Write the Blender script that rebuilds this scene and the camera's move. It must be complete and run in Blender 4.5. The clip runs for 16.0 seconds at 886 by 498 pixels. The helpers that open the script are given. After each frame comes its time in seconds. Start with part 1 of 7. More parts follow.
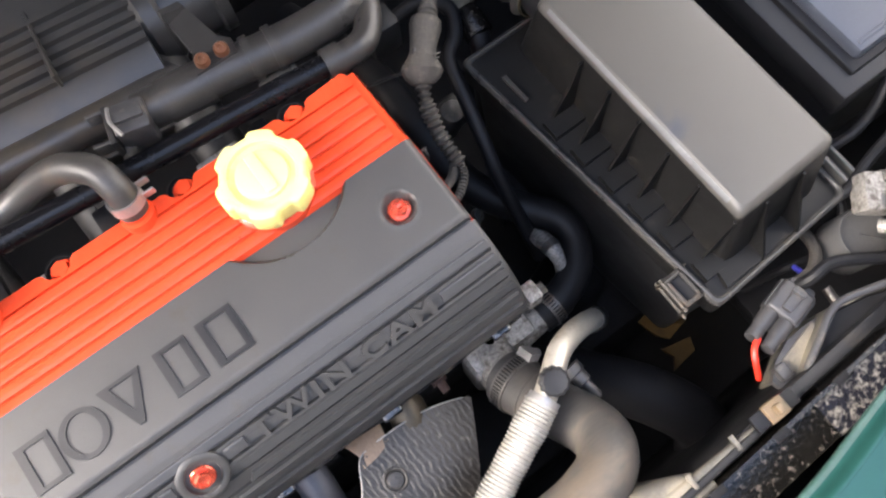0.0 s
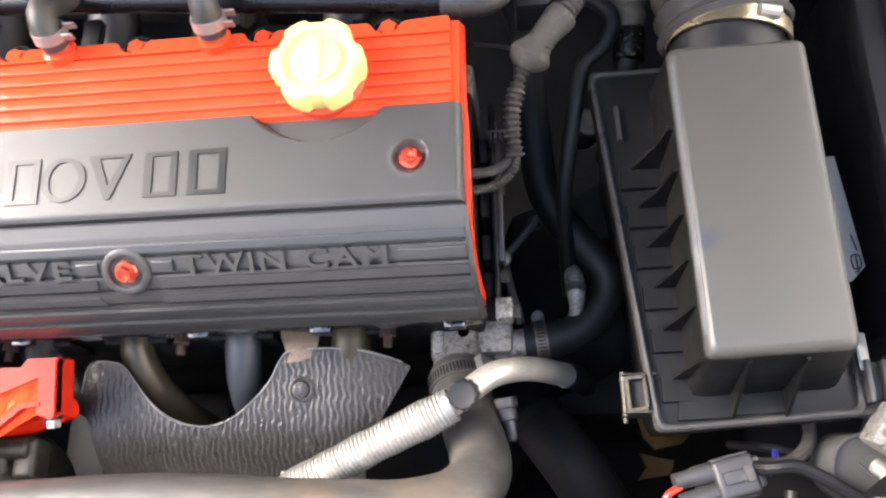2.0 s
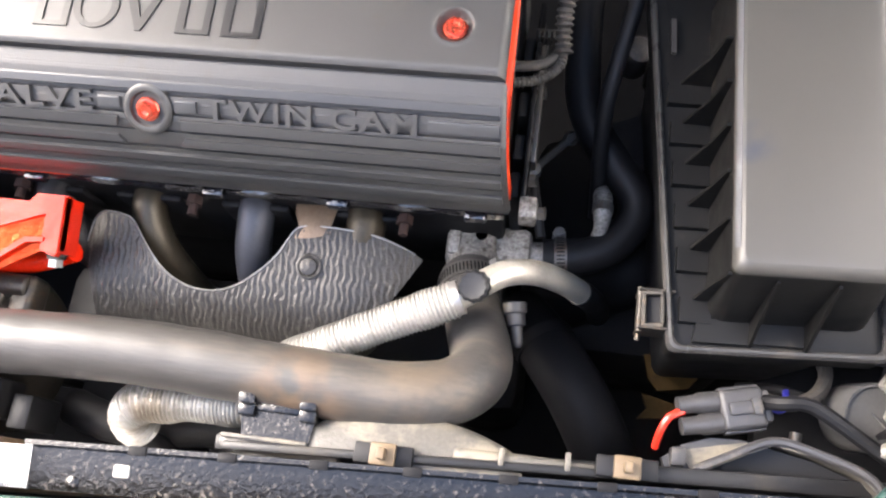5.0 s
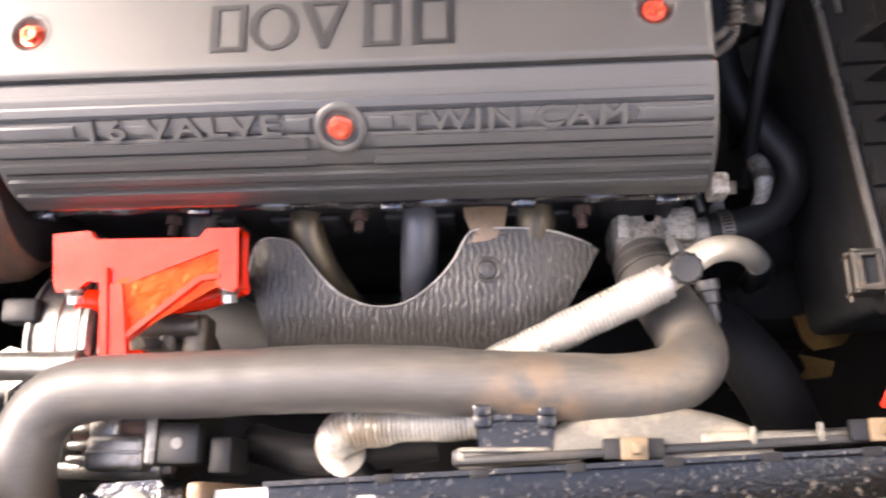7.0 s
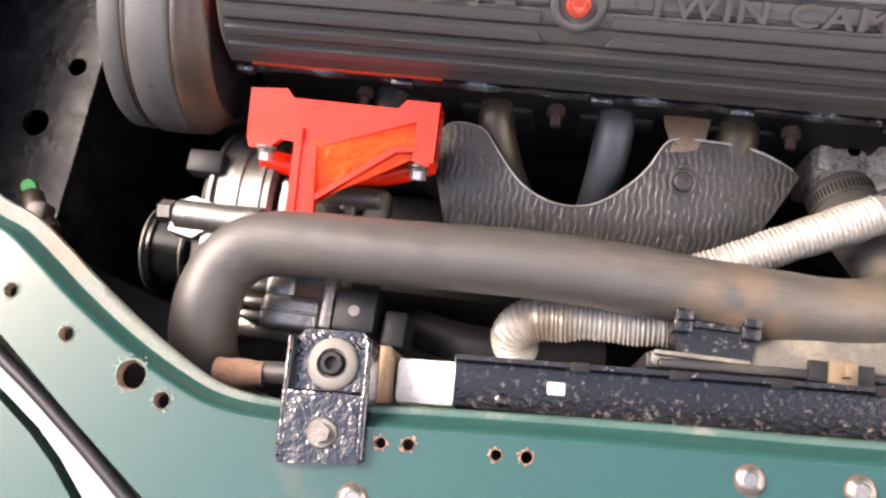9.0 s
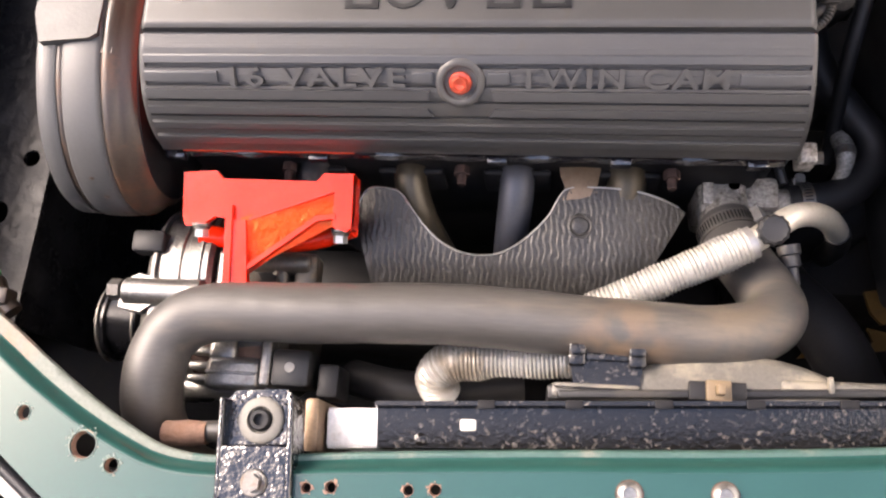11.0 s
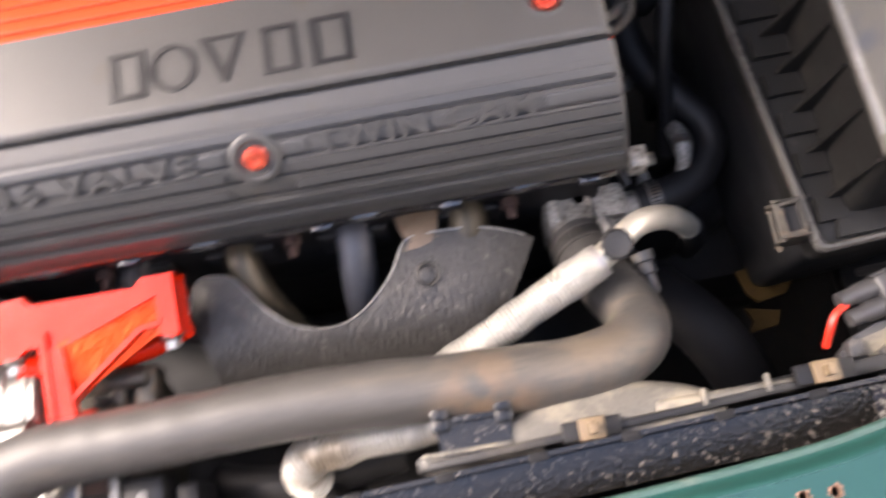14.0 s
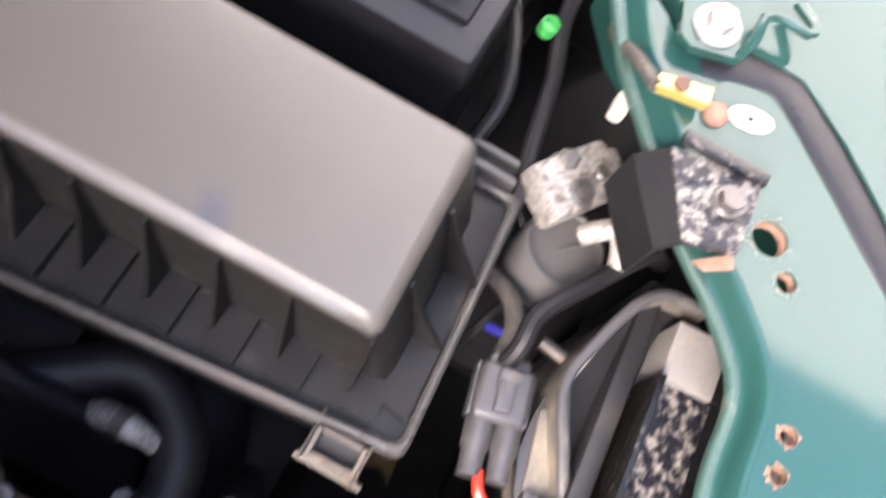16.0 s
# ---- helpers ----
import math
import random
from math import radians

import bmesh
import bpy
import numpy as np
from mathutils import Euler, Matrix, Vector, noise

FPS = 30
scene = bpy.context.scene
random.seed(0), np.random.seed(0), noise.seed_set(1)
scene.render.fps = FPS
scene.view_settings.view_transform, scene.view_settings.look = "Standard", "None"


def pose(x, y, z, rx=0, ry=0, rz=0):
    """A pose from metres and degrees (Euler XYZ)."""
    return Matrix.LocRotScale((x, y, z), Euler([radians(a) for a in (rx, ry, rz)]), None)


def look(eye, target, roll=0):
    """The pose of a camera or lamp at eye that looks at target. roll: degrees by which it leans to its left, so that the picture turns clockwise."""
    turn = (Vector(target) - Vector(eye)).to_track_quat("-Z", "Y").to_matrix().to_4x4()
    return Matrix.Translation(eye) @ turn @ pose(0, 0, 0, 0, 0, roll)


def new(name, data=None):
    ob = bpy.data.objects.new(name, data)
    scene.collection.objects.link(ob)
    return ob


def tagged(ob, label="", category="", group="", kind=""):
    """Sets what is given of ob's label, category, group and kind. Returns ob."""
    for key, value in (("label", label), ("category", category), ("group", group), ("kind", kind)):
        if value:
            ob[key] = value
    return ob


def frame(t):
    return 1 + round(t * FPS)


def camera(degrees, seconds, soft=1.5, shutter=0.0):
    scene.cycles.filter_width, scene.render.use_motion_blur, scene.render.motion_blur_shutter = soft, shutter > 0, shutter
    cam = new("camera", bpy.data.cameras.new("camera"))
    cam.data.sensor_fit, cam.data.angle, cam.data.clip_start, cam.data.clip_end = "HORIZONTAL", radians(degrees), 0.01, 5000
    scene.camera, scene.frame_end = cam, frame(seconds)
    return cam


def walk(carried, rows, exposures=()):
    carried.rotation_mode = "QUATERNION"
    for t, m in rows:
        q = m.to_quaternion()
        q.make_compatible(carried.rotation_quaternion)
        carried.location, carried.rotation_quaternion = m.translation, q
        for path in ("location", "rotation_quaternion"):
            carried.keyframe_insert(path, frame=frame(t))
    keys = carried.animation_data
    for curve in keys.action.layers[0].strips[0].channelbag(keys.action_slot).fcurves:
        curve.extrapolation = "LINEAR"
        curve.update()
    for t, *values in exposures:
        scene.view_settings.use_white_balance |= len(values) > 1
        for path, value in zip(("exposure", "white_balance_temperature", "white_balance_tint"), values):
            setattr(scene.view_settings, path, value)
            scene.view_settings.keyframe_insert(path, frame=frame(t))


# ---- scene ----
cam = camera(55.51, 16.0, soft=2.2, shutter=0.5)
PATH = [
    (0, (0.1035, -0.1000, 1.3078), (0.1805, 0.0365, 0.8330), -7.53),
    (0.5, (0.1440, -0.0865, 1.2985), (0.2116, 0.0471, 0.8215), -5.07),
    (1, (0.2329, -0.1281, 1.2865), (0.2296, 0.0393, 0.8153), -18.02),
    (1.5, (0.2486, -0.1494, 1.2870), (0.2066, 0.0236, 0.8198), -19.84),
    (2, (0.2328, -0.1454, 1.2918), (0.1826, 0.0203, 0.8228), -18.79),
    (2.5, (0.2289, -0.1465, 1.2857), (0.1811, 0.0101, 0.8132), -16.93),
    (3, (0.2285, -0.1601, 1.2804), (0.1741, -0.0079, 0.8072), -16.07),
    (3.5, (0.2349, -0.1724, 1.2755), (0.1677, -0.0243, 0.8027), -17.42),
    (6, (0.2125, -0.1885, 1.2539), (0.1556, -0.0391, 0.7802), -15.39),
    (6.5, (0.1614, -0.1764, 1.2593), (0.1105, -0.0437, 0.7800), -22.16),
    (7, (0.0878, -0.1876, 1.2636), (0.0512, -0.0445, 0.7860), -15.05),
    (7.5, (0.0491, -0.2007, 1.2507), (-0.0037, -0.0716, 0.7705), -20.37),
    (8, (0.0220, -0.2378, 1.2403), (-0.0284, -0.1059, 0.7606), -14.95),
    (8.5, (-0.0029, -0.2352, 1.2272), (-0.0514, -0.1106, 0.7454), -13.89),
    (9, (-0.0008, -0.2305, 1.2478), (-0.0628, -0.1120, 0.7660), -20.18),
    (9.5, (0.0181, -0.2255, 1.2904), (-0.0456, -0.1088, 0.8084), -22.65),
    (12, (0.0536, -0.2238, 1.2995), (0.0043, -0.0775, 0.8239), -17.64),
    (12.5, (0.0537, -0.2250, 1.2966), (0.0151, -0.0810, 0.8193), -14.95),
    (13, (0.0480, -0.2249, 1.2990), (0.0076, -0.0801, 0.8221), -15.18),
    (13.5, (0.0500, -0.2202, 1.2894), (0.0096, -0.0790, 0.8115), -16.32),
    (14, (0.1038, -0.1862, 1.2655), (0.0905, -0.0438, 0.7864), -15.23),
    (14.5, (0.1715, -0.1178, 1.2218), (0.1807, -0.0161, 0.7324), -15.84),
    (15, (0.2236, -0.0775, 1.1872), (0.2592, 0.0041, 0.6952), -9.16),
    (15.5, (0.2320, -0.0564, 1.1449), (0.3418, -0.0286, 0.6579), 24.57),
    (16, (0.2585, -0.0636, 1.1090), (0.4389, -0.0599, 0.6426), 28.47),
]
from mathutils.geometry import delaunay_2d_cdt

EXPOSURE = [(0, 2.71, 6250, 12), (0.5, 2.71, 6250, 12), (1.5, 2.96, 6250, 12), (2.0, 2.91, 6250, 12), (2.5, 2.91, 6250, 12), (3.5, 2.92, 6250, 12), (6, 3.18, 6350, 13), (6.5, 3.27, 6350, 13), (7, 3.14, 6850, 19), (7.5, 2.97, 6850, 19), (8, 2.73, 6850, 19), (9.5, 2.6, 6850, 19), (13.5, 2.58, 6850, 19), (14.5, 2.94, 6500, 17), (15.5, 3.33, 6500, 17), (16, 3.29, 6400, 20)]
walk(cam, [(t, look(eye, target, roll)) for t, eye, target, roll in PATH], EXPOSURE)

# ---------------------------------------------------------------- light
world = bpy.data.worlds.new("world")
scene.world = world
world.use_nodes = True
wn = world.node_tree.nodes
sky = wn.new("ShaderNodeTexSky")
sky.sky_type, sky.sun_disc = "NISHITA", False
SUN_ELEVATION, SUN_AZIMUTH = radians(42), radians(290)
sky.dust_density, sky.air_density = 4.5, 1.2
sky.sun_elevation, sky.sun_rotation = SUN_ELEVATION, SUN_AZIMUTH
wn["Background"].inputs["Strength"].default_value = 0.15
world.node_tree.links.new(sky.outputs[0], wn["Background"].inputs["Color"])
sun = new("sun", bpy.data.lights.new("sun", "SUN"))
sun.data.energy, sun.data.angle, sun.data.color = 1.0, radians(26), (1.0, 0.96, 0.90)
sun_dir = Vector((math.sin(SUN_AZIMUTH) * math.cos(SUN_ELEVATION), math.cos(SUN_AZIMUTH) * math.cos(SUN_ELEVATION), math.sin(SUN_ELEVATION)))
sun.matrix_world = look(sun_dir * 5, (0, 0, 0))


# ---------------------------------------------------------------- materials
def mat(name, color, rough=0.5, metal=0.0, grain=120.0, vary=0.25, bump=0.15, dirt=None, dirt_amount=0.0, dirt_scale=18.0, coat=0.0, spec=0.5, stretch=None, breakup=1.0):
    """A worn surface: base colour with fine and broad variation, a dirt colour in patches, roughness breakup and fine relief."""
    m = bpy.data.materials.new(name)
    m.use_nodes = True
    nt = m.node_tree
    n, l = nt.nodes, nt.links
    b = n["Principled BSDF"]
    b.inputs["Metallic"].default_value = metal
    b.inputs["Coat Weight"].default_value = coat
    b.inputs["Coat Roughness"].default_value = 0.08
    b.inputs["Specular IOR Level"].default_value = spec
    tc = n.new("ShaderNodeTexCoord")
    src = tc.outputs["Object"]
    if stretch:
        mp = n.new("ShaderNodeMapping")
        mp.inputs["Scale"].default_value = stretch
        l.new(src, mp.inputs[0])
        src = mp.outputs[0]
    fine, broad = n.new("ShaderNodeTexNoise"), n.new("ShaderNodeTexNoise")
    fine.inputs["Scale"].default_value, fine.inputs["Detail"].default_value = grain * 4, 6
    broad.inputs["Scale"].default_value, broad.inputs["Detail"].default_value = dirt_scale, 8
    broad.inputs["Roughness"].default_value = 0.65
    l.new(src, fine.inputs["Vector"]), l.new(src, broad.inputs["Vector"])
    # fine variation
    mul = n.new("ShaderNodeMix")
    mul.data_type, mul.blend_type = "RGBA", "MULTIPLY"
    mul.inputs[0].default_value = 1.0
    mul.inputs[6].default_value = (*color, 1)
    rmp = n.new("ShaderNodeMapRange")
    rmp.inputs["To Min"].default_value, rmp.inputs["To Max"].default_value = 1 - vary, 1 + vary
    rmp.inputs["From Min"].default_value, rmp.inputs["From Max"].default_value = 0.25, 0.75
    add = n.new("ShaderNodeMath")
    add.operation = "ADD"
    half = n.new("ShaderNodeMath")
    half.operation, half.inputs[1].default_value = "MULTIPLY", 0.5
    l.new(fine.outputs["Fac"], add.inputs[0]), l.new(broad.outputs["Fac"], add.inputs[1])
    l.new(add.outputs[0], half.inputs[0]), l.new(half.outputs[0], rmp.inputs["Value"])
    l.new(rmp.outputs[0], mul.inputs[7])
    out = mul.outputs[2]
    if dirt:
        mask = n.new("ShaderNodeMapRange")
        mask.inputs["From Min"].default_value = 0.62 - 0.3 * dirt_amount
        mask.inputs["From Max"].default_value = 0.72 - 0.2 * dirt_amount
        mask.inputs["To Max"].default_value = min(1.0, 0.4 + dirt_amount)
        l.new(broad.outputs["Fac"], mask.inputs["Value"])
        mx = n.new("ShaderNodeMix")
        mx.data_type = "RGBA"
        l.new(mask.outputs[0], mx.inputs[0]), l.new(out, mx.inputs[6])
        mx.inputs[7].default_value = (*dirt, 1)
        out = mx.outputs[2]
    l.new(out, b.inputs["Base Color"])
    rr = n.new("ShaderNodeMapRange")
    rr.inputs["To Min"].default_value, rr.inputs["To Max"].default_value = max(0.02, rough - 0.1 * breakup), min(1, rough + 0.12 * breakup)
    rr.inputs["From Min"].default_value, rr.inputs["From Max"].default_value = 0.3, 0.7
    l.new(broad.outputs["Fac"], rr.inputs["Value"]), l.new(rr.outputs[0], b.inputs["Roughness"])
    if bump:
        bp = n.new("ShaderNodeBump")
        bp.inputs["Strength"].default_value, bp.inputs["Distance"].default_value = bump, 0.0006
        l.new(fine.outputs["Fac"], bp.inputs["Height"]), l.new(bp.outputs[0], b.inputs["Normal"])
    return m


RED = mat("red_paint", (0.66, 0.062, 0.021), 0.14, vary=0.08, bump=0.06, coat=0.0, spec=0.28)
BRACKET_RED = mat("bracket_red_gloss", (0.62, 0.020, 0.004), 0.16, vary=0.12, bump=0.06, spec=0.35)
RED_BOLT = mat("red_bolt_paint", (0.72, 0.11, 0.06), 0.22, metal=0.75, vary=0.2, bump=0.5, coat=0.5)
COVER = mat("grey_cover_plastic", (0.041, 0.0400, 0.039), 0.46, grain=400, vary=0.12, bump=0.25, dirt=(0.040, 0.032, 0.023), dirt_amount=0.12, dirt_scale=38, spec=0.55, breakup=0.5)
# Darker copy of the cover plastic for the shade in gaps and round letters.
COVER_SHADE = mat("cover_shade_plastic", (0.018, 0.018, 0.019), 0.45, grain=400, vary=0.12, bump=0.25)
COVER_RIB = mat("smooth_rib_plastic", (0.036, 0.0365, 0.038), 0.42, grain=400, vary=0.12, bump=0.15, spec=0.55, breakup=0.5)
LETTER = mat("letter_plastic", (0.014, 0.014, 0.015), 0.36, grain=400, vary=0.1)
BLACK = mat("black_plastic", (0.013, 0.013, 0.014), 0.46, vary=0.2, dirt=(0.05, 0.042, 0.032), dirt_amount=0.15, spec=0.35)
RUBBER_MID = mat("brown_grey_rubber", (0.038, 0.035, 0.032), 0.44, vary=0.25, dirt=(0.10, 0.08, 0.05), dirt_amount=0.22, dirt_scale=25)
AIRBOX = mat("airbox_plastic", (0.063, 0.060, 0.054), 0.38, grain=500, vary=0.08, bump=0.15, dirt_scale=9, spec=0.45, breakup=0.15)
# Near-black copy of the lid plastic, shade in its colour, for walls and rim.
AIRBOX_SHADE = mat("airbox_shaded_plastic", (0.0095, 0.0093, 0.009), 0.42, grain=500, vary=0.2, bump=0.2, dirt=(0.05, 0.043, 0.033), dirt_amount=0.12, dirt_scale=30, spec=0.2)
RUBBER = mat("hose_rubber", (0.047, 0.044, 0.041), 0.48, vary=0.3, bump=0.3, dirt=(0.115, 0.094, 0.070), dirt_amount=0.22, dirt_scale=26, stretch=(0.16, 1, 1))
RUBBER_DARK = mat("dark_rubber", (0.008, 0.008, 0.009), 0.5, vary=0.2, dirt=(0.02, 0.018, 0.015), dirt_amount=0.1, spec=0.25)
ALU = mat("cast_aluminium", (0.37, 0.36, 0.345), 0.38, metal=0.75, vary=0.15, bump=0.3, dirt=(0.16, 0.13, 0.10), dirt_amount=0.12, dirt_scale=30)
ALU_DIRTY = mat("corroded_aluminium", (0.29, 0.275, 0.25), 0.55, metal=0.4, vary=0.8, bump=0.9, dirt=(0.06, 0.048, 0.036), dirt_amount=0.45, dirt_scale=170)
FOIL = mat("silver_foil", (0.37, 0.36, 0.33), 0.36, metal=0.45, vary=0.2, bump=0.4, dirt=(0.30, 0.25, 0.17), dirt_amount=0.2, dirt_scale=40)
PIPE = mat("silver_pipe", (0.52, 0.49, 0.42), 0.36, metal=0.6, vary=0.15, bump=0.2, dirt=(0.2, 0.16, 0.1), dirt_amount=0.2)
STEEL = mat("plated_steel", (0.34, 0.33, 0.315), 0.38, metal=0.65, vary=0.2, bump=0.2, dirt=(0.2, 0.13, 0.08), dirt_amount=0.15, dirt_scale=80)
BRASS = mat("brass_plate", (0.62, 0.47, 0.14), 0.35, metal=0.7, vary=0.15)
RUST = mat("rusty_steel", (0.10, 0.055, 0.036), 0.75, metal=0.2, vary=0.4, bump=0.6, dirt=(0.06, 0.04, 0.03), dirt_amount=0.3, dirt_scale=50)
EXHAUST_TAN = mat("straw_tinted_steel", (0.052, 0.043, 0.029), 0.42, metal=0.5, vary=0.25, bump=0.3, dirt=(0.05, 0.035, 0.02), dirt_amount=0.3, dirt_scale=30)
EXHAUST_BLUE = mat("blue_tinted_steel", (0.058, 0.062, 0.075), 0.45, metal=0.5, vary=0.2, bump=0.3, dirt=(0.05, 0.045, 0.05), dirt_amount=0.2, dirt_scale=30)
# The pale speckle colour stands in for glints off the embossed sheet.
SHIELD = mat("embossed_shield", (0.036, 0.034, 0.032), 0.36, metal=0.5, vary=0.35, bump=0.5, dirt=(0.16, 0.145, 0.13), dirt_amount=0.05, dirt_scale=150)
EXHAUST = mat("exhaust_tube", (0.028, 0.028, 0.031), 0.55, metal=0.5, vary=0.25, bump=0.4, dirt=(0.10, 0.075, 0.05), dirt_amount=0.3, dirt_scale=14)
GREEN = mat("green_body_paint", (0.011, 0.045, 0.039), 0.5, vary=0.06, bump=0.03, coat=1.0, breakup=0.3, spec=0.04)
GREEN_DIRTY = mat("dusty_green_paint", (0.030, 0.065, 0.055), 0.42, vary=0.3, bump=0.4, dirt=(0.16, 0.15, 0.12), dirt_amount=0.22, dirt_scale=30)
BLACK_PAINT = mat("flaked_black_paint", (0.0075, 0.0068, 0.0062), 0.17, vary=0.5, bump=0.7, dirt=(0.18, 0.16, 0.14), dirt_amount=0.15, dirt_scale=260, spec=0.45)
# Near-black colour that also carries the shade of the deep bay.
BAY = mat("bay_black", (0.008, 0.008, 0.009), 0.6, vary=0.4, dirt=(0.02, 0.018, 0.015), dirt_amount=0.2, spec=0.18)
BAY_SHINY = mat("black_wing_paint", (0.008, 0.008, 0.009), 0.28, vary=0.3, bump=0.5, dirt=(0.03, 0.03, 0.03), dirt_amount=0.2, dirt_scale=25, spec=0.14)
CAP = mat("yellow_cap_plastic", (1.0, 0.86, 0.28), 0.3, vary=0.05, bump=0.05, coat=0.1)
GREY = mat("grey_connector_plastic", (0.16, 0.155, 0.15), 0.5, vary=0.2, dirt=(0.2, 0.18, 0.14), dirt_amount=0.2, dirt_scale=60)
COWL = mat("fan_cowl_plastic", (0.085, 0.079, 0.068), 0.5, vary=0.3, bump=0.5, dirt=(0.20, 0.175, 0.13), dirt_amount=0.4, dirt_scale=40)
BATTERY = mat("battery_plastic", (0.048, 0.054, 0.070), 0.45, vary=0.1, dirt=(0.12, 0.11, 0.1), dirt_amount=0.1)
WHITE = mat("white_plastic", (0.52, 0.50, 0.46), 0.5, vary=0.2, dirt=(0.3, 0.26, 0.2), dirt_amount=0.3, dirt_scale=40)
FINS = mat("radiator_core", (0.88, 0.87, 0.84), 0.4, metal=0.15, vary=0.2, bump=0.3, dirt=(0.25, 0.2, 0.13), dirt_amount=0.15, dirt_scale=60)
LOOM = mat("grey_tape_loom", (0.045, 0.040, 0.034), 0.75, vary=0.45, bump=0.9, dirt=(0.11, 0.097, 0.08), dirt_amount=0.3, dirt_scale=110)
TAN = mat("tan_plastic", (0.13, 0.092, 0.052), 0.5, vary=0.25, dirt=(0.1, 0.07, 0.04), dirt_amount=0.2, dirt_scale=30)
RED_WIRE = mat("red_wire", (0.6, 0.03, 0.015), 0.35, vary=0.08)
BLUE_WIRE = mat("blue_wire", (0.03, 0.03, 0.25), 0.35, vary=0.08)
LIME = mat("lime_plastic", (0.03, 0.22, 0.05), 0.4, vary=0.08)
LAMP = mat("lamp_edge_plastic", (0.24, 0.235, 0.22), 0.3, vary=0.12, dirt=(0.15, 0.14, 0.13), dirt_amount=0.2, dirt_scale=20)
CREAM = mat("cream_fabric_sleeve", (0.11, 0.095, 0.07), 0.8, vary=0.5, bump=0.9, dirt=(0.09, 0.075, 0.055), dirt_amount=0.4, dirt_scale=120)
BLACK_GLOSS = mat("glossy_black_enamel", (0.005, 0.005, 0.007), 0.10, vary=0.3, bump=0.3, coat=0.5)
PULLEY = mat("pulley_black", (0.005, 0.005, 0.006), 0.26, vary=0.2, spec=0.25)
DARK_STEEL = mat("dark_spring_steel", (0.050, 0.045, 0.038), 0.45, metal=0.5, vary=0.4, bump=0.4, dirt=(0.10, 0.07, 0.045), dirt_amount=0.25, dirt_scale=120)
WORN = mat("worn_dull_steel", (0.13, 0.124, 0.115), 0.45, metal=0.75, vary=0.3, bump=0.5, dirt=(0.10, 0.06, 0.035), dirt_amount=0.3, dirt_scale=90)
TAN_DARK = mat("stained_bracket", (0.055, 0.033, 0.010), 0.6, vary=0.4, dirt=(0.02, 0.012, 0.006), dirt_amount=0.3, dirt_scale=40, spec=0.1)
BELT_COVER = mat("belt_cover_plastic", (0.044, 0.0445, 0.045), 0.5, vary=0.15, bump=0.2, dirt=(0.025, 0.021, 0.017), dirt_amount=0.10, dirt_scale=45)
BELT_RIM = mat("oily_rim_plastic", (0.030, 0.021, 0.015), 0.4, vary=0.3, dirt=(0.080, 0.036, 0.016), dirt_amount=0.3, dirt_scale=30)


def lumpy(m, scale=170.0, strength=0.9, distance=0.0016):
    """Adds coarse lumps to a paint, so that its gloss breaks up as on flaking, stone-chipped steel."""
    n, l = m.node_tree.nodes, m.node_tree.links
    b = n["Principled BSDF"]
    tc, no, bp = n.new("ShaderNodeTexCoord"), n.new("ShaderNodeTexNoise"), n.new("ShaderNodeBump")
    no.inputs["Scale"].default_value, no.inputs["Detail"].default_value, no.inputs["Roughness"].default_value = scale, 3, 0.6
    bp.inputs["Strength"].default_value, bp.inputs["Distance"].default_value = strength, distance
    l.new(tc.outputs["Object"], no.inputs["Vector"]), l.new(no.outputs["Fac"], bp.inputs["Height"])
    l.new(bp.outputs[0], b.inputs["Normal"]), l.new(bp.outputs[0], b.inputs["Coat Normal"])


lumpy(BLACK_PAINT, 380, 0.5, 0.0008)
lumpy(BLACK_GLOSS, 95, 0.7, 0.0034)
lumpy(RED, 45, 0.35, 0.0016)
lumpy(BRACKET_RED, 60, 0.4, 0.0018)
lumpy(ALU_DIRTY, 300, 0.6, 0.001)
lumpy(BAY_SHINY, 90, 0.6)
lumpy(FOIL, 240, 0.9, 0.0013)
lumpy(SHIELD, 420, 0.7, 0.0008)
GASKET = mat("oily_black_gasket", (0.010, 0.010, 0.013), 0.12, vary=0.3, bump=0.5, spec=1.0)
lumpy(GASKET, 120, 0.8, 0.0022)
SOLENOID = mat("grey_solenoid_plastic", (0.075, 0.074, 0.073), 0.4, vary=0.15, bump=0.15, dirt=(0.05, 0.045, 0.04), dirt_amount=0.15, dirt_scale=60)
BUSH = mat("grey_bush_rubber", (0.13, 0.125, 0.11), 0.6, vary=0.2, dirt=(0.10, 0.09, 0.075), dirt_amount=0.2, dirt_scale=70)
PLENUM = mat("heat_browned_plastic", (0.026, 0.025, 0.024), 0.34, vary=0.2, dirt=(0.040, 0.028, 0.017), dirt_amount=0.12, dirt_scale=16, stretch=(0.4, 1, 1))
PIPE_BROWN = mat("browned_pipe_plastic", (0.030, 0.028, 0.026), 0.36, vary=0.25, dirt=(0.06, 0.043, 0.027), dirt_amount=0.22, dirt_scale=30)
COPPER = mat("copper_plated", (0.26, 0.12, 0.07), 0.38, metal=0.8, vary=0.2, dirt=(0.12, 0.06, 0.03), dirt_amount=0.3, dirt_scale=90)
STRAP = mat("heat_tanned_steel", (0.17, 0.12, 0.08), 0.45, metal=0.5, vary=0.3, bump=0.3, dirt=(0.14, 0.08, 0.045), dirt_amount=0.35, dirt_scale=45)
RUST_RED = mat("red_brown_rust", (0.030, 0.014, 0.011), 0.8, vary=0.4, bump=0.6, dirt=(0.07, 0.03, 0.02), dirt_amount=0.3, dirt_scale=80)
RUST_PALE = mat("crusted_rust", (0.20, 0.115, 0.08), 0.85, vary=0.35, bump=0.9, dirt=(0.14, 0.07, 0.04), dirt_amount=0.35, dirt_scale=70)
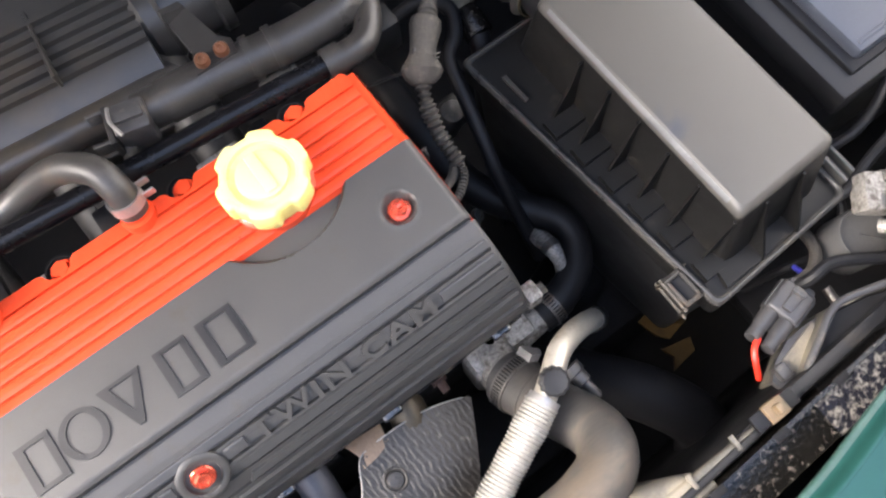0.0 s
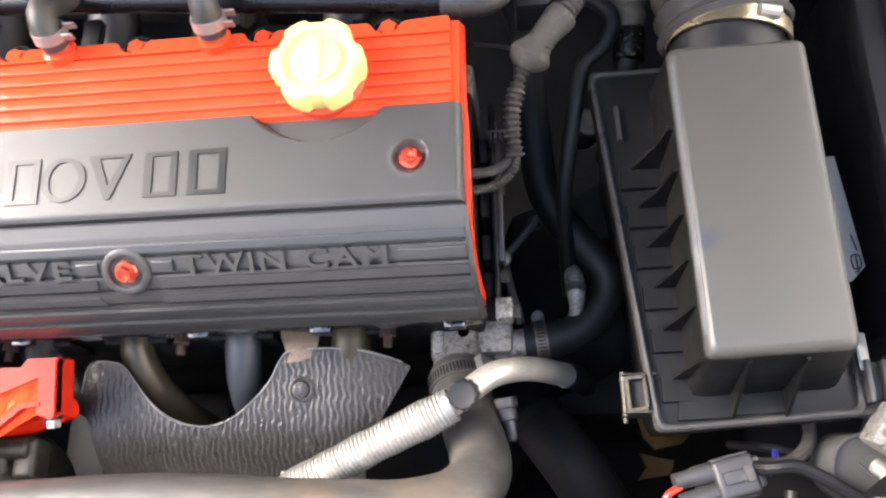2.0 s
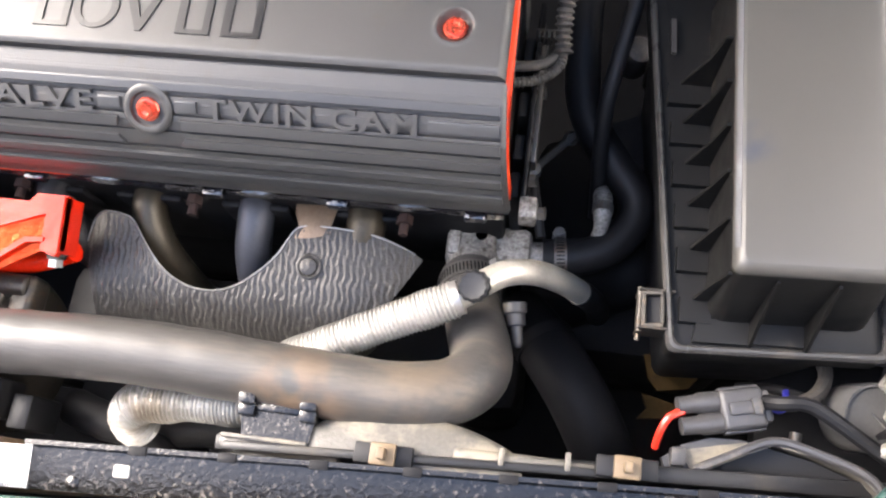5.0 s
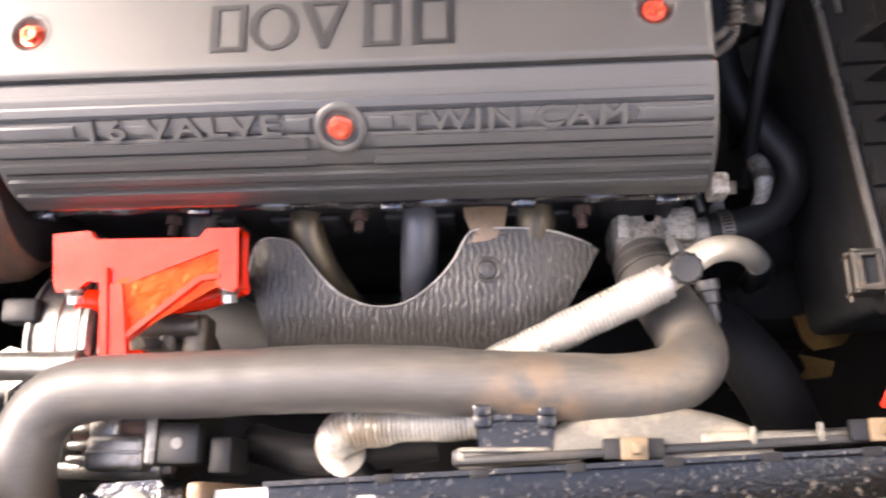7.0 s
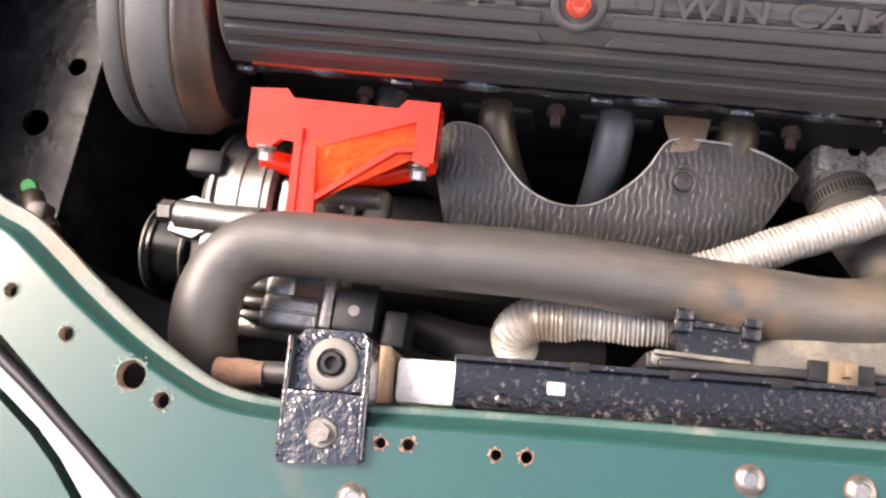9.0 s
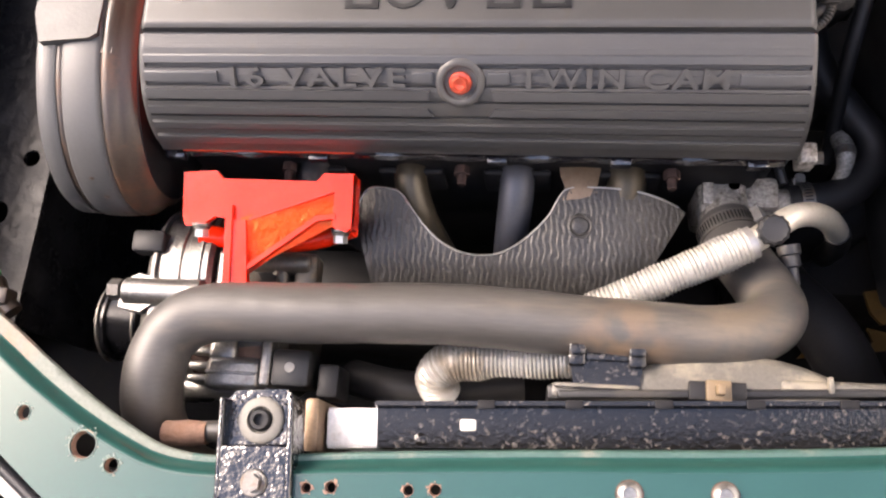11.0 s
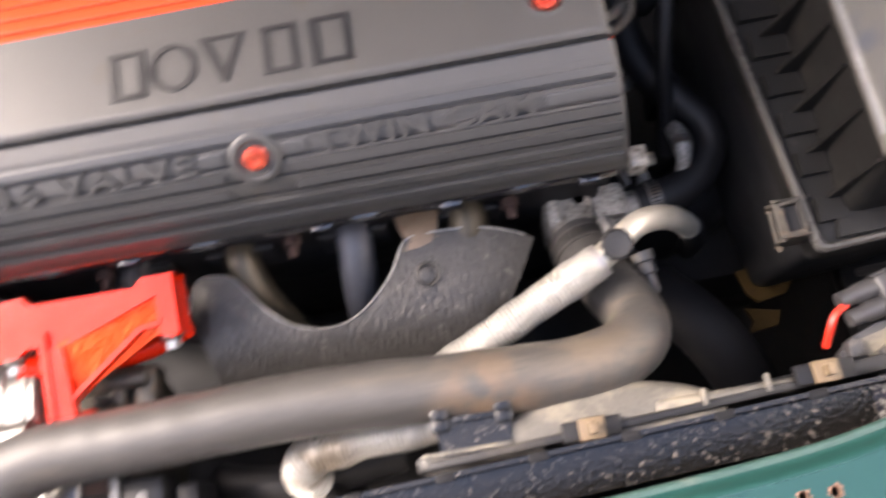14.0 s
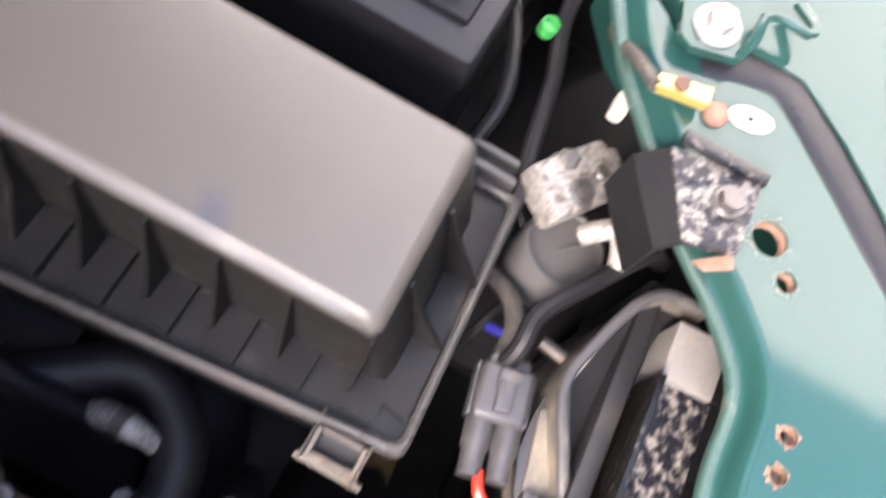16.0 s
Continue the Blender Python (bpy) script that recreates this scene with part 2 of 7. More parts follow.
CAST = mat("oily_cast_alloy", (0.21, 0.204, 0.193), 0.38, metal=0.85, vary=0.4, bump=0.5, dirt=(0.06, 0.05, 0.04), dirt_amount=0.26, dirt_scale=35)
CONNECTOR = mat("dark_connector_plastic", (0.038, 0.037, 0.038), 0.42, vary=0.2, dirt=(0.15, 0.13, 0.10), dirt_amount=0.2, dirt_scale=60)
# Paler than the rim plastic, for the light that the bead catches.
PALE_EDGE = mat("pale_plastic_edge", (0.045, 0.043, 0.040), 0.3, grain=500, vary=0.15, bump=0.15, dirt=(0.08, 0.07, 0.055), dirt_amount=0.2, dirt_scale=30, spec=0.35)
# Paler grey that stands for the sky's highlight on the lid edge.
LID_GLINT = mat("lid_edge_glint", (0.085, 0.087, 0.092), 0.45, vary=0.2, bump=0.2, dirt=(0.2, 0.2, 0.2), dirt_amount=0.15, dirt_scale=40)
BAND = mat("gilt_steel_band", (0.62, 0.52, 0.34), 0.28, metal=0.9, vary=0.15)
RED_GLOSS = mat("red_gloss_warm_glint", (0.74, 0.034, 0.003), 0.14, vary=0.1, bump=0.06, spec=1.0)
FLANGE = mat("dusty_flange", (0.085, 0.10, 0.085), 0.6, vary=0.35, bump=0.6, dirt=(0.10, 0.12, 0.10), dirt_amount=0.3, dirt_scale=45)
BLISTER = mat("blistered_paint", (0.075, 0.11, 0.095), 0.6, vary=0.35, bump=0.5, dirt=(0.18, 0.11, 0.07), dirt_amount=0.3, dirt_scale=200)
# Flaked black paint; its pale patches also stand for sky reflected in the gloss.
FLAKED_SHEEN = mat("flaked_paint_with_painted_sheen", (0.012, 0.012, 0.017), 0.22, vary=0.4, bump=0.8, dirt=(0.20, 0.188, 0.165), dirt_amount=0.46, dirt_scale=220, spec=0.3)
SEAL = mat("seal_rubber", (0.012, 0.012, 0.014), 0.36, vary=0.2, spec=0.3)
WHITE_WALL = mat("white_plaster", (0.94, 0.935, 0.93), 0.85, grain=30, vary=0.05, bump=0.4, dirt=(0.8, 0.78, 0.75), dirt_amount=0.06, dirt_scale=0.8)
WALL = mat("block_wall_plaster", (0.14, 0.138, 0.13), 0.9, grain=30, vary=0.3, bump=0.6, dirt=(0.09, 0.09, 0.085), dirt_amount=0.3, dirt_scale=1.5)
lumpy(FLAKED_SHEEN, 130, 0.8, 0.003)
lumpy(RED_GLOSS, 130, 0.9, 0.0024)
# Orange specular tint colours the web's glint like warm sunlight.
RED_GLOSS.node_tree.nodes["Principled BSDF"].inputs["Specular Tint"].default_value = (1.0, 0.62, 0.22, 1)


def stain(m, center, radius, color, amount=0.8):
    """A blotch of another colour round one place of the surface, with a ragged edge."""
    n, l = m.node_tree.nodes, m.node_tree.links
    base = n["Principled BSDF"].inputs["Base Color"]
    old = base.links[0].from_socket
    tc, no, ds = n.new("ShaderNodeTexCoord"), n.new("ShaderNodeTexNoise"), n.new("ShaderNodeVectorMath")
    no.inputs["Scale"].default_value, no.inputs["Detail"].default_value = 55, 5
    ds.operation = "DISTANCE"
    ds.inputs[1].default_value = center
    l.new(tc.outputs["Object"], ds.inputs[0]), l.new(tc.outputs["Object"], no.inputs["Vector"])
    near, mul = n.new("ShaderNodeMapRange"), n.new("ShaderNodeMath")
    near.inputs["From Min"].default_value, near.inputs["From Max"].default_value = radius, radius * 0.3
    ragged = n.new("ShaderNodeMapRange")
    ragged.inputs["From Min"].default_value, ragged.inputs["From Max"].default_value = 0.35, 0.6
    ragged.inputs["To Max"].default_value = amount
    mul.operation = "MULTIPLY"
    l.new(ds.outputs["Value"], near.inputs["Value"]), l.new(no.outputs["Fac"], ragged.inputs["Value"])
    l.new(near.outputs[0], mul.inputs[0]), l.new(ragged.outputs[0], mul.inputs[1])
    mix = n.new("ShaderNodeMix")
    mix.data_type = "RGBA"
    mix.inputs[7].default_value = (*color, 1)
    l.new(mul.outputs[0], mix.inputs[0]), l.new(old, mix.inputs[6]), l.new(mix.outputs[2], base)


stain(RUBBER, (0.100, -0.140, 0.795), 0.040, (0.17, 0.105, 0.055), 0.5)
stain(RUBBER, (0.165, -0.120, 0.795), 0.035, (0.15, 0.11, 0.07), 0.4)
stain(RUBBER, (-0.188, -0.200, 0.775), 0.050, (0.045, 0.033, 0.022), 0.7)
stain(BELT_COVER, (-0.235, -0.030, 0.735), 0.050, (0.07, 0.035, 0.018), 0.9)
stain(PLENUM, (0.03, 0.262, 0.815), 0.070, (0.06, 0.045, 0.028), 0.4)
stain(PIPE_BROWN, (0.105, 0.242, 0.825), 0.040, (0.085, 0.058, 0.034), 0.5)
stain(FOIL, (0.000, -0.150, 0.770), 0.030, (0.16, 0.115, 0.07), 0.7)
stain(GREEN, (-0.105, -0.245, 0.850), 0.030, (0.10, 0.075, 0.05), 0.2)
stain(AIRBOX, (0.331, 0.012, 0.8605), 0.013, (0.030, 0.036, 0.055), 0.7)
stain(AIRBOX, (0.326, 0.004, 0.8605), 0.007, (0.028, 0.033, 0.050), 0.7)
stain(FLANGE, (-0.250, -0.155, 0.842), 0.020, (0.20, 0.09, 0.05), 0.7)
TARMAC = mat("driveway", (0.17, 0.16, 0.15), 0.9, grain=60, vary=0.4, bump=0.8, dirt=(0.1, 0.095, 0.09), dirt_amount=0.3, dirt_scale=3)


# ---------------------------------------------------------------- building helpers
def thing(name, loc, label, category, group="", kind=""):
    ob = new(name)
    ob.location = loc
    ob.empty_display_size = 0.02
    return tagged(ob, label, category, group, kind)


def bm_mesh(name, bm, material, smooth=35.0):
    bmesh.ops.recalc_face_normals(bm, faces=bm.faces)
    me = bpy.data.meshes.new(name)
    bm.to_mesh(me)
    bm.free()
    me.materials.append(material)
    if smooth:
        me.shade_smooth()
        me.set_sharp_from_angle(angle=radians(smooth))
    return me


def part(name, bm, material, parent, label="", smooth=35.0):
    """Links a bmesh, in world coordinates, as one mesh object under a thing or under a part."""
    ob = new(name, bm_mesh(name, bm, material, smooth))
    ob.parent = parent
    if parent.data is None:
        ob.matrix_parent_inverse = Matrix.Translation(parent.location).inverted()
    if label:
        ob["label"] = label
    return ob


def solo(name, bm, material, label, category, group="", kind="", smooth=35.0):
    """A thing that is one mesh."""
    return tagged(new(name, bm_mesh(name, bm, material, smooth)), label, category, group, kind)


def join(*bms):
    """One bmesh out of several."""
    out = bmesh.new()
    for b in bms:
        me = bpy.data.meshes.new("tmp")
        b.to_mesh(me)
        b.free()
        out.from_mesh(me)
        bpy.data.meshes.remove(me)
    return out


def bevel(bm, width, segments=2, angle=30):
    edges = [e for e in bm.edges if len(e.link_faces) == 2 and e.calc_face_angle(0) > radians(angle)]
    if edges and width:
        bmesh.ops.bevel(bm, geom=edges, offset=width, segments=segments, affect="EDGES", profile=0.5, clamp_overlap=True)
    return bm


def box(x0, x1, y0, y1, z0, z1, b=0.0015, seg=2):
    bm = bmesh.new()
    bmesh.ops.create_cube(bm, size=1)
    for v in bm.verts:
        v.co = ((x0 + x1) / 2 + v.co.x * (x1 - x0), (y0 + y1) / 2 + v.co.y * (y1 - y0), (z0 + z1) / 2 + v.co.z * (z1 - z0))
    return bevel(bm, b, seg)


def turned(bm, m):
    bm.transform(m)
    return bm


def frame_of(center, normal, along=(1, 0, 0)):
    """A pose whose z is the normal and whose x lies near along."""
    z = Vector(normal).normalized()
    x = Vector(along) - z * z.dot(Vector(along))
    x.normalize()
    y = z.cross(x)
    m = Matrix((x, y, z)).transposed().to_4x4()
    m.translation = Vector(center)
    return m


def prism(poly, h0, h1, b=0.0, seg=2, m=None):
    """A polygon of the plane, extruded from height h0 to h1."""
    bm = bmesh.new()
    lo = [bm.verts.new((x, y, h0)) for x, y in poly]
    hi = [bm.verts.new((x, y, h1)) for x, y in poly]
    bm.faces.new(lo), bm.faces.new(hi)
    k = len(poly)
    for i in range(k):
        bm.faces.new((lo[i], lo[(i + 1) % k], hi[(i + 1) % k], hi[i]))
    if b:
        bevel(bm, b, seg)
    return turned(bm, m) if m else bm


YZ = Matrix(((0, 0, 1, 0), (1, 0, 0, 0), (0, 1, 0, 0), (0, 0, 0, 1)))


def along_x(profile, x0, x1, b=0.0):
    """A section given in (y, z), extruded from x0 to x1."""
    return prism(profile, x0, x1, b, m=YZ)


def spline(pts, step=0.004):
    """A smooth line through the points (Catmull-Rom)."""
    p = [Vector(q) for q in pts]
    p = [p[0] * 2 - p[1]] + p + [p[-1] * 2 - p[-2]]
    out = []
    for i in range(1, len(p) - 2):
        k = max(2, int((p[i + 1] - p[i]).length / step))
        for j in range(k):
            t = j / k
            out.append(0.5 * (2 * p[i] + (p[i + 1] - p[i - 1]) * t + (2 * p[i - 1] - 5 * p[i] + 4 * p[i + 1] - p[i + 2]) * t * t + (3 * p[i] - p[i - 1] - 3 * p[i + 1] + p[i + 2]) * t ** 3))
    out.append(p[-2])
    return out


def tube(pts, r, sides=16, step=0.004, ribs=0.0, pitch=0.004, wobble=0.0, hollow=0.0, ends=None):
    """A round hose or pipe through the points; ribs: the height of rings along it. ends: radii at start and end, if they differ."""
    if ribs:
        step = pitch / 4
    line = spline(pts, step)
    bm = bmesh.new()
    rings, dist = [], 0.0
    tang = [(line[min(i + 1, len(line) - 1)] - line[max(i - 1, 0)]).normalized() for i in range(len(line))]
    up = tang[0].orthogonal().normalized()
    total = sum((line[i + 1] - line[i]).length for i in range(len(line) - 1))
    for i, c in enumerate(line):
        if i:
            dist += (c - line[i - 1]).length
            up = (up - tang[i] * up.dot(tang[i])).normalized()
        side = tang[i].cross(up)
        rr = r
        if ends:
            rr = ends[0] + (ends[1] - ends[0]) * dist / total
        if ribs:
            rr += ribs * math.sin(2 * math.pi * dist / pitch)
        if wobble:
            rr += wobble * noise.noise(c * 60)
        ring = [bm.verts.new(c + (up * math.cos(2 * math.pi * k / sides) + side * math.sin(2 * math.pi * k / sides)) * rr) for k in range(sides)]
        rings.append(ring)
    for a, b in zip(rings, rings[1:]):
        for k in range(sides):
            bm.faces.new((a[k], a[(k + 1) % sides], b[(k + 1) % sides], b[k]))
    bm.faces.new(rings[0]), bm.faces.new(rings[-1])
    return bm


def lathe(profile, center, axis=(0, 0, 1), sides=24, lobes=0, depth=0.0):
    """Turns (radius, height) pairs about an axis through center; lobes: waves round the rim."""
    m = frame_of(center, axis, (1, 0.001, 0) if abs(Vector(axis).normalized().x) < 0.9 else (0, 1, 0))
    bm = bmesh.new()
    rings = []
    for r, h in profile:
        ring = []
        for k in range(sides):
            a = 2 * math.pi * k / sides
            rr = r * (1 + depth * math.cos(lobes * a)) if lobes else r
            ring.append(bm.verts.new(m @ Vector((rr * math.cos(a), rr * math.sin(a), h))))
        rings.append(ring)
    for a, b in zip(rings, rings[1:]):
        for k in range(sides):
            bm.faces.new((a[k], a[(k + 1) % sides], b[(k + 1) % sides], b[k]))
    if profile[0] != profile[-1]:
        if profile[0][0] > 1e-5:
            bm.faces.new(rings[0])
        if profile[-1][0] > 1e-5:
            bm.faces.new(rings[-1])
    bmesh.ops.remove_doubles(bm, verts=bm.verts, dist=1e-6)
    return bm


def ring_band(center, axis, r, width, thick=0.0012, sides=32):
    h = width / 2
    return lathe([(r, -h), (r + thick, -h), (r + thick, h), (r, h), (r, -h)], center, axis, sides)


def hex_bolt(center, axis, r, h, washer=0.0, parent=None, name="bolt", material=None, label=""):
    """A hexagon head on a washer."""
    m = frame_of(center, axis, (0.9, 0.4, 0.1))
    head = prism([(r * math.cos(math.pi / 3 * k), r * math.sin(math.pi / 3 * k)) for k in range(6)], 0.0008 if washer else 0, h, r * 0.1, 1, m)
    bms = [head]
    if washer:
        bms.append(lathe([(washer, 0), (washer, 0.0012), (washer * 0.92, 0.0018), (r * 0.8, 0.0018)], center, axis, 20))
    return part(name, join(*bms), material or STEEL, parent, label)


def hose_clamp(center, axis, r, width=0.009, screw_dir=(0, -0.5, 0.8), label="worm-drive steel hose clamp with a slotted screw", name="hose_clamp"):
    c = thing(name, center, label, "hose clamp", "hose clamps")
    part("band", ring_band(center, axis, r, width), WORN, c)
    out = Vector(screw_dir).normalized()
    ax = Vector(axis).normalized()
    out = (out - ax * out.dot(ax)).normalized()
    side = ax.cross(out)
    top = Vector(center) + out * (r + 0.0035)
    m = frame_of(top, out, side)
    part("screw_housing", prism([(-0.006, -width * 0.55), (0.006, -width * 0.55), (0.006, width * 0.55), (-0.006, width * 0.55)], -0.003, 0.003, 0.001, 2, m), STEEL, c)
    part("screw", lathe([(0.0, 0.010), (0.0038, 0.010), (0.0038, 0.006), (0.0026, 0.006), (0.0026, -0.006), (0, -0.006)], top, side, 12), STEEL, c)
    slot = []
    lift = Vector((0, 0, 1)) - ax * ax.z
    lift.normalize()
    across = ax.cross(lift)
    for k in range(-13, 14):
        a = k * 0.028 / (r * 12)
        d = lift * math.cos(a) + across * math.sin(a)
        mm = frame_of(Vector(center) + d * (r + 0.0012), d, ax)
        slot.append(prism([(-width * 0.32, -0.0005), (width * 0.32, -0.0005), (width * 0.32, 0.0005), (-width * 0.32, 0.0005)], 0, 0.0004, 0, 1, mm))
    part("band_teeth", join(*slot), BAY, c)
    return c


def lettering(name, body, width, height, m, material, parent, depth=0.0008, bold=0.022, grow=0.0):
    """Raised writing in the built-in font, its box fitted to width and height, centred on the pose m."""
    cu = bpy.data.curves.new("letters", "FONT")
    cu.body, cu.extrude, cu.align_x = body, depth, "LEFT"
    cu.space_character, cu.offset = 1.15, bold
    tmp = new("letters", cu)
    bpy.context.view_layer.update()
    me = bpy.data.meshes.new_from_object(tmp.evaluated_get(bpy.context.evaluated_depsgraph_get()))
    bpy.data.objects.remove(tmp)
    co = np.array([v.co for v in me.vertices])
    lo, hi = co.min(0), co.max(0)
    for v in me.vertices:
        v.co = m @ Vector(((v.co.x - (lo[0] + hi[0]) / 2) / (hi[0] - lo[0]) * (width + grow), (v.co.y - (lo[1] + hi[1]) / 2) / (hi[1] - lo[1]) * (height + grow), v.co.z))
    me.name = name
    me.materials.append(material)
    ob = new(name, me)
    ob.parent = parent
    if parent.data is None:
        ob.matrix_parent_inverse = Matrix.Translation(parent.location).inverted()
    return ob


def inside(x, y, poly):
    hit = False
    for (xa, ya), (xb, yb) in zip(poly, poly[1:] + poly[:1]):
        if (ya > y) != (yb > y) and x < (xb - xa) * (y - ya) / (yb - ya) + xa:
            hit = not hit
    return hit


def holed_sheet(outline, holes, z0, z1):
    """A flat sheet with round holes (x, y, r) through it."""
    pts, edges = [], []
    loops = [list(outline)]
    for x, y, r in holes:
        loops.append([(x + r * math.cos(2 * math.pi * k / 20), y + r * math.sin(2 * math.pi * k / 20)) for k in range(20)])
    for lp in loops:
        n0 = len(pts)
        pts += [Vector(p) for p in lp]
        edges += [(n0 + i, n0 + (i + 1) % len(lp)) for i in range(len(lp))]
    vs, _, faces, *_ = delaunay_2d_cdt(pts, edges, [], 0, 1e-6)
    bm = bmesh.new()
    bv = [bm.verts.new((v.x, v.y, z1)) for v in vs]
    for f in faces:
        cx, cy = sum(vs[i].x for i in f) / 3, sum(vs[i].y for i in f) / 3
        if inside(cx, cy, loops[0]) and not any(math.hypot(cx - x, cy - y) < r * 0.99 for x, y, r in holes):
            bm.faces.new([bv[i] for i in f])
    bmesh.ops.delete(bm, geom=[v for v in bm.verts if not v.link_faces], context="VERTS")
    ext = bmesh.ops.extrude_face_region(bm, geom=list(bm.faces))
    for v in ext["geom"]:
        if isinstance(v, bmesh.types.BMVert):
            v.co.z = z0
    return bm


def strip(rows):
    """A sheet through rows of points, each row of the same length."""
    bm = bmesh.new()
    vs = [[bm.verts.new(p) for p in row] for row in rows]
    for a, b in zip(vs, vs[1:]):
        for k in range(len(a) - 1):
            bm.faces.new((a[k], a[k + 1], b[k + 1], b[k]))
    return bm


def thicken(bm, t):
    bmesh.ops.recalc_face_normals(bm, faces=bm.faces)
    bmesh.ops.solidify(bm, geom=list(bm.faces), thickness=t)
    return bm


def round_rect(q, r, n=5):
    out = []
    k = len(q)
    for i in range(k):
        p, a, b = Vector(q[i]), Vector(q[i - 1]), Vector(q[(i + 1) % k])
        u, v = (a - p).normalized(), (b - p).normalized()
        for j in range(n + 1):
            t = j / n
            out.append(tuple(p + u * r * (1 - t) ** 2 + v * r * t ** 2))
    return out


def loft(loops, cap_top=True, cap_bottom=False):
    bm = bmesh.new()
    vs = [[bm.verts.new(p) for p in lp] for lp in loops]
    for a, b in zip(vs, vs[1:]):
        for k in range(len(a)):
            bm.faces.new((a[k], a[(k + 1) % len(a)], b[(k + 1) % len(a)], b[k]))
    if cap_top:
        bm.faces.new(vs[-1])
    if cap_bottom:
        bm.faces.new(vs[0])
    return bm


def ring_at(q, r, z, grow=0.0):
    c = sum((Vector(p) for p in q), Vector((0, 0))) / len(q)
    out = []
    for p in round_rect(q, r):
        d = Vector(p) - c
        out.append((p[0] + grow * math.copysign(min(1, abs(d.x) * 30), d.x), p[1] + grow * math.copysign(min(1, abs(d.y) * 30), d.y), z))
    return out


# ---------------------------------------------------------------- the setting: ground, bay walls, body panels
solo("ground", box(-60, 60, -60, 60, -0.05, 0.0, 0), TARMAC, "grey tarmac driveway under the car", "ground", kind="structure")
# Unseen walls added to hold back low light; the front run shades front faces.
blocker = thing("boundary_wall", (0, 0, 0), "unseen plain plastered wall added to keep low light off the bay", "wall", kind="structure")
# Unseen white wall added as a reflector for the sheen on the panels.
bounce = thing("house_wall", (2.4, 0, 0), "unseen plain white wall added to reflect light into the bay", "wall", kind="structure")
part("wall_face", box(2.4, 2.7, -6.0, 6.0, 0.0, 5.0, 0.02), WHITE_WALL, bounce)
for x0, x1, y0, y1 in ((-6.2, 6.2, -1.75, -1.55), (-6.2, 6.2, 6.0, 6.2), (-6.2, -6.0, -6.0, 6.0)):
    part("wall_run", box(x0, x1, y0, y1, 0.0, 2.6, 0.02), WALL, blocker)
bay = thing("engine_bay", (0, 0.1, 0.3), "near-black steel walls and floor of the engine bay", "engine bay", kind="structure")
part("bay_floor", box(-0.62, 0.72, -0.26, 0.62, 0.34, 0.36, 0.002), BAY, bay)
part("firewall", box(-0.62, 0.72, 0.60, 0.62, 0.36, 0.92, 0.004), BAY, bay)
part("inner_wing", along_x([(-0.12, 0.36), (0.6, 0.36), (0.6, 0.88), (0.1, 0.86), (-0.12, 0.80)], -0.62, -0.56, 0.006), BAY, bay)
part("inner_wing", along_x([(-0.10, 0.36), (0.6, 0.36), (0.6, 0.88), (0.1, 0.86), (-0.10, 0.84)], 0.66, 0.72, 0.006), BAY, bay)
# Dark sheet added to stand for the unlit depth of this corner.
part("corner_floor", box(0.40, 0.70, -0.18, 0.02, 0.56, 0.58, 0.003), BAY, bay)
part("lamp_backing", box(0.40, 0.66, -0.31, -0.16, 0.60, 0.74, 0.003), BAY, bay)
part("lamp_backing", box(-0.46, -0.16, -0.33, -0.225, 0.60, 0.74, 0.003), BAY, bay)
part("front_crossmember", box(-0.5, 0.6, -0.30, -0.24, 0.36, 0.60, 0.006), BAY, bay)

# chassis leg on the belt side, seen as a black sloping plate with two holes
leg = thing("chassis_leg", (-0.40, 0.0, 0.5), "glossy black-painted chassis leg plate with drilled holes", "chassis leg", kind="structure")
hs = holed_sheet([(-0.47, -0.15), (-0.366, -0.12), (-0.363, -0.03), (-0.361, 0.04), (-0.368, 0.14), (-0.38, 0.30), (-0.47, 0.30)], [(-0.402, -0.027, 0.011), (-0.380, 0.022, 0.0075)], 0.670, 0.676)
part("plate", hs, BAY_SHINY, leg)
part("side_wall", box(-0.374, -0.368, -0.12, 0.30, 0.40, 0.671, 0.001), BAY_SHINY, leg)
part("outer_wall", box(-0.475, -0.469, -0.15, 0.30, 0.66, 0.80, 0.001), BAY_SHINY, leg)

# ---------------------------------------------------------------- front panel over the radiator
panel = thing("slam_panel", (0.1, -0.23, 0.84), "dark green painted front slam panel with rusty drilled holes", "body panel", kind="structure")
REAR = [(-0.345, -0.095), (-0.31, -0.118), (-0.291, -0.130), (-0.270, -0.138), (-0.246, -0.154), (-0.231, -0.165), (-0.198, -0.187), (-0.170, -0.203), (-0.148, -0.212), (-0.12, -0.2145), (-0.08, -0.2115), (-0.04, -0.208), (0.05, -0.202), (0.156, -0.196), (0.25, -0.188), (0.31, -0.177), (0.340, -0.172), (0.362, -0.1715), (0.374, -0.168), (0.385, -0.159), (0.396, -0.148), (0.405, -0.137), (0.425, -0.118), (0.446, -0.101), (0.463, -0.086), (0.48, -0.076), (0.51, -0.060)]


def offset_line(line, d):
    out = []
    for i, p in enumerate(line):
        a, b = Vector(line[max(i - 1, 0)]), Vector(line[min(i + 1, len(line) - 1)])
        t = (b - a).normalized()
        out.append((p[0] + t.y * d, p[1] - t.x * d))
    return out


rear = [(p.x, p.y) for p in spline([(x, y, 0) for x, y in REAR], 0.006)]


def flange_width(x):
    """The dusty flange outside the step is wider towards the belt side."""
    t = min(1.0, max(0.0, (-0.12 - x) / 0.11))
    return 0.0040 + 0.0048 * t * t * (3 - 2 * t)


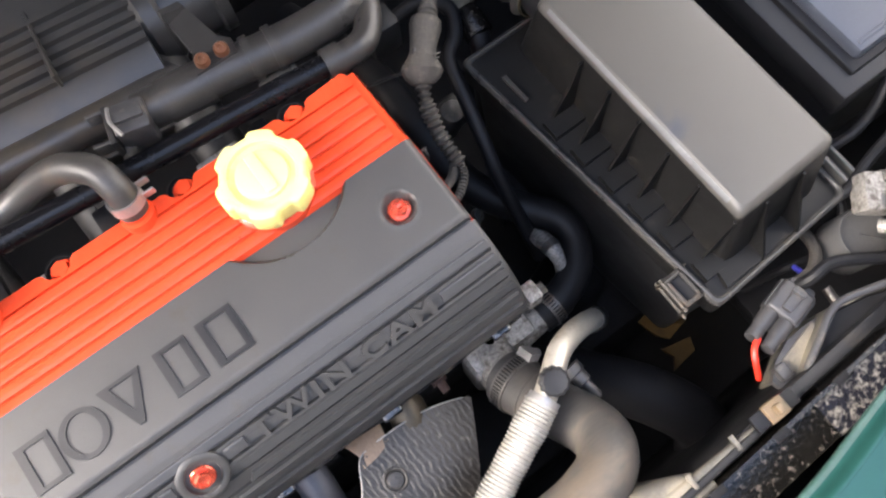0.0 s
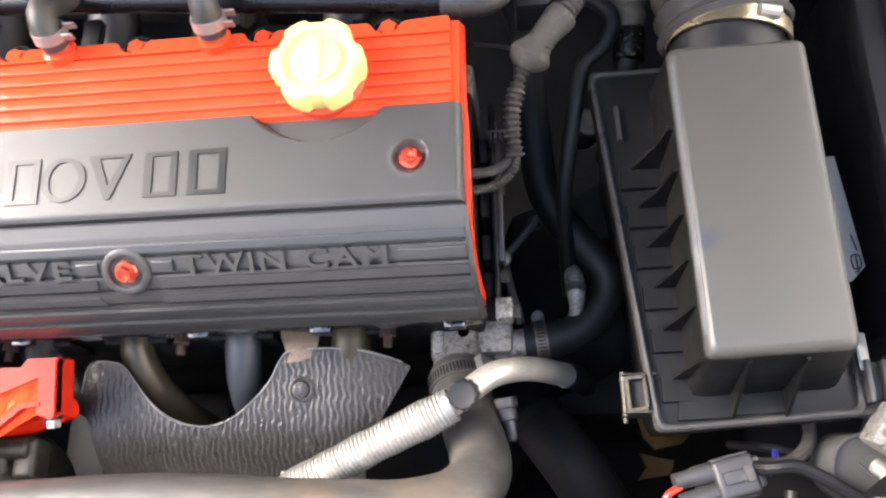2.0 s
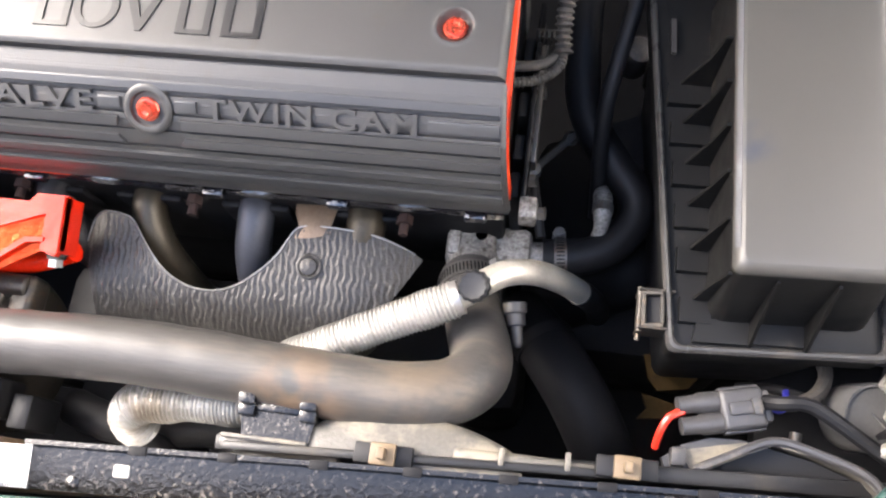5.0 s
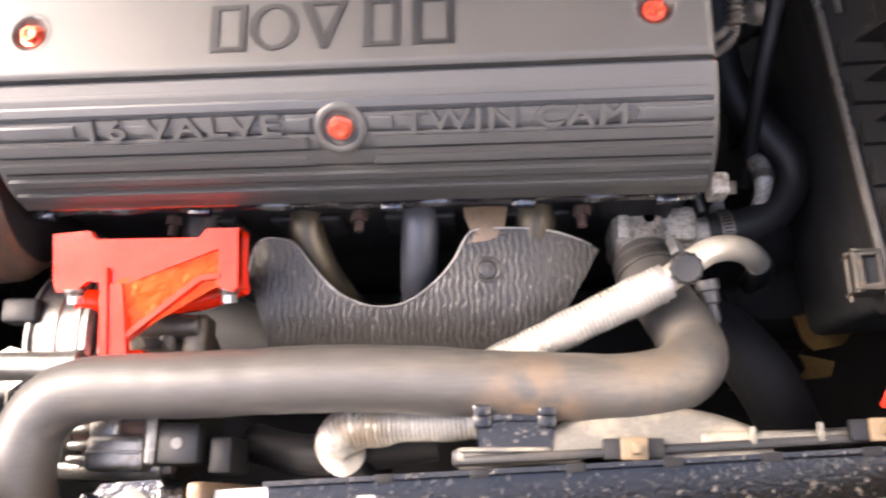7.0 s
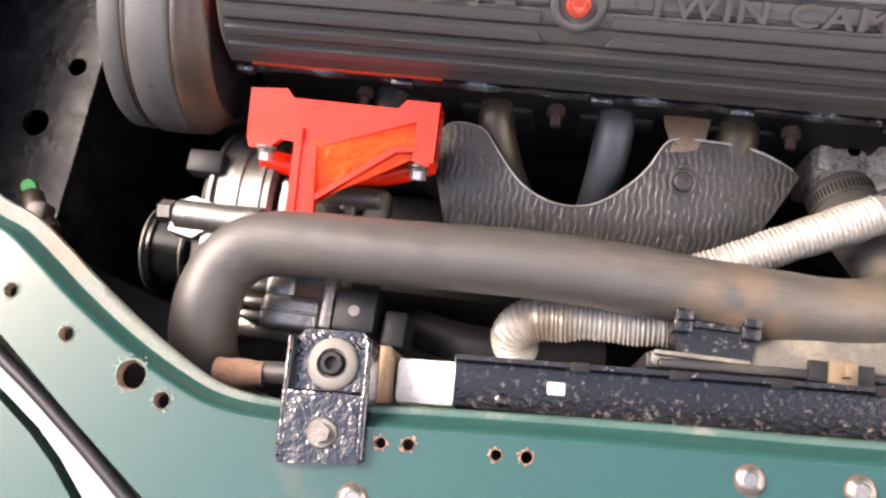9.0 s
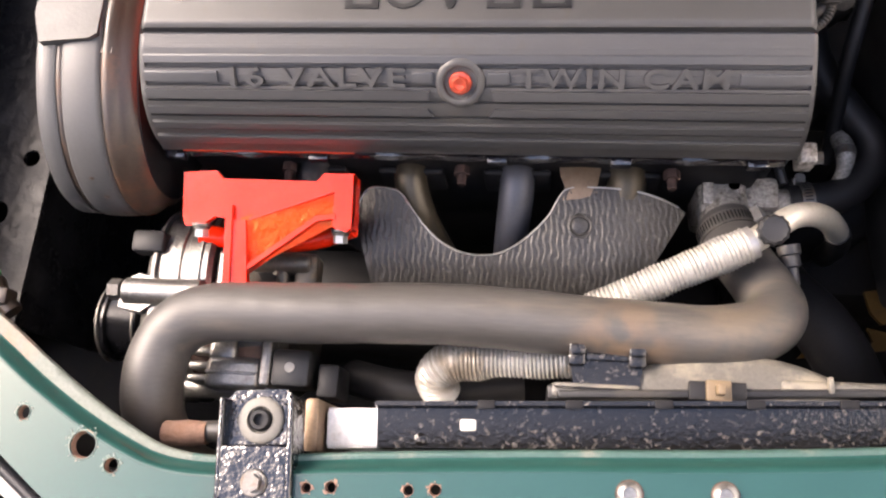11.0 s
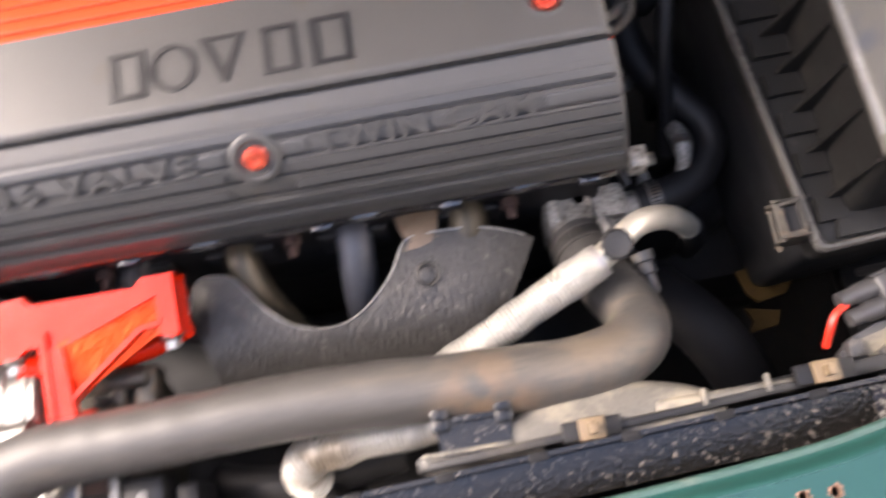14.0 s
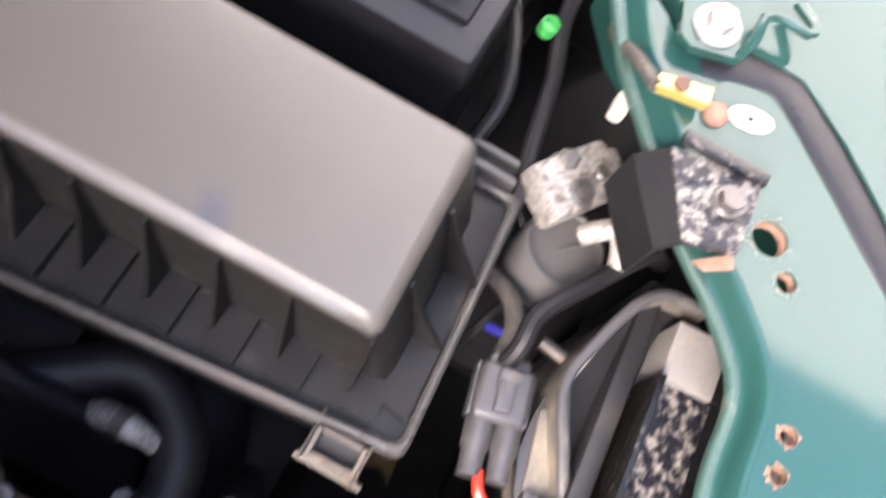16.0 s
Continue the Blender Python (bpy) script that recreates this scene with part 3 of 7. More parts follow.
def rear_offset(share, more):
    out = []
    for i, p in enumerate(rear):
        q, w = Vector(rear[max(i - 1, 0)]), Vector(rear[min(i + 1, len(rear) - 1)])
        t = (w - q).normalized()
        d = flange_width(p[0]) * share + more
        out.append((p[0] + t.y * d, p[1] - t.x * d))
    return out


def rear_rows(section):
    return [[(x, y, z) for x, y in rear_offset(s, d)] for s, d, z in section]


FLANGE_SECTION = rear_rows([(0.0, 0.0004, 0.8375), (0.0, 0.0, 0.8405), (0.0, 0.0008, 0.8422), (0.5, 0.0, 0.8425), (1.0, 0.0, 0.8420)])
split = max(i for i, p in enumerate(rear) if p[0] < -0.135)
part("rear_flange", thicken(strip([row[:split + 1] for row in FLANGE_SECTION]), 0.0009), FLANGE, panel, "dusty scuffed rear flange", smooth=60)
part("rear_flange", thicken(strip([row[split:] for row in FLANGE_SECTION]), 0.0009), GREEN_DIRTY, panel, "dusty green rear flange", smooth=60)
part("step", thicken(strip(rear_rows([(1.0, -0.0003, 0.8420), (1.0, 0.0006, 0.8421), (1.0, 0.0016, 0.8430), (1.0, 0.0029, 0.8452), (1.0, 0.0040, 0.8476), (1.0, 0.0052, 0.8492), (1.0, 0.0064, 0.8499), (1.0, 0.0078, 0.8500)])), 0.0009), GREEN, panel, "soft pressed step up from the flange", smooth=60)
inner = rear_offset(1.0, 0.0079)
front = [(0.517, -0.068), (0.493, -0.086), (0.479, -0.104), (0.482, -0.125), (0.479, -0.147), (0.464, -0.165), (0.445, -0.186), (0.426, -0.208), (0.40, -0.232), (0.34, -0.262), (0.25, -0.277), (0.10, -0.288), (-0.05, -0.290), (-0.13, -0.287), (-0.176, -0.269), (-0.221, -0.237), (-0.268, -0.202), (-0.31, -0.168), (-0.36, -0.130)]
HOLES = [(-0.068, -0.2285, 0.0027), (-0.055, -0.2275, 0.0030), (-0.014, -0.2265, 0.0027), (0.0, -0.2255, 0.0030), (-0.195, -0.2135, 0.0076), (-0.177, -0.2235, 0.0042), (-0.233, -0.198, 0.0040), (-0.268, -0.180, 0.0038), (0.4235, -0.161, 0.0070), (0.4112, -0.1722, 0.0040), (0.3612, -0.1912, 0.0034), (0.3475, -0.1922, 0.0032), (0.252, -0.2105, 0.0028), (0.237, -0.2105, 0.0028), (0.482, -0.128, 0.0030)]
outline = [p for p in inner if p[0] > -0.345] + front
part("top_skin", holed_sheet(outline, HOLES, 0.8488, 0.8500), GREEN, panel, smooth=30)
for x, y, r in HOLES:
    bits = [lathe([(r, 0.0), (r * 1.10, 0.0), (r * 1.07, 0.0003), (r, 0.0004), (r, 0.0)], (x, y, 0.8501), sides=18)]
    for k in range(30 if r > 0.0035 else 12):
        a, s, w = random.gauss(2.4, 1.6), random.uniform(0.0003, 0.0009), random.uniform(1.06, 1.18 + 0.35 * random.random())
        q = bmesh.new()
        bmesh.ops.create_icosphere(q, subdivisions=1, radius=1.0)
        bits.append(turned(q, Matrix.Translation((x + r * w * math.cos(a), y + r * w * math.sin(a), 0.8501)) @ Matrix.Diagonal((s, s, s * 0.5, 1))))
    part("hole_wall", lathe([(r * 1.02, -0.0014), (r * 0.94, -0.0014), (r * 0.86, -0.0032), (r * 0.86, -0.0046), (r * 1.02, -0.0046), (r * 1.02, -0.0014)], (x, y, 0.8500), sides=20), RUST_PALE, panel, "rusty wall inside a hole")
    part("hole_rim", join(*bits), BLISTER if r > 0.0035 else RUST_PALE, panel, "blistered paint round a hole")
lip = offset_line(front, 0.003), offset_line(front, 0.004)
part("front_lip", thicken(strip([[(x, y, 0.8493) for x, y in front], [(x, y, 0.847) for x, y in lip[0]], [(x, y, 0.80) for x, y in lip[1]]]), 0.0012), GREEN, panel)
for x, y, r in ((0.0985, -0.2215, 0.0064), (0.1455, -0.2195, 0.0064), (-0.077, -0.255, 0.0066)):
    b = thing("panel_bolt", (x, y, 0.8502), "rusty round-headed steel bolt in the green panel", "bolt", "panel bolts")
    part("head", lathe([(r, 0), (r, 0.001), (r * 0.78, 0.0028), (r * 0.55, 0.0033), (r * 0.5, 0.0022), (0, 0.0022)], (x, y, 0.8502), sides=24), CAST, b)
    part("washer", lathe([(r * 1.12, 0.0), (r * 1.10, 0.0003), (r * 0.9, 0.0005)], (x, y, 0.8501), sides=24), RUST, b)

def outer_body(name, poly, z, material, label, cat, drop=0.02):
    """A body panel beyond the slam panel: a crowned sheet with a turned-down edge."""
    t = thing(name, (poly[0][0], poly[0][1], z), label, cat, kind="structure")
    part("skin", bevel(prism(poly, z - drop, z), 0.006, 3), material, t)
    return t


outer_body("wing_1", [(-0.300, -0.2180), (-0.2760, -0.2335), (-0.2540, -0.2485), (-0.2380, -0.2620), (-0.2160, -0.2850), (-0.19, -0.33), (-0.30, -0.40), (-0.72, -0.30), (-0.74, 0.6), (-0.60, 0.6), (-0.58, -0.02), (-0.42, -0.12)], 0.826, GREEN, "dark green painted front wing", "wing")
outer_body("wing_2", [(0.517, -0.075), (0.497, -0.090), (0.488, -0.107), (0.4915, -0.128), (0.4905, -0.150), (0.474, -0.174), (0.453, -0.198), (0.428, -0.226), (0.40, -0.255), (0.45, -0.31), (0.60, -0.27), (0.86, -0.17), (0.88, 0.6), (0.70, 0.6), (0.66, 0.02), (0.54, -0.06)], 0.853, GREEN, "dark green painted front wing", "wing")
for wing, x0, x1 in (("wing_1", -0.74, -0.715), ("wing_2", 0.855, 0.88)):
    part("side_panel", box(x0, x1, -0.18, 0.6, 0.30, 0.815, 0.008, 3), GREEN, bpy.data.objects[wing])
for nm, poly, z in (("headlamp", [(-0.36, -0.165), (-0.280, -0.2155), (-0.256, -0.2310), (-0.225, -0.2530), (-0.197, -0.2740), (-0.17, -0.295), (-0.19, -0.305), (-0.214, -0.2820), (-0.236, -0.2590), (-0.252, -0.2455), (-0.274, -0.2310), (-0.36, -0.180)], 0.822), ("headlamp", [(0.487, -0.157), (0.473, -0.170), (0.454, -0.192), (0.434, -0.216), (0.41, -0.240), (0.36, -0.267), (0.40, -0.31), (0.46, -0.255), (0.487, -0.205), (0.498, -0.178)], 0.795)):
    lamp = thing(nm, (poly[0][0], poly[0][1], z - 0.06), "pale grey plastic top edge of a headlamp", "headlamp", "headlamps")
    part("housing", bevel(prism(poly, z - 0.08, z), 0.006, 4), LAMP, lamp)
    part("edge_seal", tube([(x, y + 0.002, z + 0.001) for x, y in poly[:6]], 0.0040 if poly[0][0] < 0 else 0.002, 12), SEAL, lamp, "glossy black edge seal")
gap = thing("lamp_seal", (0.46, -0.16, 0.845), "glossy black rubber seal strip between panel and wing", "seal", kind="structure")
FLAT = Matrix.Translation((0, 0, 0.8500)) @ Matrix.Diagonal((1, 1, 0.22, 1)) @ Matrix.Translation((0, 0, -0.8500))
part("seal", turned(tube([(0.478, -0.112, 0.846), (0.485, -0.128, 0.849), (0.4860, -0.146, 0.851), (0.4685, -0.170, 0.851), (0.448, -0.194, 0.850), (0.42, -0.224, 0.846), (0.38, -0.25, 0.84)], 0.0082, 20), FLAT), SEAL, gap)
bump = thing("bumper", (0.1, -0.36, 0.5), "dark green painted front bumper", "bumper", kind="structure")
part("bumper_skin", prism([(-0.62, -0.22), (-0.45, -0.34), (-0.1, -0.385), (0.3, -0.385), (0.6, -0.34), (0.78, -0.22), (0.74, -0.20), (0.58, -0.30), (0.3, -0.345), (-0.1, -0.345), (-0.43, -0.30), (-0.58, -0.20)], 0.35, 0.79, 0.01, 3), GREEN, bump)


# ---------------------------------------------------------------- open bonnet, leaning over the rear of the bay on its hinges
bonnet = thing("bonnet", (0.06, 0.66, 0.94), "open dark green bonnet with a black lined underside", "bonnet", kind="structure")
BN = pose(0.06, 0.66, 0.945, -56, 0, 0)
edge = [(-0.66, 0.0), (0.66, 0.0), (0.665, -0.50), (0.63, -0.80), (0.50, -0.905), (0.25, -0.95), (-0.25, -0.95), (-0.50, -0.905), (-0.63, -0.80), (-0.665, -0.50)]
part("bonnet_skin", prism(edge, 0.012, 0.022, 0.003, 2, BN), GREEN, bonnet)
part("bonnet_lining", prism([(x * 0.93, -0.03 + y * 0.92) for x, y in edge], -0.004, 0.012, 0.004, 2, BN), BAY, bonnet, "black sound-deadening lining")
for x in (-0.60, 0.60):
    part("hinge", box(x + 0.04, x + 0.08, 0.600, 0.680, 0.900, 0.955, 0.004), BAY, bonnet)
part("stay", tube([(0.60, 0.05, 0.86), (0.61, 0.16, 1.60)], 0.005, 10), BAY, bonnet, "thin steel stay")


# ---------------------------------------------------------------- radiator and its mounts
rad = thing("radiator", (0.18, -0.18, 0.45), "aluminium radiator with a flaking black-painted top rail", "radiator")
SK = Matrix.Translation((-0.043, -0.178, 0)) @ Matrix.Rotation(radians(2.9), 4, "Z")
rail = along_x([(-0.026, 0.775), (-0.026, 0.798), (-0.0035, 0.801), (-0.0025, 0.8095), (0.0, 0.8095), (0.0, 0.775)], 0.0, 0.418, 0.0008)
part("top_rail", turned(rail, SK), BLACK_PAINT, rad, "flaking black top rail")
part("rail_end", turned(along_x([(-0.0262, 0.790), (-0.0262, 0.7992), (-0.0036, 0.8022), (-0.0036, 0.790)], 0.345, 0.4182, 0.0006), SK), FLAKED_SHEEN, rad, "rail end with flaked paint and pale sheen painted in")
part("core", turned(box(-0.032, 0.430, -0.0245, -0.004, 0.40, 0.7932, 0.001), SK), FINS, rad)
for k in range(20):
    part("fin", turned(box(-0.031 + k * 0.0016, -0.0302 + k * 0.0016, -0.0260, -0.0025, 0.770, 0.7935, 0), SK), FINS, rad)
part("end_tank", turned(box(-0.042, -0.0335, -0.029, 0.002, 0.40, 0.808, 0.002), SK), STRAP, rad, "tan stained end tank")
part("end_tank", turned(box(0.4185, 0.4440, -0.0245, -0.002, 0.40, 0.8035, 0.0012), SK), GREY, rad, "dusty pale end tank")
part("filler_neck", tube([(-0.085, -0.196, 0.794), (-0.135, -0.199, 0.794), (-0.165, -0.202, 0.793)], 0.0065), RUBBER, rad)
for cx, cy, hl, rr in ((-0.160, -0.2020, 0.013, 0.0088), (-0.1225, -0.1955, 0.007, 0.0082)):
    part("neck_clamp", tube([(cx - hl, cy - 0.001, 0.794), (cx, cy, 0.7955), (cx + hl, cy + 0.001, 0.795)], rr, 14, step=0.002, wobble=0.0035), RUST_PALE, rad, "crusted rusty clamp")
for x0, w in ((0.048, 0.009),):
    part("fin_window", turned(box(x0 + 0.001, x0 + 0.0105, -0.0165, -0.0095, 0.7955, 0.8012, 0.0012), SK), WHITE, rad, "bare fins showing through a slot")
part("rivet", turned(lathe([(0.004, 0), (0.004, 0.001), (0.002, 0.0018), (0, 0.0018)], (0.026, -0.021, 0.798)), SK), BLACK_PAINT, rad)
for k in range(7):
    part("rail_notch", turned(box(0.06 + 0.05 * k, 0.07 + 0.05 * k, -0.0045, 0.0005, 0.8085, 0.8105, 0.0004), SK), BAY, rad)


def mount(m, label):
    """A black steel bracket that holds the radiator's rubber bush to the panel."""
    b = thing("radiator_bracket", m.translation, label, "bracket", "radiator brackets")
    mm = m
    tongue = prism([(-0.019, -0.008), (0.019, -0.008), (0.0185, 0.023), (0.014, 0.0275), (-0.014, 0.0275), (-0.0185, 0.023)], -0.0085, -0.0045, 0.0016, 3, mm)
    part("tongue", tongue, BLACK_GLOSS, b)
    plate = prism([(-0.020, -0.034), (-0.0185, -0.0365), (0.0185, -0.035), (0.020, -0.033), (0.0205, -0.004), (-0.0195, -0.004)], -0.0002, 0.0042, 0.0018, 3, mm)
    part("plate", plate, BLACK_GLOSS, b)
    part("step", turned(box(-0.0195, 0.0205, -0.0065, -0.002, -0.0075, 0.0040, 0.0016, 3), mm), BLACK_GLOSS, b)
    part("side_flange", turned(box(0.0175, 0.0210, -0.034, 0.0235, -0.020, 0.0050, 0.0014, 3), mm), BLACK_GLOSS, b)
    part("side_flange", turned(box(-0.0205, -0.0175, -0.034, 0.0235, -0.010, 0.0048, 0.0014, 3), mm), BLACK_GLOSS, b)
    c = mm @ Vector((0.001, 0.011, -0.0045))
    nrm = mm.to_3x3() @ Vector((0, 0, 1))
    part("rubber_bush", lathe([(0.0125, 0), (0.0125, 0.002), (0.011, 0.0032), (0.0075, 0.0036), (0.0065, 0.0018), (0.0065, 0.0005)], c, nrm, 28), BUSH, b, "grey rubber bush")
    part("bush_pin", lathe([(0.006, 0), (0.006, 0.004), (0.005, 0.0055), (0.0032, 0.0055), (0.003, 0.002), (0, 0.002)], c, nrm, 20), RUBBER_DARK, b)
    hex_bolt(mm @ Vector((0.001, -0.022, 0.004)), nrm, 0.0048, 0.0055, 0.0072, b, "bolt", WORN, "worn hexagon bolt")
    return b


mount(pose(-0.0975, -0.206, 0.8505, 0, 0, 4), "glossy black steel bracket with a grey rubber bush and bolt")
rbk = thing("radiator_bracket", (0.42, -0.135, 0.852), "scuffed black steel bracket bolted beside the headlamp", "bracket", "radiator brackets")
part("plate", prism([(0.4335, -0.114), (0.4405, -0.149), (0.409, -0.1505), (0.402, -0.131)], 0.8525, 0.8560, 0.001), FLAKED_SHEEN, rbk, "scuffed flaking plate with pale sheen painted in")
part("side_flange", thicken(strip([[(0.4335, -0.1145, 0.8555), (0.402, -0.1315, 0.8555)], [(0.428, -0.104, 0.848), (0.398, -0.125, 0.848)], [(0.426, -0.103, 0.822), (0.397, -0.124, 0.822)]]), 0.0025), BAY, rbk)
part("front_flange", box(0.436, 0.4415, -0.150, -0.116, 0.8555, 0.8590, 0.001), BLACK_PAINT, rbk)
hex_bolt((0.4245, -0.1405, 0.856), (0, 0, 1), 0.0048, 0.005, 0.0066, rbk, "bolt", WORN, "worn hexagon bolt")
part("rust_stain", prism([(0.400, -0.138), (0.410, -0.1505), (0.405, -0.153), (0.399, -0.144)], 0.8503, 0.8512, 0.0003), RUST_PALE, rbk)

# ---------------------------------------------------------------- engine block and head
eng = thing("engine_block", (0, 0.08, 0.4), "near-black cylinder block and head under the cam cover", "engine")
# Head and block in near-black, with the shade below the cover in their colour.
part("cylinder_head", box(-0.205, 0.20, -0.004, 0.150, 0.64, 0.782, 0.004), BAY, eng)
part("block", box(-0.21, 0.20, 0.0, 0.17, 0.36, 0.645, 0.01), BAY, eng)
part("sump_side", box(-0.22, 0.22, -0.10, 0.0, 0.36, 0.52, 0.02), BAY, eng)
wave = []
for k in range(42):
    x = -0.208 + k * 0.01
    wave.append([(x, 0.0, 0.784), (x, -0.0135 - 0.0007 * math.sin(k * 1.9), 0.7845), (x, -0.0155 - 0.0008 * math.sin(k * 1.3), 0.7815), (x, -0.0140, 0.778)])
part("gasket_rail", thicken(strip(wave), 0.0015), GASKET, eng, "black wavy gasket flange", smooth=50)
for x in (-0.20, -0.10, 0.02, 0.10, 0.185):
    part("flange_lug", box(x - 0.007, x + 0.007, -0.0185, -0.006, 0.778, 0.7865, 0.002), GASKET, eng)
for x in (-0.006, 0.137, -0.13):
    hex_bolt((x, -0.008, 0.750), (0, -1, 0.1), 0.0056, 0.0060, 0.0, eng, "manifold_nut", RUST_RED, "rusty manifold nut")
    part("manifold_stud", tube([(x, -0.010, 0.750), (x, -0.021, 0.7508)], 0.0030, 10), RUST_RED, eng, "rusty manifold stud")
for y in (0.004, 0.03, 0.06, 0.1):
    part("end_bracket", box(0.2025, 0.2095, y, y + 0.018, 0.70, 0.770, 0.002), BAY, eng)

part("end_strip", box(0.2100, 0.2140, 0.000, 0.142, 0.735, 0.776, 0.002), BAY_SHINY, eng, "dark end strip")
for y in (0.022, 0.085):
    hex_bolt((0.2140, y, 0.756), (1, 0, 0.2), 0.0045, 0.005, 0.0, eng, "end_bolt", WORN)
# ---------------------------------------------------------------- cam cover
cover = thing("cam_cover", (0, 0.07, 0.785), "red painted ribbed aluminium cam cover", "engine cover")
XL, XR = -0.1965, 0.1995
RIB_PITCH, RIB_Z = 0.0083, 0.8668
NOTCH = [-0.163, -0.083, -0.0035, 0.0775, 0.1550]
rp = [(0.0900, 0.80), (0.0900, RIB_Z - 0.0035)]
for k in range(6):
    y0 = 0.0920 + k * RIB_PITCH
    rp += [(y0 - 0.0006, RIB_Z - 0.0016), (y0, RIB_Z - 0.0004), (y0 + 0.0008, RIB_Z), (y0 + RIB_PITCH - 0.0022, RIB_Z + 0.0002), (y0 + RIB_PITCH - 0.0014, RIB_Z - 0.0004), (y0 + RIB_PITCH - 0.0010, RIB_Z - 0.0016)]
rp += [(0.1418, RIB_Z - 0.0016), (0.1418, 0.80)]
part("ribbed_top", along_x(rp, XL + 0.002, XR - 0.006), RED, cover)
# rear rib, scooped out round each bolt
edge = [(XR - 0.006, 0.1412), (XR - 0.006, 0.1500), (XR - 0.008, 0.1522), (XR - 0.024, 0.1512)]
for xc in reversed(NOTCH):
    edge += [(xc + 0.0118, 0.1505), (xc + 0.0100, 0.1496)]
    edge += [(xc + 0.0092 * math.cos(q), 0.1505 - 0.0078 * math.sin(q)) for q in [math.pi * (j + 0.5) / 9 for j in range(9)]]
    edge += [(xc - 0.0100, 0.1496), (xc - 0.0118, 0.1505)]
edge += [(XL + 0.002, 0.1505), (XL + 0.002, 0.1412)]
part("rear_rib", bevel(prism(edge, 0.80, RIB_Z + 0.0004), 0.0010, 2), RED, cover, "rear rib with scooped bolt notches", smooth=50)
SIDE = [(-0.0070, 0.793), (-0.0060, 0.812), (0.0005, 0.832), (0.010, 0.845), (0.03, 0.852), (0.088, 0.8600), (0.0915, 0.8655), (0.149, 0.8655), (0.151, 0.80), (0.151, 0.786), (-0.0070, 0.786)]
LIP = SIDE[:8] + [(0.151, 0.8555), (0.095, 0.855), (0.090, 0.850), (0.034, 0.843), (0.017, 0.836), (0.0085, 0.825), (0.0025, 0.809), (0.001, 0.793)]


def end_x(z):
    return 0.1975 if z > 0.865 else 0.2002 + 0.0050 * (0.8655 - z) / 0.0795


part("end_lip", bevel(loft([[(end_x(z) - 0.0060, y, z) for y, z in LIP], [(end_x(z) + 0.0008, y, z) for y, z in LIP]], True, True), 0.001), RED, cover, "thin red end lip")
# Dark plate stands in for the gap's shade below the red lip.
part("end_wall", along_x([(y + 0.003, z - 0.003) for y, z in SIDE], 0.1900, 0.1955, 0.001), COVER_SHADE, cover, "dark plate standing for the shaded gap under the lip")
part("end_wall", along_x(SIDE, XL - 0.002, XL + 0.0030, 0.001), RED, cover)
# Red bar models the red reflection along the cover's lower edge.
part("front_flange", box(-0.195, -0.075, -0.0140, -0.006, 0.7850, 0.7878, 0.0012), RED, cover, "red bar standing for a reflection under the cover")
for x in NOTCH:
    # Black seat puts the notch's shade into the colour.
    part("notch_seat", lathe([(0.0100, -0.040), (0.0100, 0.0), (0.0085, 0.0006), (0.0078, -0.0012), (0, -0.0012)], (x, 0.1500, 0.8590), sides=20), BAY, cover, "bolt seat in black for the shade in the notch")
    hex_bolt((x + 0.001, 0.1478, 0.8598), (0, 0.06, 1), 0.0052, 0.0062, 0.0074, cover, "bolt", RED, "red painted bolt")
for x in (0.0495, -0.05):
    part("breather_stub", lathe([(0.0105, -0.030), (0.0105, 0.003), (0.0085, 0.004), (0.0085, 0.010), (0.0075, 0.012)], (x, 0.1470, 0.866), (0, 0.35, 1), 22), RED, cover)
for x, y in ((0.088, 0.1010), (0.0955, 0.0975), (0.103, 0.0958)):
    part("paint_run", lathe([(0.0011, -0.0004), (0.0009, 0.0005), (0.0, 0.0008)], (x, y, RIB_Z), sides=8), RED, cover)

trim = thing("spark_plug_cover", (0, 0.03, 0.79), "dark grey plastic spark plug cover with raised writing and red bolts", "engine cover")
# upper panel, with a round scoop cut below the filler cap and two bolt recesses
CAPX, CAPY, CAPZ = 0.1184, 0.1157, 0.8690
BOLT_X, BOLT_Y = (0.1695, -0.1720), 0.0605


def panel_z(y):
    return 0.8682 + (y - 0.0335) * 0.048


def panel_at(x, y):
    """The height of the upper panel: rounded ends, a stepped scoop and the bolts' dished recesses."""
    z = panel_z(y)
    d = 0.0493 - math.hypot(x - 0.1155, y - 0.1223)
    if d > 0:
        z -= 0.0075 * min(1.0, d / 0.0026)
    near = min(math.hypot(x - bx, y - BOLT_Y) for bx in BOLT_X)
    if near < 0.0098:
        z -= 0.0042 * min(1.0, (0.0098 - near) / 0.0022)
    elif near < 0.0122:
        z += 0.0004 * math.sin(math.pi * (near - 0.0098) / 0.0024)
    rim = min(x - XL, XR - x)
    if rim < 0.0045:
        z -= (0.0045 - rim) ** 2 / 0.0045
    front_rim = y - 0.0335
    if front_rim < 0.0040:
        z -= 0.5 * (0.0040 - front_rim) ** 2 / 0.0040
    return z


nx, ny = 330, 56
rows = []
for j in range(ny + 1):
    y = 0.0335 + (0.0918 - 0.0335) * j / ny
    rows.append([(XL + (XR - XL) * i / nx, y, panel_at(XL + (XR - XL) * i / nx, y)) for i in range(nx + 1)])
up = strip([[(p[0], p[1] + 0.0005, p[2] - 0.012) for p in rows[0]], [(p[0], p[1], p[2] - 0.0010) for p in rows[0]]] + rows + [[(p[0], p[1] + 0.0008, p[2] - 0.005) for p in rows[-1]]])
part("upper_panel", thicken(up, 0.0016), COVER, trim, smooth=30)
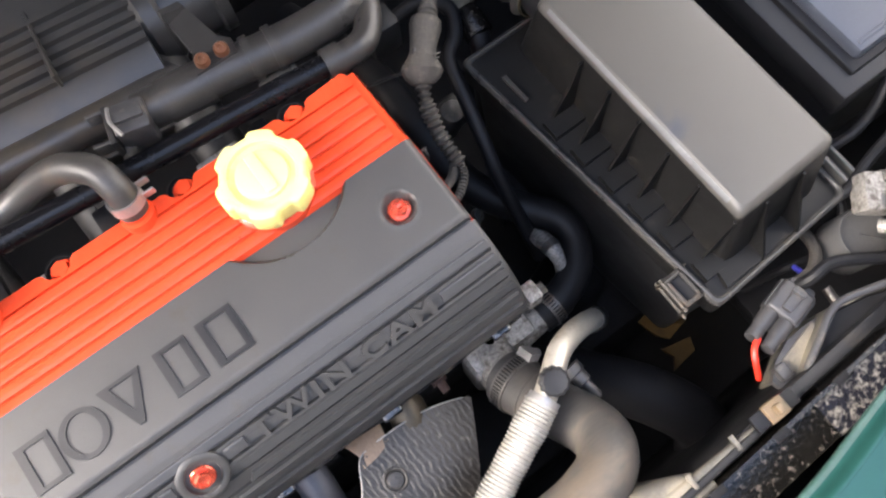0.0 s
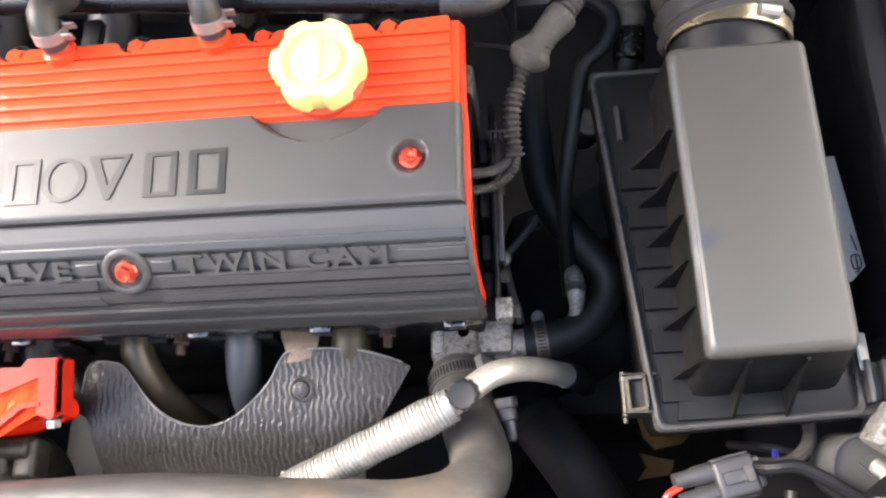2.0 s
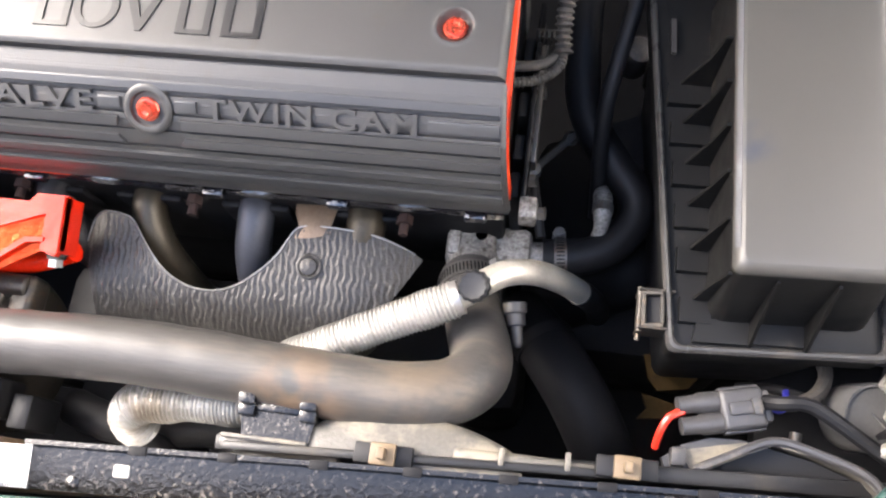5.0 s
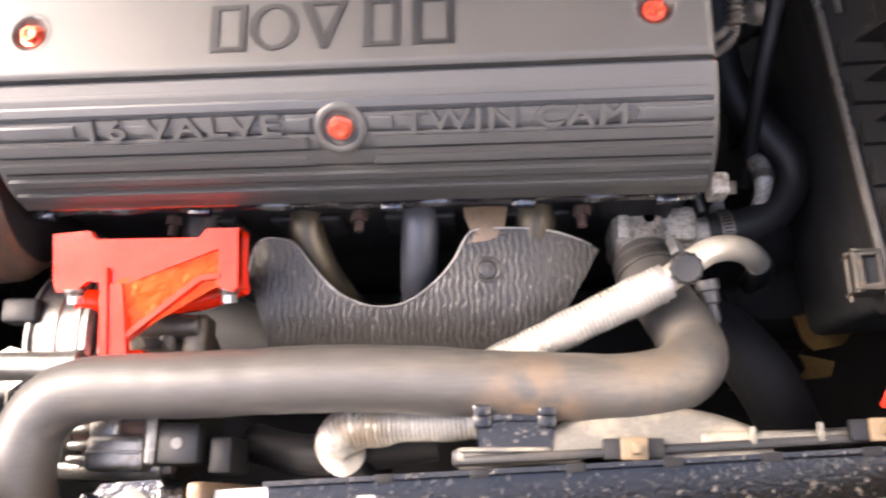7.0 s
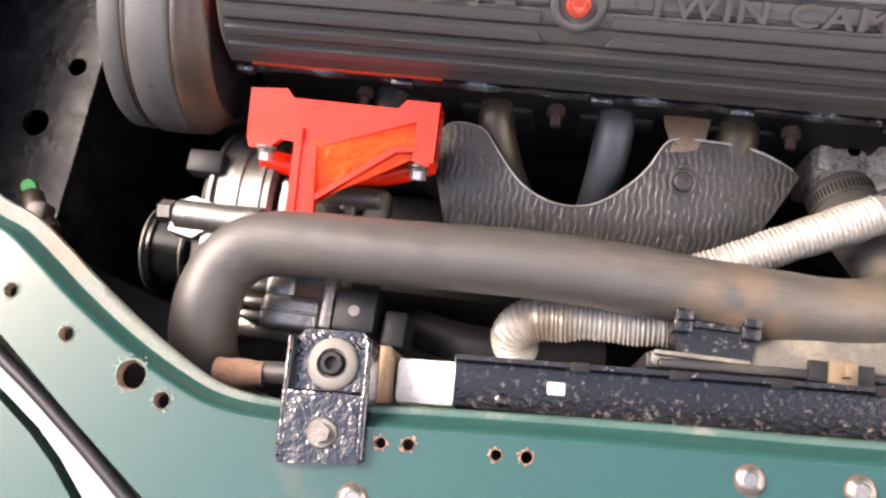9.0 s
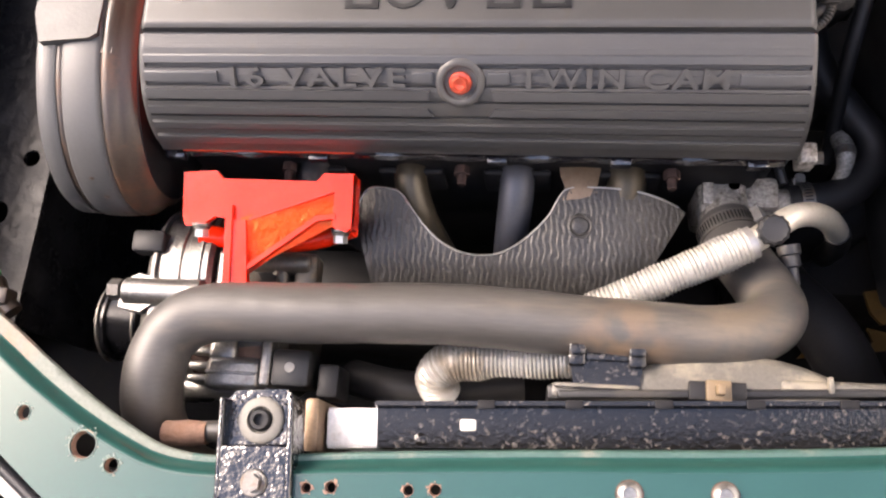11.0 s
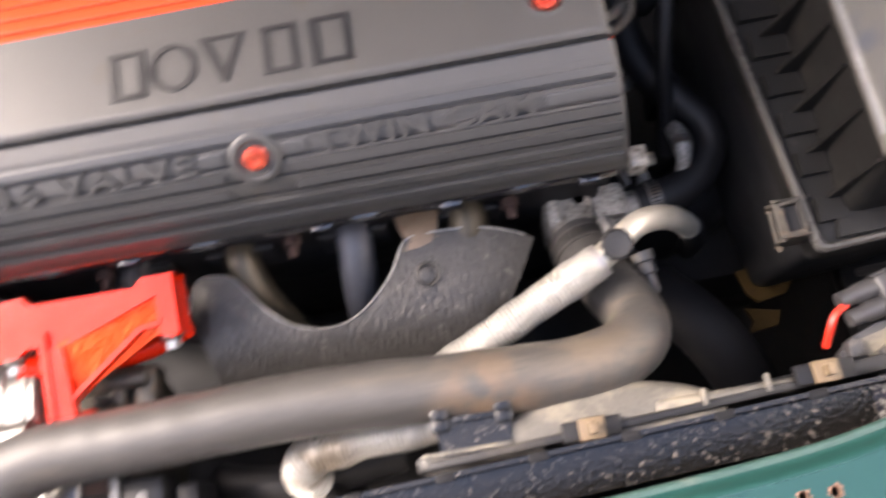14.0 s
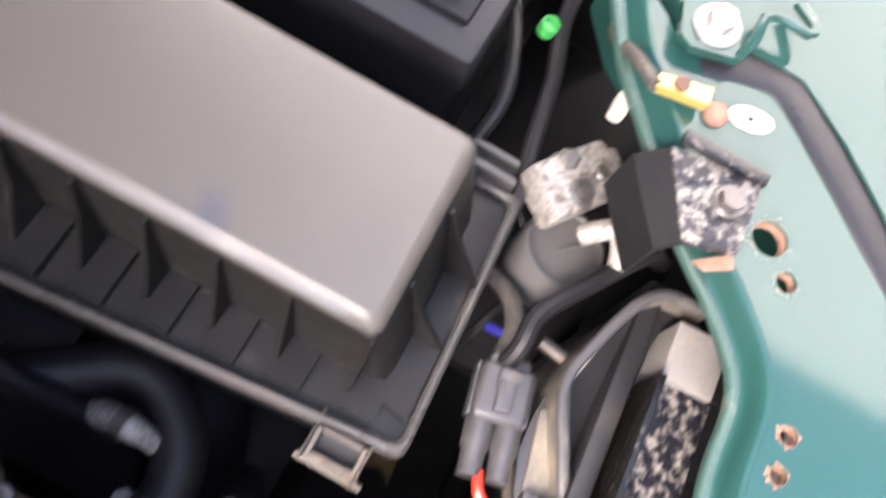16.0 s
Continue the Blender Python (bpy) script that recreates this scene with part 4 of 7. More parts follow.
for s, x in ((-1, XL + 0.0002), (1, XR - 0.0002)):
    part("panel_side", along_x([(0.0345, 0.856), (0.0918, 0.860), (0.0918, 0.8668), (0.0345, 0.8632)], min(x, x + s * -0.0016), max(x, x - s * 0.0016)), COVER, trim)
# front, bowed downwards, with raised ribs
FR = [(0.0315, 0.8625), (0.0240, 0.8595), (0.0130, 0.8530), (0.0030, 0.8445), (-0.0055, 0.8340), (-0.0115, 0.8215), (-0.0148, 0.8090), (-0.0162, 0.7965)]
fl = spline([Vector((0, y, z)) for y, z in FR], 0.0006)
length = [0]
for a, b in zip(fl, fl[1:]):
    length.append(length[-1] + (b - a).length)


def on_front(s):
    """The place and normal on the front's section at the share s of its length from the top."""
    want = min(max(s, 0), 1) * length[-1]
    i = min(range(len(length)), key=lambda k: abs(length[k] - want))
    j = min(max(i, 1), len(fl) - 2)
    t = (fl[j + 1] - fl[j - 1]).normalized()
    nrm = Vector((0, -t.z, t.y))
    return fl[i], nrm if nrm.z > 0 else -nrm


def front_ends(s):
    """The front flares slightly towards its lower edge."""
    return XL - 0.0015 - 0.0075 * s, XR + 0.0010 + 0.0060 * s


RIBS = [(0.140, 0.205), (0.380, 0.450), (0.508, 0.575), (0.640, 0.706), (0.785, 0.875)]
rows = []
for k in range(181):
    s = k / 180
    p, nrm = on_front(s)
    d = 0.0
    for s0, s1 in RIBS + [(0.255, 0.330)]:
        if s1 < s < s1 + 0.026:
            d = 0.0020
    x0, x1 = front_ends(s)
    q = p - nrm * d
    lo = p - nrm * 0.0030
    side = p - nrm * 0.0016
    rows.append([(x0 + 0.0002, lo.y, lo.z), (x0, side.y, side.z), (x0 + 0.0016, p.y, p.z), (x0 + 0.0040, p.y, p.z), (x0 + 0.0044, q.y, q.z), (x1 - 0.0036, q.y, q.z), (x1 - 0.0032, p.y, p.z), (x1 - 0.0016, p.y, p.z), (x1, side.y, side.z), (x1 - 0.0002, lo.y, lo.z)])
part("front_panel", thicken(strip(rows), 0.0004), COVER, trim, "bowed front of the cover", smooth=50)
part("lower_lip", along_x([(-0.0162, 0.7968), (-0.0166, 0.7952), (-0.0150, 0.7940), (-0.0095, 0.7940), (-0.0095, 0.7968)], XL - 0.008, XR + 0.006, 0.0006), COVER, trim)
# Dark strip draws the shade in the gap below the upper panel.
part("shadow_gap", along_x([(0.0290, 0.8560), (0.0350, 0.8575), (0.0350, 0.8610), (0.0290, 0.8600)], XL, XR - 0.001), COVER_SHADE, trim)


def front_pose(x, s, lift=0.0002):
    p, nrm = on_front(s)
    return frame_of(Vector((x, p.y, p.z)) + nrm * lift, nrm, (1, 0, 0))


def front_rib(s0, s1, xa=None, xb=None, h=0.0019, slant=(0.0, 0.0)):
    """One flat raised rib along the front; xa, xb: its ends, if it stops short of the cover's ends."""
    rows = []
    for k, (share, up) in enumerate([(0.0, -0.0010), (0.02, h * 0.75), (0.08, h)] + [(j / 6, h) for j in range(1, 6)] + [(0.92, h), (0.98, h * 0.75), (1.0, -0.0012)]):
        s = s0 + (s1 - s0) * share
        p, nrm = on_front(s)
        e0, e1 = front_ends(s)
        x0 = e0 + 0.0042 if xa is None else xa + slant[0] * share
        x1 = e1 - 0.0034 if xb is None else xb + slant[1] * share
        q, base = p + nrm * up, p - nrm * 0.0010
        rows.append([(x0, base.y, base.z), (x0 + 0.0001, q.y, q.z), (x0 + 0.0006, q.y + nrm.y * 0.0001, q.z + nrm.z * 0.0001), (x1 - 0.0006, q.y + nrm.y * 0.0001, q.z + nrm.z * 0.0001), (x1 - 0.0001, q.y, q.z), (x1, base.y, base.z)])
    part("raised_rib", strip(rows), COVER_RIB, trim, smooth=40)


for k, (s0, s1) in enumerate(RIBS):
    if k in (1, 2):
        front_rib(s0, s1, None, -0.0165 - 0.002 * k, slant=(0.0, 0.004 if k == 2 else -0.001))
        front_rib(s0, s1, 0.0165 + 0.002 * k, None, slant=(-0.004 if k == 2 else 0.001, 0.0))
    else:
        front_rib(s0, s1)
for xa, xb in ((None, -0.1490), (-0.0290, -0.0160), (0.0165, 0.0290), (0.1600, None)):
    front_rib(0.255, 0.330, xa, xb)
for body, w, x in (("16 VALVE", 0.1085, -0.0870), ("TWIN CAM", 0.1205, 0.0940)):
    # Larger dark copy paints the shade at the letters' raised edges.
    lettering("writing_edge", body, w, 0.0116, front_pose(x, 0.292), COVER_SHADE, trim, 0.0005, 0.034, 0.0006)
    lettering("writing", body, w, 0.0116, front_pose(x, 0.292), COVER, trim, 0.0019, 0.018)
# maker's mark: five plain raised shapes
EM = Matrix.Translation((0, 0.0335, panel_z(0.0335))) @ Matrix.Rotation(math.atan(0.048), 4, "X")


def outline_of(outer, inner):
    """A flat raised band between two closed lines of the same number of points."""
    bm = bmesh.new()
    k = len(outer)
    lo, hi, li, ho = ([bm.verts.new((x, y, z)) for x, y in line] for line, z in ((outer, -0.001), (outer, 0.0008), (inner, -0.001), (inner, 0.0008)))
    for i in range(k):
        j = (i + 1) % k
        bm.faces.new((lo[i], lo[j], hi[j], hi[i])), bm.faces.new((hi[i], hi[j], ho[j], ho[i])), bm.faces.new((ho[i], ho[j], li[j], li[i])), bm.faces.new((li[i], li[j], lo[j], lo[i]))
    return turned(bevel(bm, 0.0003, 1), EM)


Y0, Y1 = 0.0108, 0.0385
for kind, xa, xb in (("frame", -0.069, -0.049), ("ring", -0.0475, -0.0205), ("wedge", -0.0195, 0.0065), ("frame", 0.0150, 0.0345), ("frame", 0.0415, 0.0635)):
    cx, cy = (xa + xb) / 2, (Y0 + Y1) / 2
    if kind == "ring":
        turns = [2 * math.pi * k / 40 for k in range(40)]
        outer = [(cx + (xb - xa) / 2 * math.cos(q), cy + (Y1 - Y0) / 2 * math.sin(q)) for q in turns]
        inner = [(cx + ((xb - xa) / 2 - 0.0044) * math.cos(q), cy + ((Y1 - Y0) / 2 - 0.0028) * math.sin(q)) for q in turns]
    elif kind == "wedge":
        outer = [(xa, Y1), (cx - 0.0016, Y0), (cx + 0.0016, Y0), (xb, Y1)]
        inner = [(xa + 0.0070, Y1 - 0.0022), (cx - 0.0001, Y0 + 0.0085), (cx + 0.0001, Y0 + 0.0085), (xb - 0.0050, Y1 - 0.0022)]
    else:
        outer = [(xa, Y0), (xb, Y0), (xb, Y1), (xa, Y1)]
        inner = [(xa + 0.0048, Y0 + 0.0028), (xb - 0.0040, Y0 + 0.0028), (xb - 0.0040, Y1 - 0.0028), (xa + 0.0048, Y1 - 0.0028)]
    part("emblem_shape", outline_of(outer, inner), LETTER, trim, "plain raised outline, darker than the panel")


def cover_bolt(p, nrm, r):
    """A red flange bolt with a dished hexagon head."""
    n = Vector(nrm).normalized()
    m = frame_of(p, n, (0.8, 0.6, 0.1))
    rh = r * 0.74
    head = loft([[tuple(m @ Vector((rh * k * math.cos(math.pi / 3 * j), rh * k * math.sin(math.pi / 3 * j), h))) for j in range(6)] for k, h in ((1.0, 0.0010), (1.0, 0.0046), (0.88, 0.0056), (0.62, 0.0056), (0.50, 0.0046), (0.05, 0.0042))])
    part("bolt", join(head, lathe([(r, 0), (r, 0.0008), (r * 0.90, 0.0016), (rh * 0.8, 0.0020)], p, n, 24)), RED_BOLT, trim, "red painted flange bolt", smooth=25)


p, nrm = on_front(0.325)
boss = Vector((0.0, p.y, p.z))
part("bolt_boss", lathe([(0.0150, -0.0010), (0.0146, 0.0010), (0.0136, 0.0019), (0.0116, 0.0022), (0.0102, 0.0018), (0.0094, -0.0002), (0.0, -0.0002)], boss, nrm, 36), COVER, trim, "round boss with a bolt recess")
cover_bolt(boss, nrm, 0.0070)
pn = Vector((0, -0.048, 1)).normalized()
for x in BOLT_X:
    cover_bolt(Vector((x, BOLT_Y, panel_z(BOLT_Y) - 0.0040)), pn, 0.0070)

# ---------------------------------------------------------------- filler cap
cap = thing("oil_filler_cap", (CAPX, CAPY, CAPZ), "bright yellow plastic oil filler cap with six lobes", "filler cap")
bm = bmesh.new()
sides = 144
rim = []
for r, h, lobed in ((0.90, 0.0025, 0.3), (0.97, 0.0030, 1.0), (1.0, 0.0045, 1.0), (1.0, 0.0170, 1.0), (0.975, 0.0192, 1.0), (0.93, 0.0200, 0.9), (0.80, 0.0202, 0.3), (0.74, 0.0196, 0.0), (0.71, 0.0172, 0.0), (0.58, 0.0168, 0.0), (0.56, 0.0190, 0.0), (0.52, 0.0196, 0.0), (0.0, 0.0200, 0.0)):
    ring = []
    for k in range(sides):
        a = 2 * math.pi * k / sides + 0.02
        tab = 1 / (1 + math.exp(-9 * (math.cos(6 * a) + 0.25)))
        lobe = 0.0243 + 0.0030 * tab
        rad = (lobe * lobed + 0.0262 * (1 - lobed)) * r
        ring.append(bm.verts.new((CAPX + rad * math.cos(a), CAPY + rad * math.sin(a), CAPZ + h)))
    rim.append(ring)
for a, b in zip(rim, rim[1:]):
    for k in range(sides):
        bm.faces.new((a[k], a[(k + 1) % sides], b[(k + 1) % sides], b[k]))
bm.faces.new(rim[0])
bmesh.ops.remove_doubles(bm, verts=bm.verts, dist=1e-6)
part("lobed_grip", bm, CAP, cap)
part("grip_bar", bevel(box(CAPX - 0.0035, CAPX + 0.0035, CAPY - 0.0130, CAPY + 0.0130, CAPZ + 0.0190, CAPZ + 0.0215, 0), 0.001, 2), CAP, cap, "raised bar across the cap")
part("neck", lathe([(0.0262, -0.006), (0.0262, 0.0006), (0.0245, 0.0022), (0.0225, 0.0026)], (CAPX, CAPY, CAPZ), sides=40), RED, cap, "red filler neck")

# ---------------------------------------------------------------- timing belt cover
tim = thing("timing_belt_cover", (-0.255, 0.04, 0.72), "dusty grey plastic timing belt cover with oily brown seams", "belt cover")
arc = []
for k in range(49):
    a = radians(-75 + 255 * k / 48)
    arc.append((0.065 - 0.116 * math.cos(a), 0.765 + (0.080 if math.sin(a) > 0 else 0.070) * math.sin(a)))


def shell_of(stations):
    """A curved cover: the arc drawn out along x, larger or smaller at each station."""
    return thicken(strip([[(x, 0.065 + (y - 0.065) * k, 0.765 + (z - 0.765) * k) for y, z in arc] for x, k in stations]), 0.0015)


part("shell", shell_of([(-0.2790, 0.30), (-0.2790, 0.955), (-0.2782, 0.985), (-0.2760, 1.0), (-0.2660, 1.005), (-0.2645, 0.995)]), BELT_COVER, tim, smooth=40)
part("seam", shell_of([(-0.2650, 0.985), (-0.2635, 0.992), (-0.2615, 0.992), (-0.2605, 0.985)]), BELT_RIM, tim, "oily brown seam", smooth=60)
part("band", shell_of([(-0.2610, 0.985), (-0.2600, 1.004), (-0.2580, 1.014), (-0.2480, 1.017), (-0.2370, 1.014), (-0.2345, 1.006), (-0.2335, 0.985)]), BELT_COVER, tim, "raised dusty band", smooth=50)
part("rim", shell_of([(-0.2340, 0.975), (-0.2330, 1.000), (-0.2310, 1.010), (-0.2275, 1.004), (-0.2240, 0.975), (-0.2210, 0.955), (-0.2160, 0.945), (-0.2130, 0.90)]), BELT_RIM, tim, "oily brown rim", smooth=60)
# Black disc stands for the shade in the gap beside the belt cover.
part("rear_plate", along_x([(0.065 + (y - 0.065) * 0.90, 0.765 + (z - 0.765) * 0.90) for y, z in arc], -0.2165, -0.2120, 0.001), BAY, tim, "black disc standing for the shaded gap")
for q, x in ((14, -0.2405), (17, -0.2435), (19, -0.2480)):
    y, z = arc[q]
    part("oil_spot", lathe([(0.0022, 0.0), (0.0014, 0.0003), (0, 0.0004)], (x, 0.065 + (y - 0.065) * 1.015, 0.765 + (z - 0.765) * 1.015), (0, y - 0.065, z - 0.765), 10), BELT_RIM, tim)
upper = bevel(prism([(-0.2735, 0.0345), (-0.2400, 0.0375), (-0.2350, 0.0410), (-0.2350, 0.150), (-0.2800, 0.150), (-0.2800, 0.055)], 0.800, 0.8475), 0.0035, 3)
part("upper_box", upper, BELT_COVER, tim, "smooth grey upper cover", smooth=40)
part("upper_flange", bevel(prism([(-0.2345, 0.030), (-0.2260, 0.030), (-0.2240, 0.150), (-0.2345, 0.150)], 0.80, 0.8415), 0.0025, 2), BELT_RIM, tim, "oily brown flange")

# ---------------------------------------------------------------- alternator and its red bracket
alt = thing("alternator", (-0.165, -0.118, 0.66), "dull silver aluminium alternator with a black pulley", "alternator")
AC = Vector((-0.165, -0.119, 0.700))
ax = (1, 0, 0)
part("front_housing", lathe([(0.030, -0.062), (0.048, -0.060), (0.055, -0.052), (0.056, -0.025), (0.053, -0.022)], AC, ax, 40), CAST, alt)
part("stator", lathe([(0.051, -0.024), (0.052, -0.022), (0.052, 0.008), (0.051, 0.010)], AC, ax, 40), RUST_RED, alt, "rust-brown stator band")
part("rear_housing", lathe([(0.054, 0.008), (0.056, 0.012), (0.055, 0.035), (0.046, 0.046), (0.02, 0.050)], AC, ax, 40), DARK_STEEL, alt)
# Black pads on the surface stand for the shade in the vent openings.
for k in range(18):
    a = 2 * math.pi * k / 18
    d = Vector((0, math.cos(a), math.sin(a)))
    m = frame_of(AC + Vector((-0.040, 0, 0)) + d * 0.0545, d, (1, 0, 0))
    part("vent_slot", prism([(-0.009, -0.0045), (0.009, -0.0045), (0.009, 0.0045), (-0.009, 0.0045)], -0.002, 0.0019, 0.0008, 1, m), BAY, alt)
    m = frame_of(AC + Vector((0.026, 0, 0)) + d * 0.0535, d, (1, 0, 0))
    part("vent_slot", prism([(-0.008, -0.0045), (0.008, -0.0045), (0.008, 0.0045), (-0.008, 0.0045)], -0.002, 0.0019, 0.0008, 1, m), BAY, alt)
for p0, x1, r in (((-0.236, -0.1065, 0.7545), -0.178, 0.0098), ((-0.196, -0.168, 0.734), -0.128, 0.0075), ((-0.150, -0.080, 0.742), -0.108, 0.0080), ((-0.214, -0.158, 0.738), -0.190, 0.0070)):
    w = x1 - p0[0]
    part("lug", lathe([(r * 0.5, 0), (r * 0.85, 0.0004), (r, 0.0020), (r, w - 0.0020), (r * 0.85, w - 0.0004), (r * 0.5, w)], p0, (1, 0, 0), 24), DARK_STEEL if p0[0] > -0.16 else CAST, alt)
DC = (-0.2300, -0.0860, 0.7010)
part("drive_end_casting", lathe([(0.026, 0.0), (0.040, 0.0015), (0.0475, 0.006), (0.0515, 0.013), (0.0530, 0.022), (0.0530, 0.0300), (0.0515, 0.0310), (0.0515, 0.0340), (0.0530, 0.0350), (0.0530, 0.0500), (0.050, 0.053)], DC, (1, 0, 0), 48), CAST, alt, "rounded cast drum")
for dx in (0.012, 0.044):
    part("casting_rib", lathe([(0.0500, -0.002), (0.0545, -0.0012), (0.0545, 0.0012), (0.0500, 0.002), (0.0500, -0.002)], (DC[0] + dx, DC[1], DC[2]), (1, 0, 0), 48), CAST, alt)
# Black pad in place of a cast recess and the shade in it.
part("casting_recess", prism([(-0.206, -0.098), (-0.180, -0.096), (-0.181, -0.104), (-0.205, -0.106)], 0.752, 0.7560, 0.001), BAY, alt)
frame_bars = join(box(-0.170, -0.126, -0.1460, -0.1395, 0.716, 0.7425, 0.0022, 3), box(-0.1335, -0.1255, -0.176, -0.1415, 0.714, 0.7430, 0.0024, 3), box(-0.171, -0.1515, -0.160, -0.1440, 0.712, 0.7395, 0.004, 3), box(-0.171, -0.1330, -0.179, -0.1570, 0.708, 0.7415, 0.005, 4))
UP = pose(0.001, 0.0085, 0.0165)
part("rear_casting", turned(frame_bars, UP), CAST, alt, "cast frame with an open window")
part("winding_window", turned(box(-0.1525, -0.1325, -0.1580, -0.1440, 0.715, 0.7345, 0.001), UP), RUST, alt, "dark window with brown windings")
for y0 in (-0.1560, -0.1660, -0.1745):
    part("casting_finger", turned(box(-0.1850, -0.1700, y0, y0 + 0.0055, 0.712, 0.7360, 0.002, 3), UP), CAST, alt)
part("casting_rib", turned(box(-0.1700, -0.1345, -0.1690, -0.1670, 0.738, 0.7432, 0.0008), UP), CAST, alt)
for x0, x1, y0, y1, z0, z1 in ((-0.120, -0.104, -0.100, -0.072, 0.725, 0.746), (-0.176, -0.164, -0.100, -0.072, 0.728, 0.748), (-0.136, -0.124, -0.100, -0.074, 0.730, 0.747)):
    part("casting_web", box(x0, x1, y0, y1, z0, z1, 0.004, 3), DARK_STEEL if y0 > -0.11 and x0 > -0.14 else CAST, alt)
part("cast_ear", bevel(prism([(-0.238, -0.118), (-0.2375, -0.100), (-0.226, -0.094), (-0.214, -0.097), (-0.212, -0.114), (-0.222, -0.121)], 0.738, 0.7575), 0.0045, 3), CAST, alt, "bright rounded ear")
part("dark_plug", box(-0.236, -0.212, -0.078, -0.062, 0.742, 0.758, 0.003), RUBBER_DARK, alt)
hex_bolt((-0.237, -0.106, 0.757), (-1, 0, 0), 0.0075, 0.008, 0, alt, "lug_bolt", WORN)
hex_bolt((-0.128, -0.168, 0.734), (1, 0, 0.0), 0.005, 0.006, 0, alt, "lug_bolt", WORN)
part("pulley", lathe([(0.012, -0.103), (0.027, -0.103), (0.029, -0.100), (0.029, -0.098), (0.0265, -0.097), (0.0265, -0.078), (0.029, -0.077), (0.029, -0.074), (0.020, -0.072), (0.02, -0.06)], AC, ax, 40), PULLEY, alt, "black smooth pulley")
for xr in (-0.1030, -0.0760):
    part("pulley_rim", lathe([(0.0285, xr - 0.0008), (0.0300, xr - 0.0006), (0.0300, xr + 0.0006), (0.0285, xr + 0.0008), (0.0285, xr - 0.0008)], AC, ax, 40), WORN, alt)
reg = part("regulator", box(-0.124, -0.098, -0.167, -0.142, 0.730, 0.7600, 0.003), BLACK, alt, "black plastic regulator")
part("terminal", lathe([(0.0034, 0), (0.0034, 0.0012), (0, 0.0012)], (-0.111, -0.1545, 0.7600), sides=16), GREY, reg, "pale grey dot")
part("rear_plug", box(-0.094, -0.080, -0.172, -0.150, 0.715, 0.752, 0.002), RUBBER_DARK, alt)
part("drive_belt", box(-0.262, -0.243, -0.112, -0.104, 0.40, 0.70, 0.001), RUBBER_DARK, alt, "black ribbed belt")

brk = thing("alternator_bracket", (-0.135, -0.06, 0.75), "glossy red painted alternator bracket", "bracket")
BP = Matrix.Translation((0, -0.028, 0.7830)) @ Matrix.Rotation(radians(11), 4, "X")
poly = [(-0.193, 0.0), (-0.170, 0.0015), (-0.165, -0.004), (-0.100, -0.0045), (-0.095, 0.001), (-0.0745, 0.001), (-0.0745, -0.034), (-0.078, -0.038), (-0.088, -0.035), (-0.0875, -0.0115), (-0.148, -0.0330), (-0.146, -0.082), (-0.159, -0.084), (-0.160, -0.031), (-0.170, -0.030), (-0.178, -0.036), (-0.190, -0.0365), (-0.192, -0.03)]
part("plate", prism(poly, -0.006, 0.0, 0.0024, 3, BP), BRACKET_RED, brk)
web = []
for j in range(9):
    row = []
    for i in range(13):
        u, v = i / 12, j / 8
        x = -0.151 + 0.068 * u
        y = (-0.058 + 0.022 * u) * (1 - v) + (-0.094 + 0.0385 * u) * v
        row.append((x, y, 0.7775 - 0.15 * (x + 0.150) + 0.36 * (y + 0.059)))
    web.append(row)
part("web", thicken(strip(web), 0.0018), RED_GLOSS, brk, "glossy sloping web", smooth=60)
part("leg_rib", prism([(-0.1605, -0.022), (-0.156, -0.022), (-0.155, -0.083), (-0.160, -0.084)], -0.004, 0.0040, 0.001, 2, BP), BRACKET_RED, brk)
part("leg_face", prism([(-0.156, -0.032), (-0.147, -0.032), (-0.143, -0.084), (-0.156, -0.084)], -0.004, 0.0022, 0.001, 2, BP), BRACKET_RED, brk)
part("brace_rib", prism([(-0.148, -0.0680), (-0.098, -0.0310), (-0.086, -0.0295), (-0.086, -0.0265), (-0.099, -0.0275), (-0.148, -0.0640)], -0.012, 0.0010, 0.001, 2, BP), BRACKET_RED, brk)
part("end_rib", prism([(-0.079, 0.0), (-0.0745, 0.0), (-0.0745, -0.036), (-0.079, -0.036)], -0.02, 0.003, 0.001, 2, BP), BRACKET_RED, brk)
part("foot", box(-0.165, -0.136, -0.114, -0.098, 0.745, 0.7645, 0.002), BRACKET_RED, brk)
part("lower_web", tube([(-0.190, -0.062, 0.748), (-0.150, -0.064, 0.742), (-0.112, -0.062, 0.742), (-0.080, -0.054, 0.750)], 0.0075, 12), BRACKET_RED, brk)
for x, y, z in ((-0.1790, -0.0615, 0.7745), (-0.0860, -0.0590, 0.7600)):
    ax2 = Vector((0, -0.96, -0.28))
    part("bolt_flange", lathe([(0.0066, 0), (0.0066, 0.0016), (0.0050, 0.0030)], (x, y, z), ax2, 22), WORN, brk, "plated flange")
    part("spring_washer", lathe([(0.0058, 0), (0.0058, 0.0018)], Vector((x, y, z)) + ax2 * 0.0024, ax2, 20), DARK_STEEL, brk)
    hex_bolt(Vector((x, y, z)) + ax2 * 0.0038, ax2, 0.0050, 0.0056, 0.0, brk, "bolt", STEEL, "plated hexagon bolt")

# ---------------------------------------------------------------- exhaust manifold and heat shield
exh = thing("exhaust_manifold", (0.04, -0.05, 0.6), "heat-stained tubular steel exhaust manifold", "exhaust")
